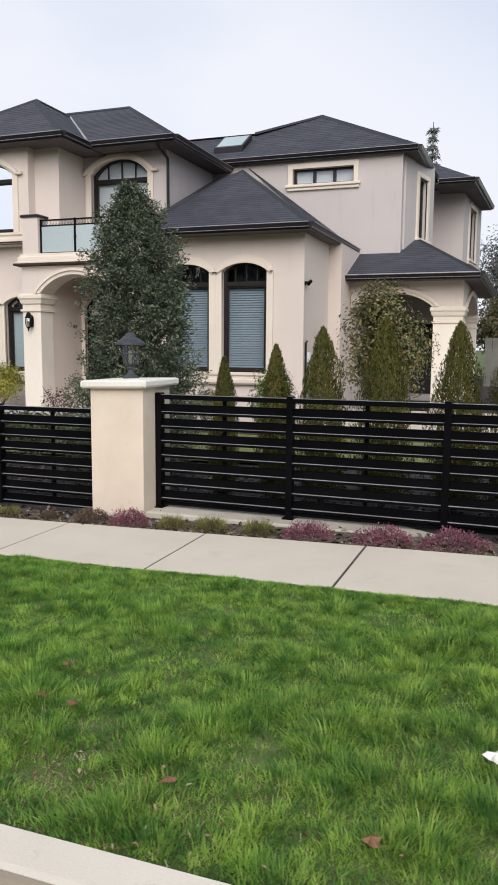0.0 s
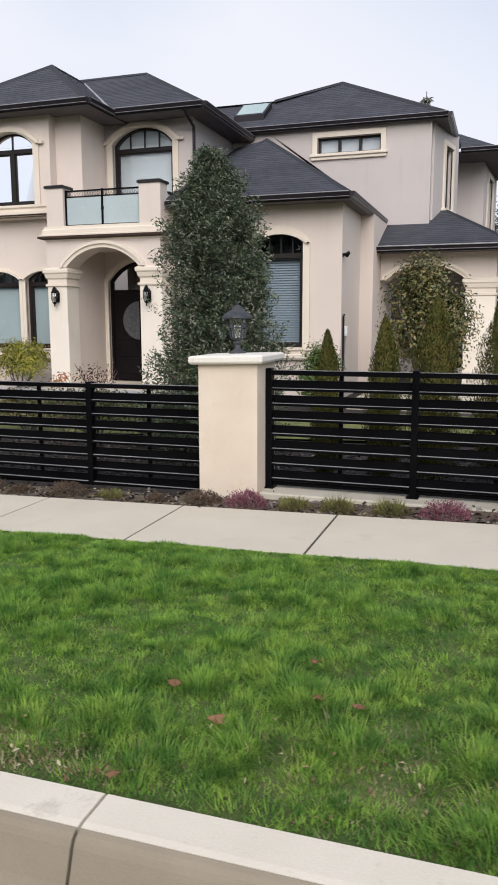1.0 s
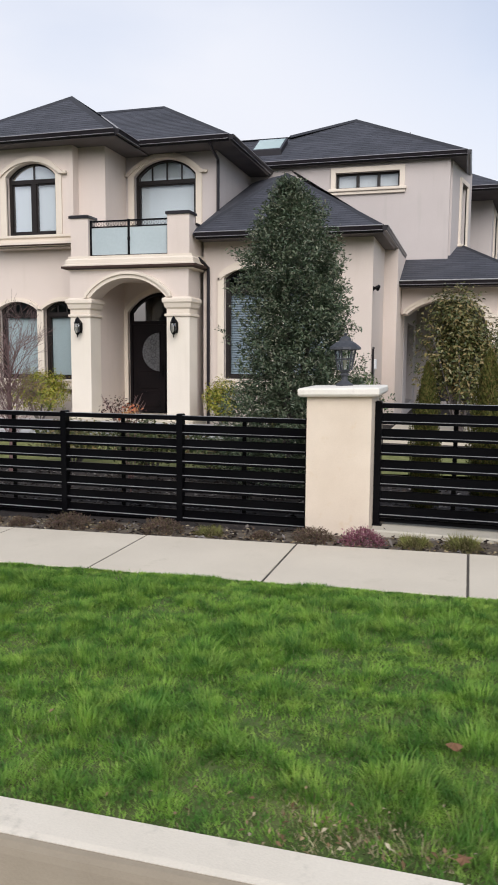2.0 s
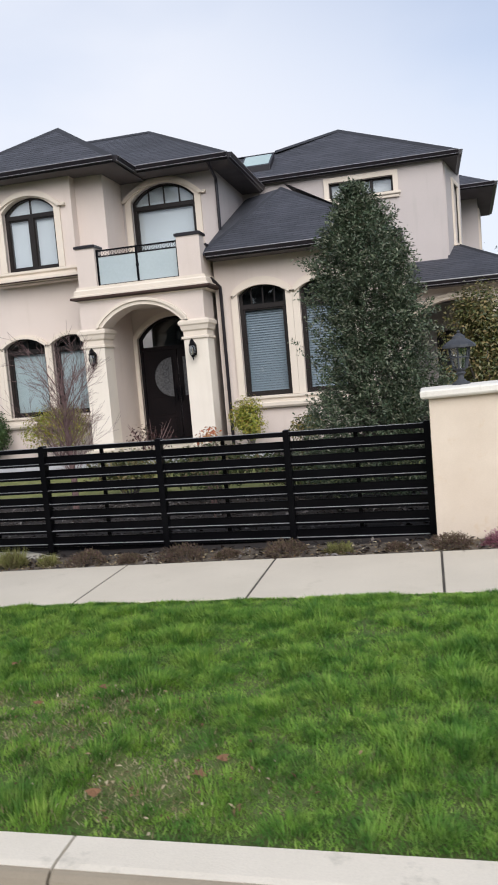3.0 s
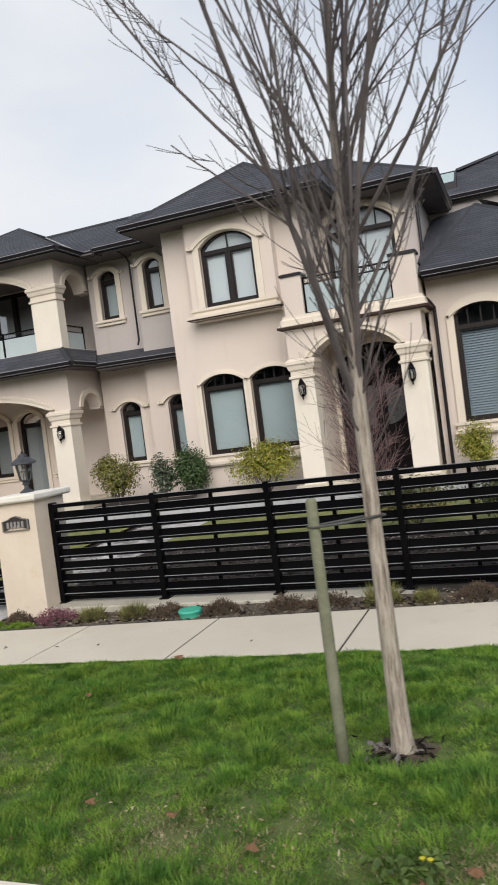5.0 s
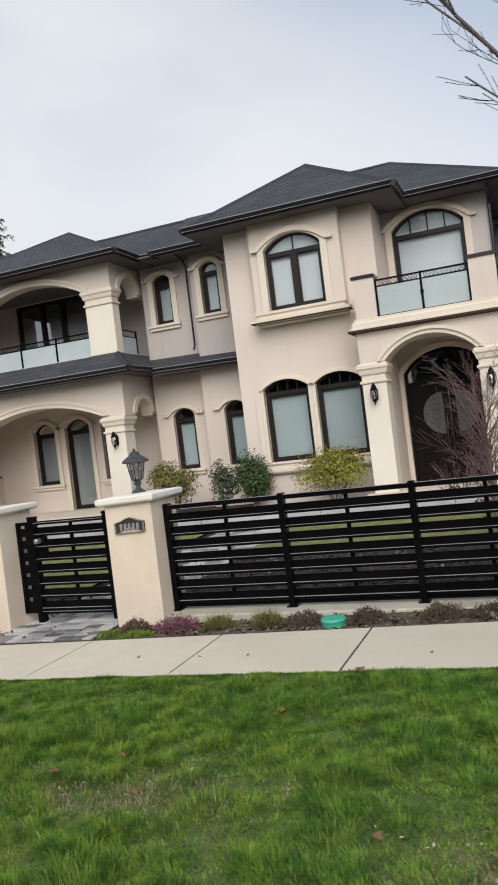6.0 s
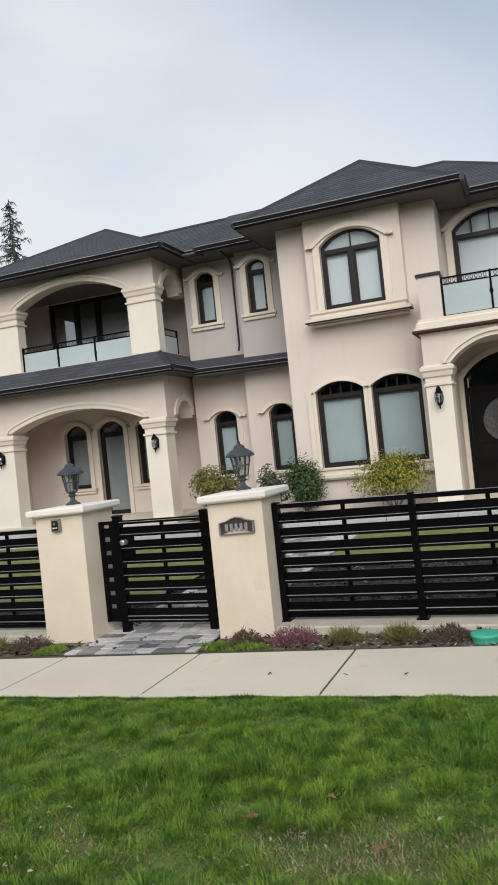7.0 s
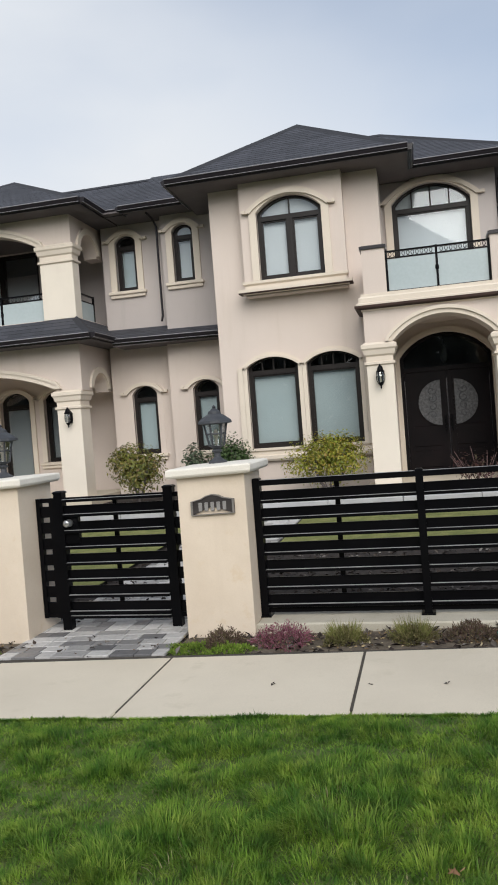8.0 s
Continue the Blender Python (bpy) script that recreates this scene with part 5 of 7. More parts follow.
for dx in (-0.021, -0.001, 0.019):
    part("button", Shape(street).box(IX + dx - 0.006, IX + dx + 0.006, 5.944, 5.951, 1.080, 1.094, 0.002), PLASTIC_SHEEN, intercom)

# ---- fence ----
FY = 6.25
SLAT_TOPS, SLAT_H = [0.92 - 0.1305 * k for k in range(7)], 0.088


def level(base, rise, x_at):
    """The bend of one fence run: near level, with its foot at the height base where x is x_at."""
    return lambda x, y, z: (x, y - DRIFT * (x + 6.0), z + base + rise * (x - x_at))


def slat(bend, x0, x1, top, h=SLAT_H):
    """A folded slat: an upright face and a small lip along its foot."""
    return Shape(bend).box(x0, x1, FY + 0.018, FY + 0.04, top - h, top, 0.003).box(x0, x1, FY - 0.030, FY + 0.0175, top - h, top - h + 0.021, 0.002)


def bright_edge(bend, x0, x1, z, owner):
    """The top of a lip, with the glint of the sky put into its colour."""
    part("lip_top", Shape(bend).box(x0 + 0.003, x1 - 0.003, FY - 0.027, FY - 0.002, z + 0.0005, z + 0.0025), PALEMETAL_GLINT, owner, "dusty grey top edge")


def fence_run(posts, bend, label):
    f = thing("fence", label, "fence", "black slat fence along the pavement")
    for x in posts:
        part("post", Shape(bend).rings([(0.0, -0.02), (0.0, 1.015), (0.006, 1.022)], x - 0.027, x + 0.027, FY - 0.034, FY + 0.05), BLACK, f)
        part("foot_plate", Shape(bend).box(x - 0.05, x + 0.05, FY - 0.055, FY + 0.075, -0.02, -0.01), BLACK, f)
    for a, b in zip(posts, posts[1:]):
        rail = part("top_rail", Shape(bend).box(a + 0.027, b - 0.027, FY - 0.032, FY + 0.045, 0.965, 1.005, 0.003), BLACK, f)
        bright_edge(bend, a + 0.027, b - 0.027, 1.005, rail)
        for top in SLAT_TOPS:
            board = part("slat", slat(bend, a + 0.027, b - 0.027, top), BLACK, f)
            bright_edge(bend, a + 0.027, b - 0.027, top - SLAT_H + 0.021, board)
        part("bottom_rail", Shape(bend).box(a + 0.027, b - 0.027, FY + 0.004, FY + 0.04, 0.004, 0.04, 0.003), BLACK, f)
        m = (a + b) / 2
        part("stile", Shape(bend).box(m - 0.018, m + 0.018, FY + 0.041, FY + 0.06, 0.0, 0.975), BLACK, f)
    return f


RUN_MID, RUN_RIGHT, RUN_LEFT, RUN_GATE = level(-0.125, 0.004, -10.75), level(0.06, 0.002, -3.0), level(-0.20, 0.004, -13.3), level(-0.145, 0.0, 0.0)
fence_run([P2[1] + 0.03 + (P1[0] - P2[1] - 0.06) * i / 6 for i in range(7)], RUN_MID, "long black metal fence of horizontal slats")
fence_run([P1[1] + 0.03 + d for d in (0, 1.24, 2.53, 3.82, 5.11, 6.4)], RUN_RIGHT, "black metal slat fence beside the pillar")
fence_run([P3[0] - 0.03 - 1.2 * i for i in range(6)][::-1], RUN_LEFT, "black metal slat fence beyond the gate pillar")
plinth = thing("fence_plinth", "low pale concrete footing under the fence", "footing", kind="structure")
for a, b, bend in ((P2[1], P1[0], RUN_MID), (P1[1], 8.0, RUN_RIGHT), (-25.0, P3[0], RUN_LEFT)):
    part("footing", Shape(bend).rings([(0.0, -0.35), (0.0, -0.032), (0.012, -0.02)], a, b, 6.03, 6.40), FOOTING, plinth)

gate = thing("gate", "black metal slat garden gate with a steel knob", "gate")
GX0, GX1 = -12.50, -11.555
for x in (GX0, GX1):
    part("post", Shape(RUN_GATE).rings([(0.0, -0.10), (0.0, 1.01), (0.006, 1.015)], x - 0.038, x + 0.038, FY - 0.01, FY + 0.065), BLACK, gate)
    part("post_cap", Shape(RUN_GATE).rings([(-0.006, 1.01), (-0.006, 1.022), (0.01, 1.03)], x - 0.038, x + 0.038, FY - 0.01, FY + 0.065), BLACK, gate)
part("hinge_strip", Shape(RUN_GATE).box(GX0 - 0.205, GX0 - 0.17, FY + 0.0, FY + 0.05, 0.0, 0.975), BLACK, gate)
part("hinge_strip", Shape(RUN_GATE).box(GX1 + 0.12, GX1 + 0.15, FY + 0.0, FY + 0.05, 0.0, 0.975), BLACK, gate)
for top, hgt in [(t - 0.012, SLAT_H) for t in SLAT_TOPS] + [(0.975, 0.036), (0.036, 0.036)]:
    board = part("slat", slat(RUN_GATE, GX0 + 0.04, GX1 - 0.04, top, hgt), BLACK, gate)
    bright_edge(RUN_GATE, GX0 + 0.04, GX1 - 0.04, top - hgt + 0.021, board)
    part("short_slat", Shape(RUN_GATE).box(GX0 - 0.17, GX0 - 0.04, FY + 0.012, FY + 0.04, top - hgt, top, 0.003), BLACK, gate)
    part("short_slat", Shape(RUN_GATE).box(GX1 + 0.04, GX1 + 0.12, FY + 0.012, FY + 0.04, top - hgt, top, 0.003), BLACK, gate)
part("strip_plate", Shape(RUN_GATE).box(GX0 - 0.09, GX0 - 0.04, FY + 0.004, FY + 0.045, 0.0, 0.975), BLACK, gate)
part("lock_box", Shape(RUN_GATE).box(GX0 + 0.04, GX0 + 0.16, FY + 0.004, FY + 0.05, 0.60, 0.82, 0.004), BLACK, gate)
part("stile", Shape(RUN_GATE).box((GX0 + GX1) / 2 - 0.018, (GX0 + GX1) / 2 + 0.018, FY + 0.042, FY + 0.06, 0.0, 0.965), BLACK, gate)
kx, ky, kz = RUN_GATE(GX0 + 0.085, FY, 0.77)
part("knob", Shape().tube([(kx, ky + 0.01, kz), (kx, ky - 0.02, kz), (kx, ky - 0.03, kz), (kx, ky - 0.06, kz), (kx, ky - 0.068, kz)], [0.03, 0.03, 0.014, 0.03, 0.02], 12), STEEL, gate, smooth=True)


# ---- plants ----
RNG = np.random.default_rng(7)


def leaf_object(name, centres, normals, length, width, mat, parent=None, droop=0.15, lean=None):
    """Many small four-cornered leaves, folded along the middle, as one mesh."""
    c, nrm = np.asarray(centres, float), np.asarray(normals, float)
    n = len(c)
    nrm = nrm / (np.linalg.norm(nrm, axis=1, keepdims=True) + 1e-9)
    rnd = RNG.normal(size=(n, 3))
    d = rnd - (rnd * nrm).sum(1, keepdims=True) * nrm * 0.8
    if lean is not None:
        d = d * 0.5 + lean
    d /= np.linalg.norm(d, axis=1, keepdims=True) + 1e-9
    s = np.cross(nrm, d)
    s /= np.linalg.norm(s, axis=1, keepdims=True) + 1e-9
    ln = (length * RNG.uniform(0.65, 1.3, n))[:, None]
    wd = (width * RNG.uniform(0.7, 1.25, n))[:, None]
    tip = c + d * ln - np.array([0, 0, 1.0]) * ln * droop
    v = np.stack([c, c + d * ln * 0.45 + s * wd * 0.5 + nrm * wd * 0.18, tip, c + d * ln * 0.45 - s * wd * 0.5 + nrm * wd * 0.18], 1).reshape(-1, 3)
    i = np.arange(n)[:, None] * 4
    f = np.concatenate([i + [0, 1, 2], i + [0, 2, 3]], 1).reshape(-1, 3)
    me = bpy.data.meshes.new(name)
    me.vertices.add(len(v))
    me.vertices.foreach_set("co", v.ravel())
    me.loops.add(f.size)
    me.loops.foreach_set("vertex_index", f.ravel().astype(np.int32))
    me.polygons.add(len(f))
    me.polygons.foreach_set("loop_start", np.arange(0, f.size, 3, dtype=np.int32))
    me.update(calc_edges=True)
    me.validate()
    return part(name, me, mat, parent)


def clumps(centre, radius, count, squash, rough, seed_in=0.35):
    """Points in uneven clumps round a rough ellipsoid, with outward normals."""
    cen, rad = np.array(centre), np.array(radius)
    k = max(6, int(14 * squash))
    dirs = RNG.normal(size=(k, 3))
    dirs /= np.linalg.norm(dirs, axis=1, keepdims=True)
    at = dirs * RNG.uniform(0.25, 0.82, (k, 1))
    pick = RNG.integers(0, k, count)
    off = RNG.normal(size=(count, 3)) * rough
    p = at[pick] + off
    r = np.linalg.norm(p, axis=1, keepdims=True)
    p = np.where(r > 1.12, p / r * RNG.uniform(0.9, 1.12, (count, 1)), p)
    nrm = p * 0.6 + off * 0.9 + RNG.normal(size=(count, 3)) * 0.35 + np.array([0, 0, 0.35])
    return cen + p * rad, nrm


def stems(base, tops, r, mat, parent, name="stem"):
    s = Shape()
    for t in tops:
        b, t = Vector(base), Vector(t)
        m = b.lerp(t, 0.5) + Vector((RNG.normal() * 0.03, RNG.normal() * 0.03, 0))
        s.tube([b, m, t], [r, r * 0.75, r * 0.35], 5)
    return part(name, s, mat, parent)


def shrub(x, y, z0, z1, rx, ry, count, leaf, width, mat, label, name="shrub", category="shrub", rough=0.26, lobes=1.6, stem_h=0.12):
    count = int(count * 2.4)
    sh = thing(name, label, category)
    zc, rz = (z0 + stem_h + z1) / 2, (z1 - z0 - stem_h) / 2
    tops = [(x + RNG.uniform(-0.6, 0.6) * rx, y + RNG.uniform(-0.6, 0.6) * ry, zc + RNG.uniform(-0.2, 0.6) * rz) for _ in range(9)]
    stems((x, y, z0 - 0.05), tops, 0.010 + 0.006 * (z1 - z0), TWIG, sh)
    p, n = clumps((x, y, zc), (rx, ry, rz), count, lobes, rough)
    leaf_object("foliage", p, n, leaf, width, mat, sh)
    return sh


def cone_shrub(x, y, z0, z1, r, count, label):
    """An upright cedar: fine sprays on a narrow pointed cone."""
    sh = thing("cedar", label, "conifer", "young cedars behind the fence")
    part("trunk", Shape().tube([(x, y, z0 - 0.05), (x, y, z0 + (z1 - z0) * 0.8)], [0.03, 0.008], 6), TWIG, sh)
    h = RNG.beta(1.05, 1.25, count)
    a = RNG.uniform(0, 2 * math.pi, count)
    lob = 1 + 0.22 * np.sin(a * 3 + h * 9) + 0.15 * np.sin(a * 5 - h * 17)
    rr = r * (1 - h ** 2.0) ** 0.75 * (0.64 + 0.36 * np.minimum(1, h * 2.2)) * lob * np.sqrt(RNG.uniform(0.2, 1.0, count))
    p = np.stack([x + rr * np.cos(a), y + rr * np.sin(a), z0 + 0.05 + h * (z1 - z0 - 0.05)], 1)
    n = np.stack([np.cos(a), np.sin(a), 0.3 + 0 * a], 1) + RNG.normal(size=(count, 3)) * 0.5
    leaf_object("foliage", p, n, 0.026, 0.010, THUJALEAF, sh, droop=-0.3, lean=np.array([0, 0, 0.9]))
    return sh


# the tall evergreen behind the fence
big = thing("evergreen_shrub", "tall dark glossy evergreen shrub behind the fence", "shrub")
SX, SYY, SZ0, SZ1 = -4.15, 7.85, 0.0, 3.27
tops = [(SX + RNG.uniform(-0.3, 0.3), SYY + RNG.uniform(-0.1, 0.3), RNG.uniform(0.9, 2.1)) for _ in range(16)]
stems((SX, SYY, SZ0 - 0.05), tops, 0.03, TWIG, big)
SPRAYS, EACH = 2200, 38
h = RNG.beta(1.15, 1.1, SPRAYS)
ang = RNG.uniform(0, 2 * math.pi, SPRAYS)
prof = np.interp(h, [0, 0.12, 0.27, 0.42, 0.53, 0.66, 0.8, 0.88, 0.94, 1.0], [0.60, 0.70, 0.70, 0.63, 0.57, 0.58, 0.52, 0.36, 0.22, 0.08])
lob = 1 + 0.10 * np.sin(3 * ang + 7 * h) + 0.09 * np.sin(5 * ang - 15 * h) + 0.08 * np.sin(9 * ang + 31 * h)
lob = lob * (1 + 0.28 * np.clip(0.42 - h, 0, 0.3) / 0.3 * np.clip(-np.cos(ang) + 0.2, 0, 1))
rad = prof * lob * RNG.uniform(0.12, 1.0, SPRAYS) ** 0.5 * (1 + RNG.normal(size=SPRAYS) * 0.11)
tips = np.stack([SX + 0.04 - 0.16 * h ** 2 - 0.16 * np.clip(0.45 - h, 0, 1) + rad * np.cos(ang), SYY + 0.9 * rad * np.sin(ang), SZ0 + 0.12 + h * (SZ1 - SZ0 - 0.12)], 1)
dirs = np.stack([np.cos(ang) * 0.7, np.sin(ang) * 0.7, 0.55 + 0 * ang], 1) + RNG.normal(size=(SPRAYS, 3)) * 0.35
dirs /= np.linalg.norm(dirs, axis=1, keepdims=True)
along_twig = RNG.uniform(-0.20, 0.05, (SPRAYS, EACH, 1))
pts = (tips[:, None, :] + dirs[:, None, :] * along_twig + RNG.normal(size=(SPRAYS, EACH, 3)) * 0.022).reshape(-1, 3)
nrm = (np.repeat(dirs, EACH, 0) * 0.5 + RNG.normal(size=(SPRAYS * EACH, 3)) * 0.6 + np.array([0, 0, 0.5]))
out_d = np.repeat(dirs, EACH, 0) * 0.5
leaf_object("foliage", pts, nrm, 0.046, 0.017, SHRUBLEAF, big, lean=out_d)

for x, top, r, lab in ((-2.72, 1.38, 0.14, "small"), (-2.19, 1.50, 0.17, "small"), (-1.74, 1.66, 0.24, ""), (-1.17, 1.74, 0.26, ""), (-0.53, 1.70, 0.25, ""), (-0.05, 1.68, 0.27, ""), (0.5, 1.7, 0.27, "")):
    cone_shrub(x, 6.95 - DRIFT * (x + 6), along(x), top, r * 1.15, 18000, ("small " if lab else "") + "olive green young cedar in a row behind the fence")
shrub(-4.16, 12.7, -0.05, 1.20, 0.40, 0.36, 2600, 0.06, 0.03, BRIGHTLEAF, "rounded mid green shrub before the corner of the wing")
shrub(-2.50, 14.6, -0.05, 2.72, 0.92, 0.8, 5000, 0.078, 0.042, OLIVELEAF, "rounded olive green tree with coppery leaf backs", name="small_tree", category="tree", rough=0.17, lobes=3.6, stem_h=0.4)
shrub(-7.05, 14.2, 0.0, 1.02, 0.40, 0.3, 1500, 0.055, 0.028, YELLOWLEAF, "clipped yellow green shrub under the wing window")
shrub(-5.9, 13.8, 0.0, 0.64, 0.35, 0.3, 400, 0.07, 0.035, OLIVELEAF, "low olive shrub under the wing window")
shrub(-11.25, 14.3, 0.0, 1.10, 0.78, 0.4, 2200, 0.062, 0.028, YELLOWLEAF, "spreading yellow green shrub under the tower windows")
shrub(-13.15, 14.9, 0.0, 1.20, 0.46, 0.35, 1900, 0.065, 0.033, MIDLEAF, "dense dark green shrub at the tower corner")
shrub(-13.85, 14.9, 0.0, 1.05, 0.30, 0.3, 500, 0.08, 0.045, SHRUBLEAF, "loose dark shrub with pale flower buds")
shrub(-15.2, 15.2, 0.0, 1.13, 0.60, 0.4, 1600, 0.075, 0.032, GOLDLEAF, "spreading olive green shrub at the recessed wall")
shrub(-6.2, 8.7, -0.05, 0.62, 0.7, 0.5, 1500, 0.065, 0.03, BEDLEAF, "low leafy green shrub in the flower bed")
shrub(-7.6, 9.2, -0.1, 0.55, 0.6, 0.5, 1000, 0.065, 0.03, OLIVELEAF, "low green and brown shrub in the flower bed")
shrub(-5.15, 8.3, -0.05, 0.55, 0.55, 0.45, 1100, 0.06, 0.028, BEDLEAF, "low dark leafy shrub in the flower bed")


def branching(base, direction, length, radius, depth, shape, spread, rng, up=0.25, kids=3, ratio=0.72, segs=4):
    """Adds a limb and its boughs to the shape."""
    p, d = Vector(base), Vector(direction).normalized()
    pts, rad = [p.copy()], [radius]
    for k in range(segs):
        d = (d + Vector((rng.normal() * 0.07, rng.normal() * 0.07, up * 0.12))).normalized()
        p = p + d * (length / segs)
        pts.append(p.copy())
        rad.append(max(0.0016, radius * (1 - 0.55 * (k + 1) / segs)))
    shape.tube(pts, rad, 6 if radius > 0.012 else 4 if radius > 0.005 else 3)
    if depth <= 0:
        return
    for k in range(kids):
        i = 1 + int(rng.integers(0, segs))
        a = rng.uniform(0, 2 * math.pi)
        side = d.orthogonal().normalized()
        side.rotate(Matrix.Rotation(a, 3, d))
        nd = (d * math.cos(spread) + side * math.sin(spread)).normalized()
        branching(pts[i], nd, length * ratio * rng.uniform(0.7, 1.15), rad[i] * 0.5, depth - 1, shape, spread, rng, up, kids, ratio, segs)


# verge tree, bare
tree = thing("street_tree", "bare young street tree with pale flaking bark", "tree")
TX, TY, TZ = -6.83, 3.17, along(-6.83) - 0.04
trunk_pts = [(TX, TY, TZ - 0.1), (TX, TY, TZ), (TX - 0.002, TY, TZ + 0.08), (TX - 0.004, TY, TZ + 0.5), (TX - 0.006, TY, TZ + 1.0), (TX - 0.006, TY, TZ + 1.5), (TX + 0.002, TY, TZ + 1.95),
             (TX + 0.015, TY - 0.005, TZ + 2.3), (TX + 0.035, TY - 0.01, TZ + 2.8), (TX + 0.08, TY, TZ + 3.5), (TX + 0.12, TY + 0.02, TZ + 4.2), (TX + 0.17, TY, TZ + 5.0)]
part("trunk", Shape().tube(trunk_pts, [0.074, 0.062, 0.049, 0.041, 0.037, 0.035, 0.027, 0.022, 0.019, 0.015, 0.010, 0.005], 14), BARK, tree, smooth=True)


def on_leader(z):
    """The stem's centre at a height above the tree's foot."""
    line = trunk_pts
    hs = [p[2] - TZ for p in line]
    return (float(np.interp(z, hs, [p[0] for p in line])), TY, TZ + z)


trng = np.random.default_rng(21)
for k in range(14):
    limb, a, tilt = Shape(), k * 2.4 + trng.uniform(-0.4, 0.4), trng.uniform(0.5, 0.85)
    branching(on_leader(1.34 + 0.055 * k), (math.cos(a) * math.sin(tilt), math.sin(a) * math.sin(tilt), math.cos(tilt)), trng.uniform(0.3, 0.55), trng.uniform(0.005, 0.007), 1, limb, 0.5, trng, up=0.6, kids=5, ratio=0.45, segs=5)
    part("branch", limb, TWIG, tree)
for k in range(20):
    limb, a = Shape(), k * 2.4 + trng.uniform(-0.4, 0.4)
    tilt = ((0.58, 0.32, 0.46, 0.25, 0.64)[k % 5] + trng.uniform(-0.05, 0.05)) * (0.62 + 0.38 * min(1, k / 12))
    branching(on_leader(1.60 + 0.080 * k), (math.cos(a) * math.sin(tilt), math.sin(a) * math.sin(tilt), math.cos(tilt)), trng.uniform(1.7, 2.5), trng.uniform(0.0065, 0.0105), 2, limb, 0.50, trng, up=0.35, kids=8, ratio=0.27, segs=8)
    part("branch", limb, TWIG, tree)
for a, tilt, z, r in ((2.9, 0.18, 1.50, 0.018), (0.4, 0.15, 1.62, 0.017), (4.4, 0.24, 1.56, 0.014)):
    stem = Shape()
    branching(on_leader(z), (math.cos(a) * math.sin(tilt), math.sin(a) * math.sin(tilt), math.cos(tilt)), trng.uniform(2.3, 2.9), r, 2, stem, 0.48, trng, up=0.15, kids=7, ratio=0.26, segs=9)
    part("stem", stem, TWIG, tree)
for a, tilt, z in ((0.3, 0.60, 1.95), (-0.4, 0.70, 2.25), (0.7, 0.66, 2.45), (3.3, 0.60, 2.30), (0.0, 0.52, 2.65)):
    limb = Shape()
    branching(on_leader(z), (math.cos(a) * math.sin(tilt), math.sin(a) * math.sin(tilt), math.cos(tilt)), trng.uniform(2.2, 2.7), 0.0105, 2, limb, 0.52, trng, up=0.22, kids=9, ratio=0.26, segs=9)
    part("branch", limb, TWIG, tree)
stake = thing("tree_stake", "weathered greenish wooden stake with a black tie", "stake")
KX, KY = -7.065, 2.99
part("post", Shape().lathe([(0.027, TZ - 0.2), (0.027, TZ + 0.3), (0.025, 1.065), (0.019, 1.08)], KX, KY, 20), STAKEWOOD, stake, smooth=True)
part("tie", Shape().tube([(KX, KY - 0.028, 0.955), (KX + 0.12, KY + 0.03, 0.955), (TX + 0.01, TY - 0.040, 0.96), (TX + 0.05, TY - 0.01, 0.96), (TX + 0.01, TY + 0.042, 0.96), (KX, KY + 0.03, 0.955), (KX - 0.03, KY, 0.955), (KX, KY - 0.028, 0.955)], 0.0065, 6), STRAP, stake)
soil_ring = Shape()
rr = [(TX + (0.18 + 0.05 * math.sin(3 * q) + 0.03 * math.sin(7 * q)) * math.cos(q), TY + (0.18 + 0.04 * math.cos(2 * q)) * math.sin(q)) for q in [2 * math.pi * i / 28 for i in range(28)]]
soil_ring.add([(TX, TY, TZ + 0.02)] + [(x, y, along(x) - 0.034) for x, y in rr], [(0, 1 + i, 1 + (i + 1) % 28) for i in range(28)])
tagged(part("soil_mound", soil_ring, TREESOIL, smooth=True), "bare dark soil round the tree's foot", "soil", kind="structure")

# Japanese maple, bare, in the garden
maple = thing("garden_maple", "bare reddish ornamental maple in the front garden", "tree")
mrng = np.random.default_rng(5)
MX, MY, MZ = -7.90, 8.15, -0.12
part("trunk", Shape().tube([(MX, MY, MZ - 0.1), (MX + 0.02, MY, MZ + 0.5), (MX - 0.02, MY, MZ + 1.2)], [0.045, 0.036, 0.022], 8), REDTWIG, maple)
for k in range(52):
    a = k * 2.4
    limb = Shape()
    branching((MX, MY, MZ + 0.40 + 0.021 * k), (math.cos(a) * 0.6, math.sin(a) * 0.6, 0.9), mrng.uniform(0.36, 0.66), 0.007, 2, limb, 0.55, mrng, up=0.1, kids=5, ratio=0.55, segs=4)
    part("branch", limb, REDTWIG, maple)


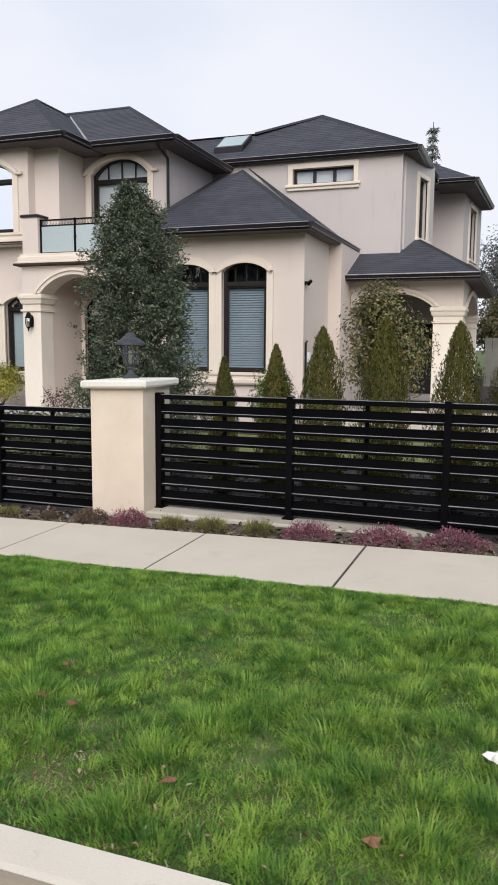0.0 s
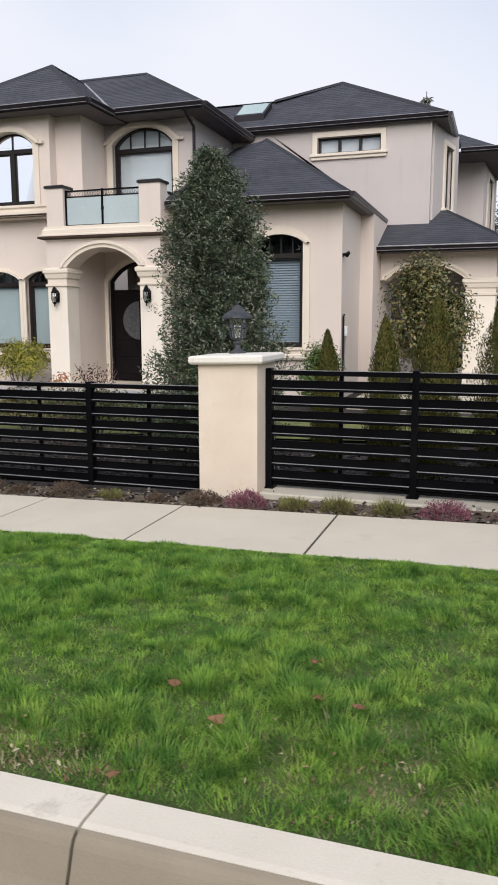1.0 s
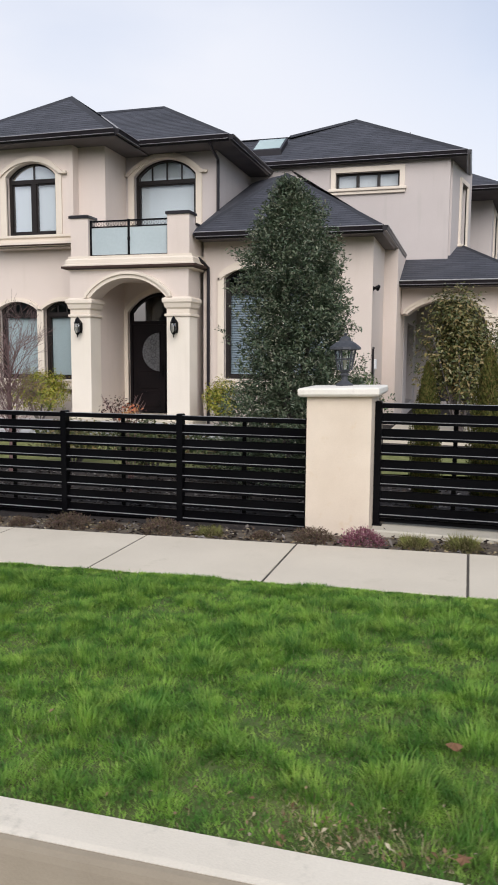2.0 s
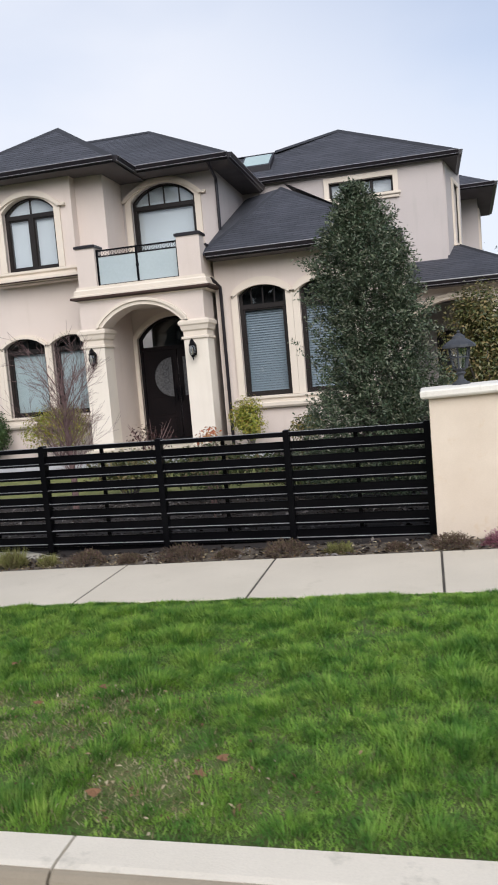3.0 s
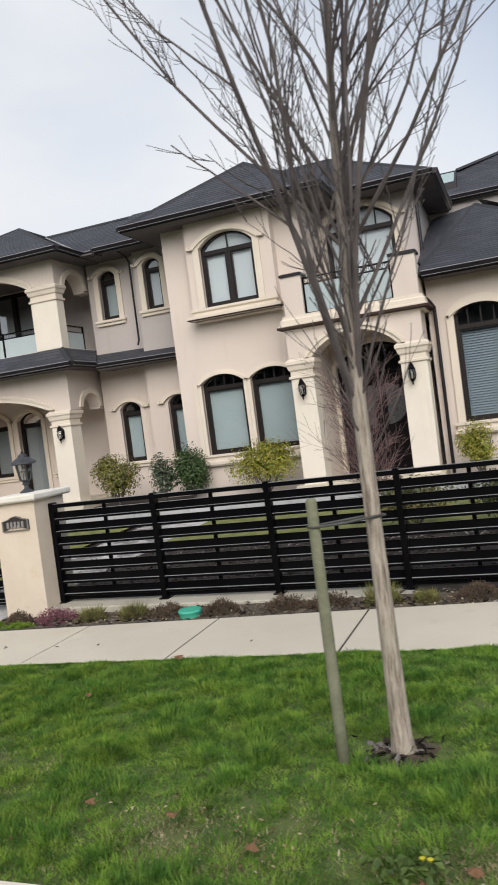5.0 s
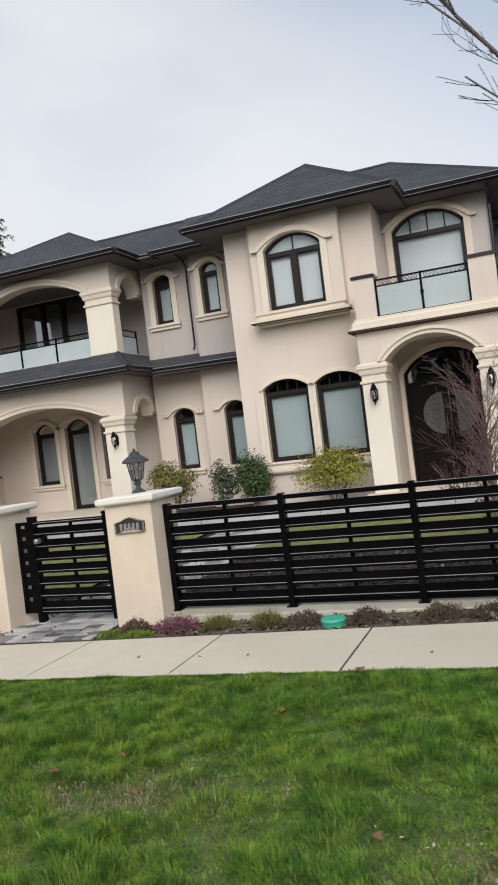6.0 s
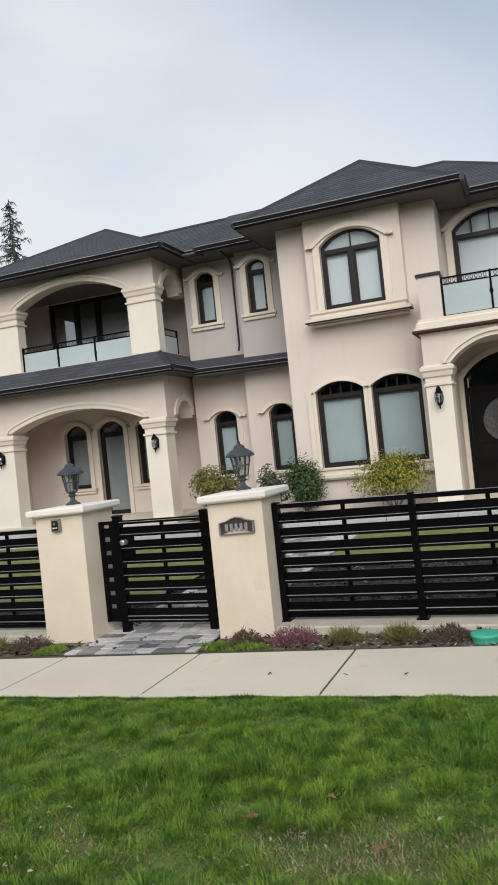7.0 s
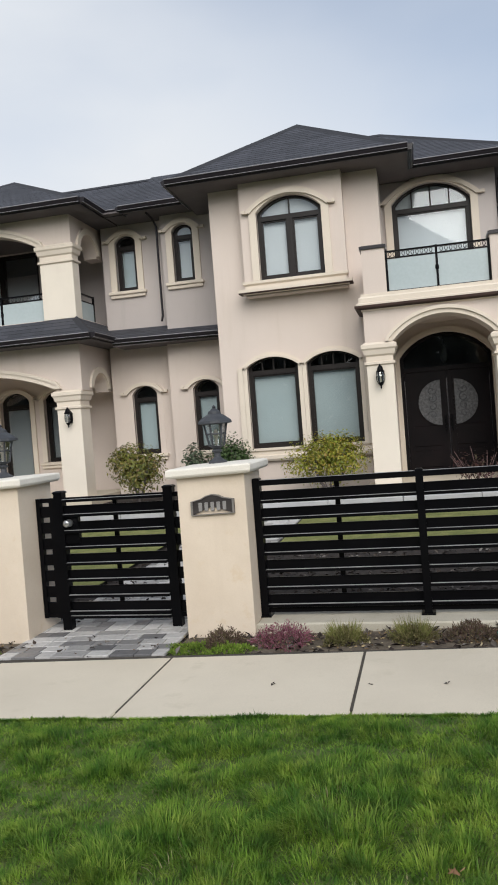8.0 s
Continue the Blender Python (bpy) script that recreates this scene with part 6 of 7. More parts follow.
# planting strip: heathers
def heather(x, y, r, h, mat, label, count=2600):
    """A low dome of fine sprigs with an uneven outline."""
    hx, hy, hz = street(x, y, -0.05)
    cl = thing("heather", label, "heather", "small clumps along the fence footing")
    a, q = RNG.uniform(0, 2 * math.pi, count), RNG.uniform(0, 1, count) ** 0.6
    t = q * math.pi / 2
    bulge = (1 + 0.16 * np.sin(3 * a + 9 * x) + 0.10 * np.sin(7 * a + 4 * x + 3 * q)) * RNG.uniform(0.55, 1.0, count) ** 0.35 * (1 + RNG.normal(size=count) * 0.06)
    out = np.stack([np.sin(t) * np.cos(a), np.sin(t) * np.sin(a), np.cos(t)], 1)
    p = np.array([hx, hy, hz]) + out * np.array([r, 0.8 * r, 0.66 * h]) * bulge[:, None]
    leaf_object("foliage", p, out + RNG.normal(size=(count, 3)) * 0.5, 0.022, 0.007, mat, cl, droop=0.0, lean=out * 0.7 + np.array([0, 0, 0.35]))
    if mat is GREENHEATH:
        k = 260
        b, v = RNG.uniform(0, 2 * math.pi, k), np.sqrt(RNG.uniform(0, 1, k))
        foot = np.stack([hx + 0.5 * r * v * np.cos(b), hy + 0.4 * r * v * np.sin(b), hz + 0.02 + 0 * b], 1)
        leaf_object("grass_tuft", foot, np.stack([-np.sin(b), np.cos(b), 0.2 + 0 * b], 1), 0.85 * h, 0.006, TUFT, cl, droop=0.0, lean=np.stack([0.5 * v * np.cos(b), 0.5 * v * np.sin(b), 0.9 + 0 * b], 1) * 3)
    stems((hx, hy, hz - 0.02), [(hx + 0.2 * r, hy, hz + 0.5 * h)], 0.006, TWIG, cl)
    return cl


PINK, DRY, GRN = (HEATHER, "pink flowering heather clump"), (DRYHEATH, "brownish purple heather clump"), (GREENHEATH, "yellow green heather clump")
for x, d, r, hgt, kind in ((-3.12, 5.78, 0.17, 0.20, PINK), (-3.52, 5.78, 0.16, 0.17, DRY), (-2.72, 5.78, 0.14, 0.12, GRN), (-2.35, 5.78, 0.14, 0.14, GRN), (-1.95, 5.78, 0.14, 0.14, GRN),
                          (-1.52, 5.78, 0.19, 0.19, (HEATHER, "purple flowering heather clump")), (-0.92, 5.78, 0.22, 0.20, PINK), (-0.42, 5.78, 0.25, 0.22, PINK), (0.1, 5.8, 0.2, 0.2, PINK),
                          (-3.95, 5.78, 0.10, 0.10, DRY), (-4.4, 5.78, 0.12, 0.10, GRN), (-4.85, 5.78, 0.18, 0.19, DRY), (-5.35, 5.8, 0.12, 0.11, DRY), (-5.75, 5.78, 0.2, 0.2, DRY), (-6.25, 5.78, 0.12, 0.12, DRY),
                          (-6.65, 5.78, 0.18, 0.19, DRY), (-7.05, 5.78, 0.10, 0.12, GRN), (-7.4, 5.78, 0.15, 0.20, GRN), (-7.85, 5.78, 0.18, 0.17, DRY), (-8.25, 5.78, 0.17, 0.19, (DRYHEATH, "dark purple heather clump")),
                          (-8.85, 5.78, 0.17, 0.18, DRY), (-9.38, 5.78, 0.17, 0.18, DRY), (-9.75, 5.78, 0.15, 0.17, GRN), (-10.2, 5.78, 0.15, 0.16, GRN), (-10.62, 5.78, 0.2, 0.21, PINK), (-11.05, 5.75, 0.15, 0.2, DRY),
                          (-13.3, 5.78, 0.22, 0.2, DRY), (-13.75, 5.78, 0.2, 0.18, GRN), (-14.3, 5.78, 0.2, 0.2, DRY)):
    heather(x, d, r, hgt, kind[0], kind[1])
COVER = leafy("bright_ground_cover", (0.10, 0.18, 0.02), (0.17, 0.27, 0.04), (0.24, 0.31, 0.06), rough=0.7, gloss=0.2)
for x, d, r in ((-11.25, 5.68, 0.20), (-10.98, 5.64, 0.17), (-12.98, 5.70, 0.16)):
    heather(x, d, r, 0.09, COVER, "low bright green ground cover by the gate pillar")
lid = thing("valve_box", "small turquoise plastic valve box beside the pavement", "valve box")
gx, gy, gz = street(-9.12, 5.70, -0.085)
part("body", Shape().lathe([(0.085, gz), (0.10, gz + 0.10), (0.10, gz + 0.115)], gx, gy, 20), GREENLID, lid)
part("rim", Shape().lathe([(0.104, gz + 0.10), (0.108, gz + 0.115), (0.10, gz + 0.13), (0.03, gz + 0.135)], gx, gy, 20), GREENLID, lid)

pipe = thing("pipe_end", "white plastic pipe end lying beside the dark heather", "pipe")
part("pipe", Shape(street).tube([(-7.93, 5.90, -0.035), (-7.90, 5.83, 0.0), (-7.86, 5.76, -0.01), (-7.83, 5.69, -0.04), (-7.82, 5.62, -0.06)], 0.018, 8), PLASTIC_SHEEN, pipe, smooth=True)

# mulch chips in the beds
K = 9000
mx, my = RNG.uniform(-16, 2, K), RNG.uniform(6.45, 9.1, K)
chips = np.stack([mx, my - DRIFT * (mx + 6), [garden_z(a, b) - 0.02 for a, b in zip(mx, my)]], 1)
K2 = 3500
sx, sy2 = RNG.uniform(-15, 2, K2), RNG.uniform(5.56, 6.12, K2)
strip = np.stack([sx, sy2 - DRIFT * (sx + 6), along(sx) - 0.022], 1)
ca, cq = RNG.uniform(0, 2 * math.pi, 500), RNG.uniform(0.2, 1.15, 500)
K2 += 500
strip = np.concatenate([strip, np.stack([TX + 0.26 * cq * np.cos(ca), TY + 0.22 * cq * np.sin(ca), TZ + 0.024 - 0.045 * np.minimum(cq, 1)], 1)])
MULCH = leafy("mulch_chip", (0.02, 0.016, 0.015), (0.042, 0.033, 0.03), (0.07, 0.056, 0.05), (0.26, 0.24, 0.23), rough=0.9, gloss=0.1, trans=0)
ch = leaf_object("mulch", np.concatenate([chips, strip]), np.concatenate([np.tile([0, 0, 1.0], (K + K2, 1))]) + RNG.normal(size=(K + K2, 3)) * 0.3, 0.07, 0.03, MULCH)
tagged(ch, "dark wood mulch and dry leaves on the beds", "mulch", kind="stuff")

# ---- verge grass ----
DRY_SPOTS = [(-5.35, 2.75, 0.65, 0.30, 0.8), (-4.7, 2.3, 0.5, 0.2, 0.65), (-7.5, 2.35, 0.6, 0.18, 0.75), (-9.5, 2.75, 0.75, 0.24, 0.75), (-6.3, 2.25, 0.5, 0.18, 0.75), (-2.7, 2.1, 0.4, 0.13, 0.7), (-1.3, 2.25, 0.6, 0.2, 0.45), (-10.8, 2.6, 0.5, 0.2, 0.5)]


def dryness(x, y):
    """How bare the verge is, by worn patches with ragged edges."""
    rag = np.array([0.35 * noise.noise((a * 3.1, b * 3.1, 4.5)) + 0.25 * noise.noise((a * 8.0, b * 8.0, 9.5)) for a, b in zip(x, y)])
    d = np.zeros(len(x))
    for sx, sy, rx, ry, k in DRY_SPOTS:
        d = np.maximum(d, k * np.exp(-(((x - sx) / rx) ** 2 + ((y - sy) / ry) ** 2)))
    return np.clip(d + d * rag * 2 + 0.12 * rag, 0, 0.9)


def grass(tufts, each, x0, x1, y0, y1, h0, h1, mat, label, dry=False):
    """Tufts of blades that lean outwards; thin where the soil is worn."""
    cx, cy = RNG.uniform(x0, x1, tufts), RNG.uniform(y0, y1, tufts)
    lush = np.array([noise.noise((a * 1.9, b * 1.9, 0.5)) + 0.5 * noise.noise((a * 5.5, b * 5.5, 2.5)) for a, b in zip(cx, cy)])
    bare = dryness(cx, cy)
    pick = RNG.uniform(0, 1, tufts)
    keep = pick < bare if dry else pick > 0.85 * bare
    if not dry:
        gap = np.array([noise.noise((a * 5.5, b * 7.0, 7.5)) + 0.5 * noise.noise((a * 12.0, b * 14.0, 3.5)) for a, b in zip(cx, cy)])
        keep &= (gap > RNG.uniform(-0.80, -0.05, tufts)) | (cy > 4.3)
        lush = 0.6 * lush + 1.35 * gap
    keep &= ((cx - TX) ** 2 / 0.20 ** 2 + (cy - TY - DRIFT * (TX + 6)) ** 2 / 0.17 ** 2) > RNG.uniform(0.5, 1.2, tufts)
    cx, cy, lush = cx[keep], cy[keep], lush[keep] - 0.6 * bare[keep]
    m = len(cx)
    n = m * each
    size = np.repeat(np.clip(1 + 0.95 * lush, 0.25, 2.1) * RNG.uniform(0.8, 1.2, m), each)
    a, q = RNG.uniform(0, 2 * math.pi, n), np.sqrt(RNG.uniform(0, 1, n))
    spread = (0.040 + 0.028 * size) * q
    x, y = np.repeat(cx, each) + spread * np.cos(a), np.repeat(cy, each) + spread * np.sin(a)
    y = np.clip(y, 1.98, 4.518 - nearer(x))
    edge = np.clip((y - 1.955) / 0.12, 0.35, 1) * np.clip((4.70 - nearer(x) - y) / 0.45, 0.5, 1)
    hgt = RNG.uniform(h0, h1, n) * size * (1.15 - 0.5 * q) * edge
    comb = np.array([9.0 * noise.noise((a * 2.6, b * 2.6, 5.5)) for a, b in zip(cx, cy)])
    drift = np.repeat(comb + RNG.normal(size=m) * 0.5, each)
    lean = (0.25 + 0.95 * q) * hgt * RNG.uniform(0.5, 1.4, n)
    dx, dy = (0.95 * np.cos(a) + 0.4 * np.cos(drift)) * lean, (0.95 * np.sin(a) + 0.4 * np.sin(drift)) * lean * edge
    dy = np.minimum(dy, 4.555 - nearer(x) - y)
    w = RNG.uniform(0.0012, 0.0025, n)
    px, py = -np.sin(a) * w, np.cos(a) * w
    z = along(x) - 0.045 + swell(x, y)
    yy = y - DRIFT * (x + 6)
    v = np.stack([np.stack([x - px, yy - py, z], 1), np.stack([x + px, yy + py, z], 1),
                  np.stack([x + 0.45 * dx + px * 0.8, yy + 0.45 * dy + py * 0.8, z + hgt * 0.7], 1), np.stack([x + 0.45 * dx - px * 0.8, yy + 0.45 * dy - py * 0.8, z + hgt * 0.7], 1),
                  np.stack([x + dx, yy + dy, z + hgt], 1)], 1).reshape(-1, 3)
    i = np.arange(n)[:, None] * 5
    f = np.concatenate([i + [0, 1, 2], i + [0, 2, 3], i + [3, 2, 4]], 1).reshape(-1, 3)
    me = bpy.data.meshes.new("grass")
    me.vertices.add(len(v))
    me.vertices.foreach_set("co", v.ravel())
    me.loops.add(f.size)
    me.loops.foreach_set("vertex_index", f.ravel().astype(np.int32))
    me.polygons.add(len(f))
    me.polygons.foreach_set("loop_start", np.arange(0, f.size, 3, dtype=np.int32))
    me.update(calc_edges=True)
    return tagged(part("grass", me, mat), label, "grass", kind="stuff")


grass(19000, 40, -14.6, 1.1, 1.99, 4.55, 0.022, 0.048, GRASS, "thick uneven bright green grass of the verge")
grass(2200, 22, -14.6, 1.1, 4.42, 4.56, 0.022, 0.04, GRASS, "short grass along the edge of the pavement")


def undergrowth(count, x0, x1, mat, label, dry):
    """Short single blades that mat the soil, green or, in the worn patches, straw."""
    x, y = RNG.uniform(x0, x1, count), RNG.uniform(1.985, 4.56, count)
    worn = dryness(x, y) > RNG.uniform(0.05, 0.75, count)
    keep = worn if dry else ~worn
    x, y = x[keep], np.minimum(y[keep], 4.515 - nearer(x[keep]))
    n = len(x)
    a, ln = RNG.uniform(0, 2 * math.pi, n), RNG.uniform(0.010, 0.026, n)
    z = along(x) - 0.041 + 1.05 * swell(x, y)
    yy = y - DRIFT * (x + 6)
    c, s = 0.003 * np.cos(a), 0.003 * np.sin(a)
    tip = np.stack([x + np.cos(a) * ln, np.minimum(yy + np.sin(a) * ln, 4.525 - nearer(x) - DRIFT * (x + 6)), z + ln * 0.8], 1)
    v = np.stack([np.stack([x - s, yy + c, z], 1), np.stack([x + s, yy - c, z], 1), tip], 1).reshape(-1, 3)
    me = bpy.data.meshes.new("grass")
    me.vertices.add(3 * n)
    me.vertices.foreach_set("co", v.ravel())
    me.loops.add(3 * n)
    me.loops.foreach_set("vertex_index", np.arange(3 * n, dtype=np.int32))
    me.polygons.add(n)
    me.polygons.foreach_set("loop_start", np.arange(0, 3 * n, 3, dtype=np.int32))
    me.update(calc_edges=True)
    return tagged(part("grass", me, mat), label, "grass", kind="stuff")


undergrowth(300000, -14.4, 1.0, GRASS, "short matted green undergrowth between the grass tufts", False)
undergrowth(170000, -14.4, 1.0, STRAW, "short straw-coloured thatch in the worn patches", True)
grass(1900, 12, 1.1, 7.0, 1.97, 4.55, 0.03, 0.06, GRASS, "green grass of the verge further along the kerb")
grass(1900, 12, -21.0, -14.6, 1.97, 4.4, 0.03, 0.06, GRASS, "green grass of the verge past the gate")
grass(11000, 14, -14.6, 1.1, 1.97, 4.0, 0.018, 0.04, STRAW, "thin straw-coloured dry grass in the worn patches", True)


LITTER = 800
which = RNG.integers(0, len(DRY_SPOTS), LITTER)
spot = np.array(DRY_SPOTS)[which]
bx, by = spot[:, 0] + RNG.normal(size=LITTER) * spot[:, 2] * 0.6, np.clip(spot[:, 1] + RNG.normal(size=LITTER) * spot[:, 3] * 0.7, 1.98, 4.3)
bits = np.stack([bx, by - DRIFT * (bx + 6), along(bx) - 0.028 + swell(bx, by) + RNG.uniform(0, 0.02, LITTER)], 1)
LITTERMAT = leafy("leaf_litter", (0.09, 0.055, 0.03), (0.19, 0.125, 0.07), (0.30, 0.235, 0.14), (0.44, 0.39, 0.28), rough=0.8, gloss=0.1, trans=0)
lit = leaf_object("leaf_litter", bits, np.tile([0, 0, 1.0], (LITTER, 1)) + RNG.normal(size=(LITTER, 3)) * 0.5, 0.024, 0.011, LITTERMAT)
tagged(lit, "dry brown and straw-coloured leaf litter in worn grass", "leaf litter", kind="stuff")


STRIP_BITS = 2600
bx, by = RNG.uniform(-14.5, 1.5, STRIP_BITS), RNG.uniform(5.60, 6.02, STRIP_BITS)
bits = np.stack([bx, by - DRIFT * (bx + 6), along(bx) - 0.022 + RNG.uniform(0, 0.014, STRIP_BITS)], 1)
lit = leaf_object("leaf_litter", bits, np.tile([0, 0, 1.0], (STRIP_BITS, 1)) + RNG.normal(size=(STRIP_BITS, 3)) * 0.5, 0.032, 0.014, LITTERMAT)
tagged(lit, "dry brown leaf litter and bark between the heathers", "leaf litter", kind="stuff")


def fallen_leaf(x, y, size, turn, label="curled reddish brown fallen leaf on the grass"):
    lx, ly, lz = street(x, y, 0.004 + float(swell(x, y)))
    pts = [(0.0, -0.5), (0.18, -0.28), (0.45, -0.3), (0.32, -0.02), (0.5, 0.22), (0.22, 0.2), (0.0, 0.55), (-0.22, 0.2), (-0.5, 0.22), (-0.32, -0.02), (-0.45, -0.3), (-0.18, -0.28)]
    c, s = math.cos(turn), math.sin(turn)
    sh = Shape()
    v = [(lx, ly, lz + 0.012)] + [(lx + size * (c * a - s * b), ly + size * (s * a + c * b), lz + size * (0.35 * a * a + 0.15 * b + 0.13 * math.sin(5 * a + 7 * b + turn))) for a, b in pts]
    n = len(pts)
    sh.add(v, [(0, 1 + i, 1 + (i + 1) % n) for i in range(n)])
    sh.tube([(lx + size * (s * 0.5), ly - size * c * 0.5, lz), (lx + size * s * 0.9, ly - size * c * 0.9, lz + 0.01)], 0.0015, 3)
    return tagged(part("fallen_leaf", sh, DEADLEAF), label, "leaf", "fallen leaves on the verge")


LEAVES = [(-2.36, 2.61, 0.07, 0.4), (-2.11, 2.42, 0.08, 1.2), (-1.78, 2.63, 0.06, 2.2), (-1.04, 2.30, 0.07, 4.0), (-0.35, 2.24, 0.07, 1.0), (-1.62, 2.62, 0.07, 3.0), (-1.86, 2.94, 0.06, 2.6), (-2.32, 2.03, 0.06, 5.0),
          (-4.91, 2.18, 0.07, 0.6), (-4.54, 2.31, 0.07, 2.0), (-4.48, 2.43, 0.06, 1.1), (-5.50, 2.84, 0.06, 3.3), (-5.24, 3.00, 0.05, 1.7), (-6.3, 2.3, 0.08, 2.4), (-6.45, 2.2, 0.07, 0.2), (-7.25, 2.23, 0.08, 1.9),
          (-7.65, 2.40, 0.07, 2.9), (-8.1, 2.47, 0.06, 1.5), (-6.6, 2.12, 0.06, 5.2), (-6.0, 2.4, 0.05, 0.7), (-9.9, 2.9, 0.08, 3.8), (-9.6, 3.1, 0.05, 2.0), (-8.6, 4.4, 0.08, 1.0), (-9.3, 2.7, 0.06, 4.4), (-8.9, 3.7, 0.05, 0.9), (-5.9, 3.3, 0.05, 2.6)]
for x, d, s, q in LEAVES:
    fallen_leaf(x, d, 0.85 * s, q)
pale = fallen_leaf(-0.03, 2.79, 0.09, 0.9, "pale cream fallen leaf on the grass")
pale.data.materials.clear()
pale.data.materials.append(CAPSTONE)
for x, yy in ((-10.53, 5.06), (-9.97, 5.0), (-9.565, 4.98), (-8.2, 4.9)):
    crumb = leaf_object("leaf_crumb", np.array([[x, yy, along(x) + 0.004]] * 3), np.array([[0.1, 0.1, 1.0], [0.3, -0.2, 0.9], [-0.2, 0.2, 0.8]]), 0.026, 0.016, MULCH)
    tagged(crumb, "tiny dark dry leaf crumb on the pavement", "leaf", "dry crumbs on the pavement")
weed = thing("dandelion", "small yellow flowering weed in the grass", "weed")
wx, wy, wz = street(-6.61, 2.17, float(swell(-6.61, 2.17)))
wq, wr = RNG.uniform(0, 2 * math.pi, 90), 0.13 * np.sqrt(RNG.uniform(0, 1, 90))
leaf_object("foliage", np.stack([wx - 0.05 + 1.3 * wr * np.cos(wq), wy + 0.7 * wr * np.sin(wq), wz + RNG.uniform(0.0, 0.035, 90)], 1), np.tile([0, 0, 1.0], (90, 1)) + RNG.normal(size=(90, 3)) * 0.4, 0.042, 0.026, BRIGHTLEAF, weed)
for dx, dy in ((0.0, 0.0), (0.026, -0.004)):
    part("stalk", Shape().tube([(wx + dx, wy + dy, wz - 0.02), (wx + dx, wy + dy, wz + 0.05)], 0.0015, 4), BRIGHTLEAF, weed)
    part("flower", Shape().lathe([(0.003, wz + 0.045), (0.008, wz + 0.053), (0.011, wz + 0.057), (0.004, wz + 0.060)], wx + dx, wy + dy, 10), PETAL, weed)


# ---- far things ----
def far_conifer(x, y, z1, r, label, n, needle):
    t = thing("far_conifer", label, "conifer")
    part("trunk", Shape().tube([(x, y, -0.5), (x, y, z1)], [0.3, 0.03], 6), TWIG, t)
    tier = RNG.integers(0, 26, n)
    h = (tier + 0.0) / 26
    a = RNG.integers(0, 7, n) * 0.9 + tier * 1.7 + RNG.normal(size=n) * 0.10
    q = RNG.uniform(0.05, 1, n)
    rr = r * (1 - h) ** 0.9 * q * (0.7 + 0.3 * np.sin(tier * 2.3))
    p = np.stack([x + rr * np.cos(a), y + rr * np.sin(a), 2.5 + h * (z1 - 2.5) - 0.12 * rr + RNG.normal(size=n) * 0.06], 1)
    nn = np.tile([0, 0, 1.0], (n, 1)) + RNG.normal(size=(n, 3)) * 0.4
    leaf_object("foliage", p, nn, 0.42, 0.10, needle, t, droop=0.35)


def far_tree(x, y, z1, r, label, count=7000, mat=FARLEAF):
    t = thing("far_tree", label, "tree")
    s = Shape()
    frng = np.random.default_rng(int(abs(x) * 10))
    part("trunk", Shape().tube([(x, y, -0.5), (x, y, z1 * 0.5)], [0.25, 0.12], 6), TWIG, t)
    branching((x, y, z1 * 0.35), (0, 0, 1), z1 * 0.35, 0.12, 3, s, 0.6, frng, kids=4, ratio=0.7)
    part("limbs", s, TWIG, t)
    p, n = clumps((x, y, z1 * 0.62), (r, r, z1 * 0.38), count, 2.0, 0.22)
    leaf_object("foliage", p, n, 0.20, 0.10, mat, t)


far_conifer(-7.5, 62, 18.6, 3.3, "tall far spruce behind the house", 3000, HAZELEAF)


def sparse_conifer(x, y, z1, label):
    """A thin spruce: single drooping limbs with upturned tips and wisps of needles."""
    rng = np.random.default_rng(77)
    t = thing("far_conifer", label, "conifer")
    part("trunk", Shape().tube([(x, y, -0.5), (x + 0.1, y, z1 * 0.6), (x, y, z1)], [0.32, 0.14, 0.02], 6), TWIG, t)
    s, p, nn = Shape(), [], []
    z, a = z1 - 0.15, 0.4
    while z > 3.0:
        reach = min(3.4, 0.16 + 0.40 * (z1 - z)) * rng.uniform(0.55, 1.2)
        c, d = math.cos(a), math.sin(a)
        line = [(x + reach * q * c, y + reach * q * d, z - reach * (0.55 * q - 0.42 * q ** 3)) for q in (0, 0.3, 0.55, 0.8, 1.0)]
        s.tube(line, [0.035, 0.03, 0.025, 0.018, 0.008], 4)
        for k in range(int(10 + 26 * reach)):
            q = rng.uniform(0.05, 1.0)
            p.append((x + reach * q * c + rng.normal() * 0.04, y + reach * q * d + rng.normal() * 0.04,
                      z - reach * (0.55 * q - 0.42 * q ** 3) + rng.normal() * 0.03 - 0.02))
            nn.append((c + rng.normal() * 0.5, d + rng.normal() * 0.5, rng.normal() * 0.5 + 0.3))
        z -= rng.uniform(0.07, 0.17)
        a += 2.4 + rng.normal() * 0.3
    part("limbs", s, TWIG, t)
    leaf_object("foliage", np.array(p), np.array(nn), 0.26, 0.05, DARKNEEDLE, t, droop=0.5)


sparse_conifer(-38.3, 40, 18.8, "sparse tall spruce beyond the porch wing")
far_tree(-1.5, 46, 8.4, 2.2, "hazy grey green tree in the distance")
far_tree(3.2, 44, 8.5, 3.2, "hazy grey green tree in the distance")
far_tree(-0.6, 36, 4.4, 1.8, "dull brown green hedge behind the side porch", mat=BROWNLEAF)
far_tree(2.6, 37, 4.6, 2.0, "dull brown green hedge behind the side porch", mat=BROWNLEAF)
bf = thing("boundary_fence", "grey board fence across the back of the plot", "fence")
for i in range(40):
    a = -1.6 + 0.3 * i
    part("board", Shape().box(a + 0.01, a + 0.29, 33, 33.04, -0.3, 1.9), FARFENCE, bf)

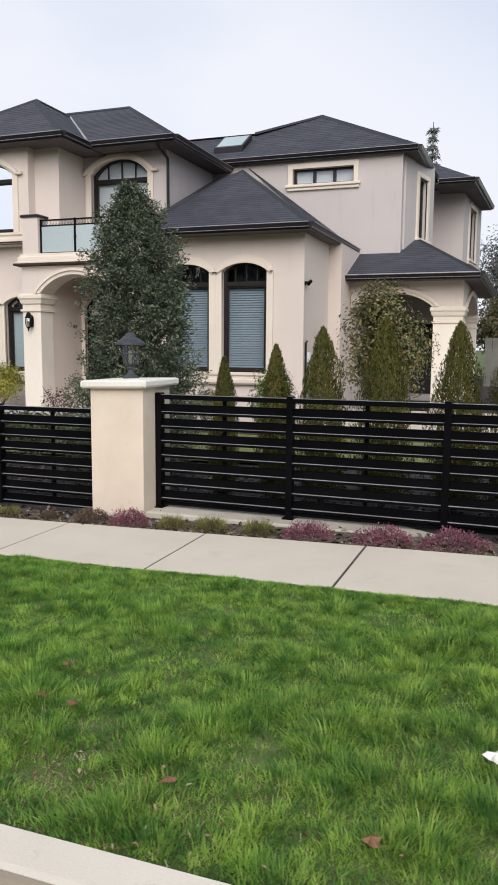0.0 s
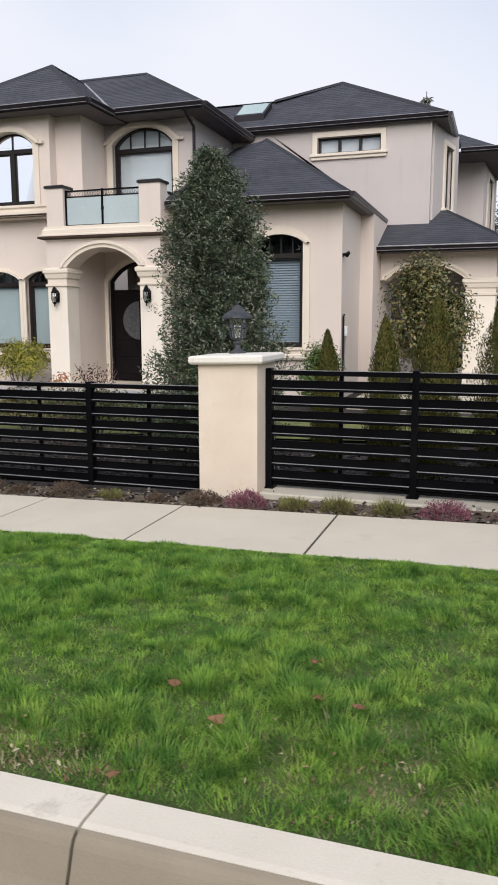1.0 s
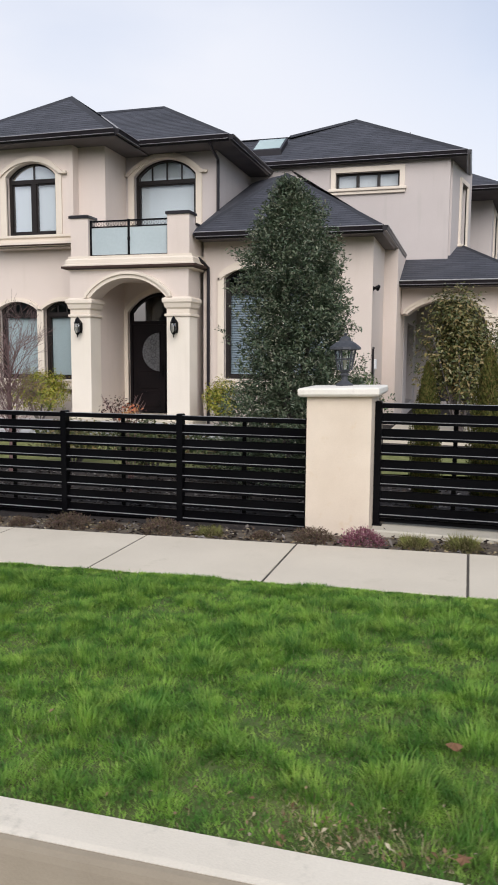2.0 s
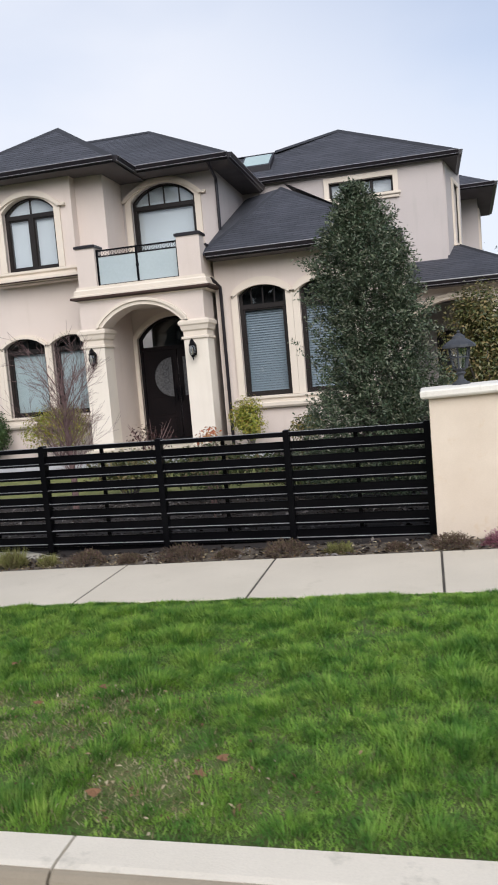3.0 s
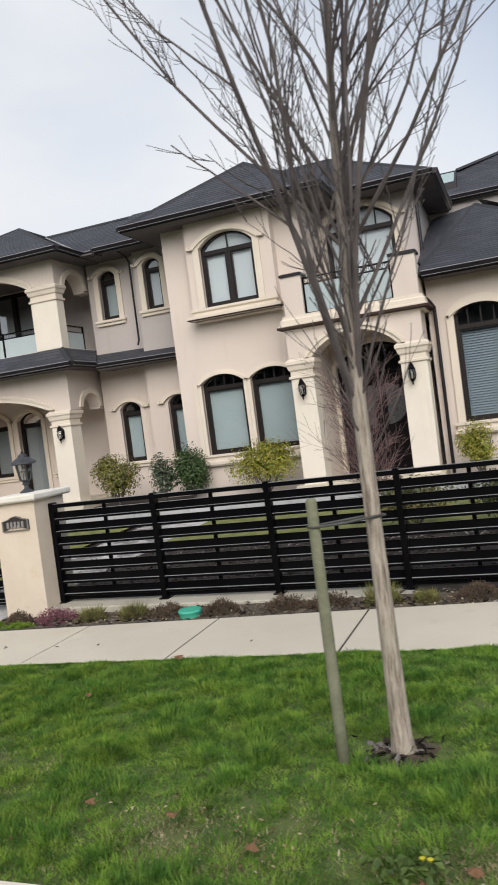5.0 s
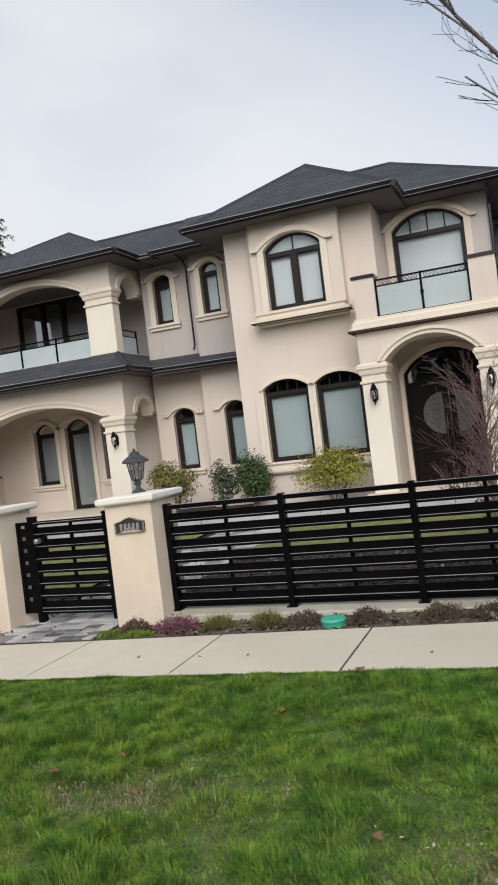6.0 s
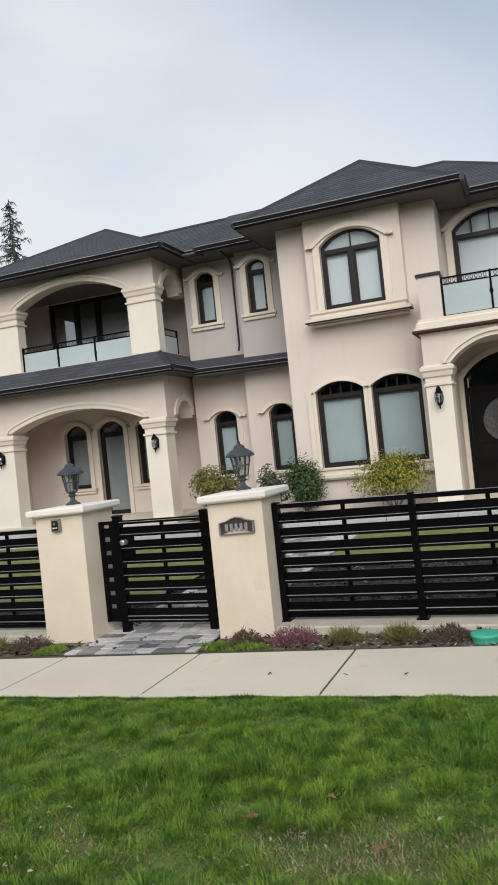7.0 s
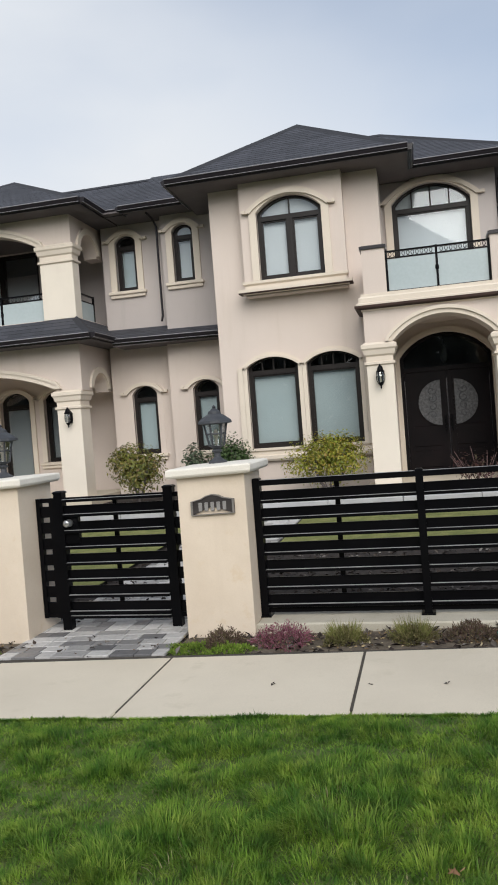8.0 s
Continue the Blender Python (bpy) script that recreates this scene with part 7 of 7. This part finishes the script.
# ---- garden gate path of pavers ----
def path_bend(x, y, z):
    k = min(1.0, max(0.0, (y - 5.9) / 0.8))
    return (x, y - DRIFT * (x + 6.0) * max(0.0, min(1.0, (11 - y) / 3)), z + along(x) * (1 - k) + (garden_z(x, y) - 0.008) * k)


paver_path = thing("paver_path", "grey mixed-tone concrete pavers from pavement to gate", "path", kind="structure")
part("bed", Shape(street).box(-12.74, -11.42, 5.535, 7.0, -0.3, -0.02), SOIL, paver_path)
pm = {}
prow, pd = 0, 5.54
while pd < 12.45:
    px = -12.74 - 0.1 * (prow % 3)
    while px < -11.44:
        w = (0.26, 0.19, 0.13)[int(RNG.integers(0, 3))]
        a, b = max(px, -12.74) + 0.003, min(px + w, -11.42) - 0.003
        if b - a > 0.03:
            part("paver", Shape(path_bend).rings([(0.0, -0.05), (0.0, -0.004), (0.005, 0.0)], a, b, pd + 0.003, pd + 0.127), PAVER, paver_path)
        px += w
    pd += 0.13
    prow += 1

# ---- unseen leafy backdrop across the street, added to darken window reflections ----
N = 26000
tx = RNG.uniform(-75, 55, N)
crown_top = 9.6 + 1.3 * np.sin(tx * 0.31) + 0.9 * np.sin(tx * 0.83 + 2.0) + 0.5 * np.sin(tx * 1.9)
tz = crown_top * RNG.uniform(0, 1, N) ** 0.8
tl = leaf_object("tree_line", np.stack([tx, -31 + RNG.normal(size=N) * 1.2, tz], 1), np.tile([0, 1.0, 0.2], (N, 1)) + RNG.normal(size=(N, 3)) * 0.5, 1.1, 0.6, DARKNEEDLE)
tagged(tl, "dark tree line across the street", "trees", kind="stuff")

# ---- thin plants that rise behind the fence ----
REDLEAF = leafy("dark_red_leaf", (0.03, 0.016, 0.016), (0.055, 0.024, 0.024), (0.09, 0.04, 0.036), (0.05, 0.045, 0.025), rough=0.6, gloss=0.2)
CORAL = leafy("coral_leaf", (0.42, 0.13, 0.07), (0.52, 0.20, 0.11), (0.40, 0.26, 0.10), rough=0.6, gloss=0.2)
red = thing("red_twig_shrub", "low shrub with dark red twigs and leaves before the porch", "shrub")
stems((-8.75, 13.2, -0.05), [(-8.75 + 0.45 * math.cos(k * 2.4), 13.2 + 0.3 * math.sin(k * 2.4), 0.48 + 0.04 * (k % 7)) for k in range(18)], 0.008, REDTWIG, red)
p, n = clumps((-8.75, 13.2, 0.38), (0.48, 0.35, 0.30), 260, 1.6, 0.3)
leaf_object("foliage", p, n, 0.07, 0.03, REDLEAF, red)
rose = thing("rose_bush", "thin rose bush with coral coloured young leaves at its tip", "shrub")
stems((-5.95, 7.5, -0.1), [(-5.95 + 0.10 * math.cos(k * 2.1), 7.45 + 0.08 * math.sin(k * 2.1), 0.78 + 0.05 * (k % 3)) for k in range(5)], 0.007, REDTWIG, rose)
p, n = clumps((-5.93, 7.43, 0.83), (0.15, 0.12, 0.08), 80, 1.2, 0.3)
leaf_object("young_leaves", p, n, 0.05, 0.025, CORAL, rose, droop=0.2)
p, n = clumps((-5.97, 7.5, 0.48), (0.30, 0.22, 0.32), 260, 1.4, 0.3)
leaf_object("foliage", p, n, 0.05, 0.026, BEDLEAF, rose)
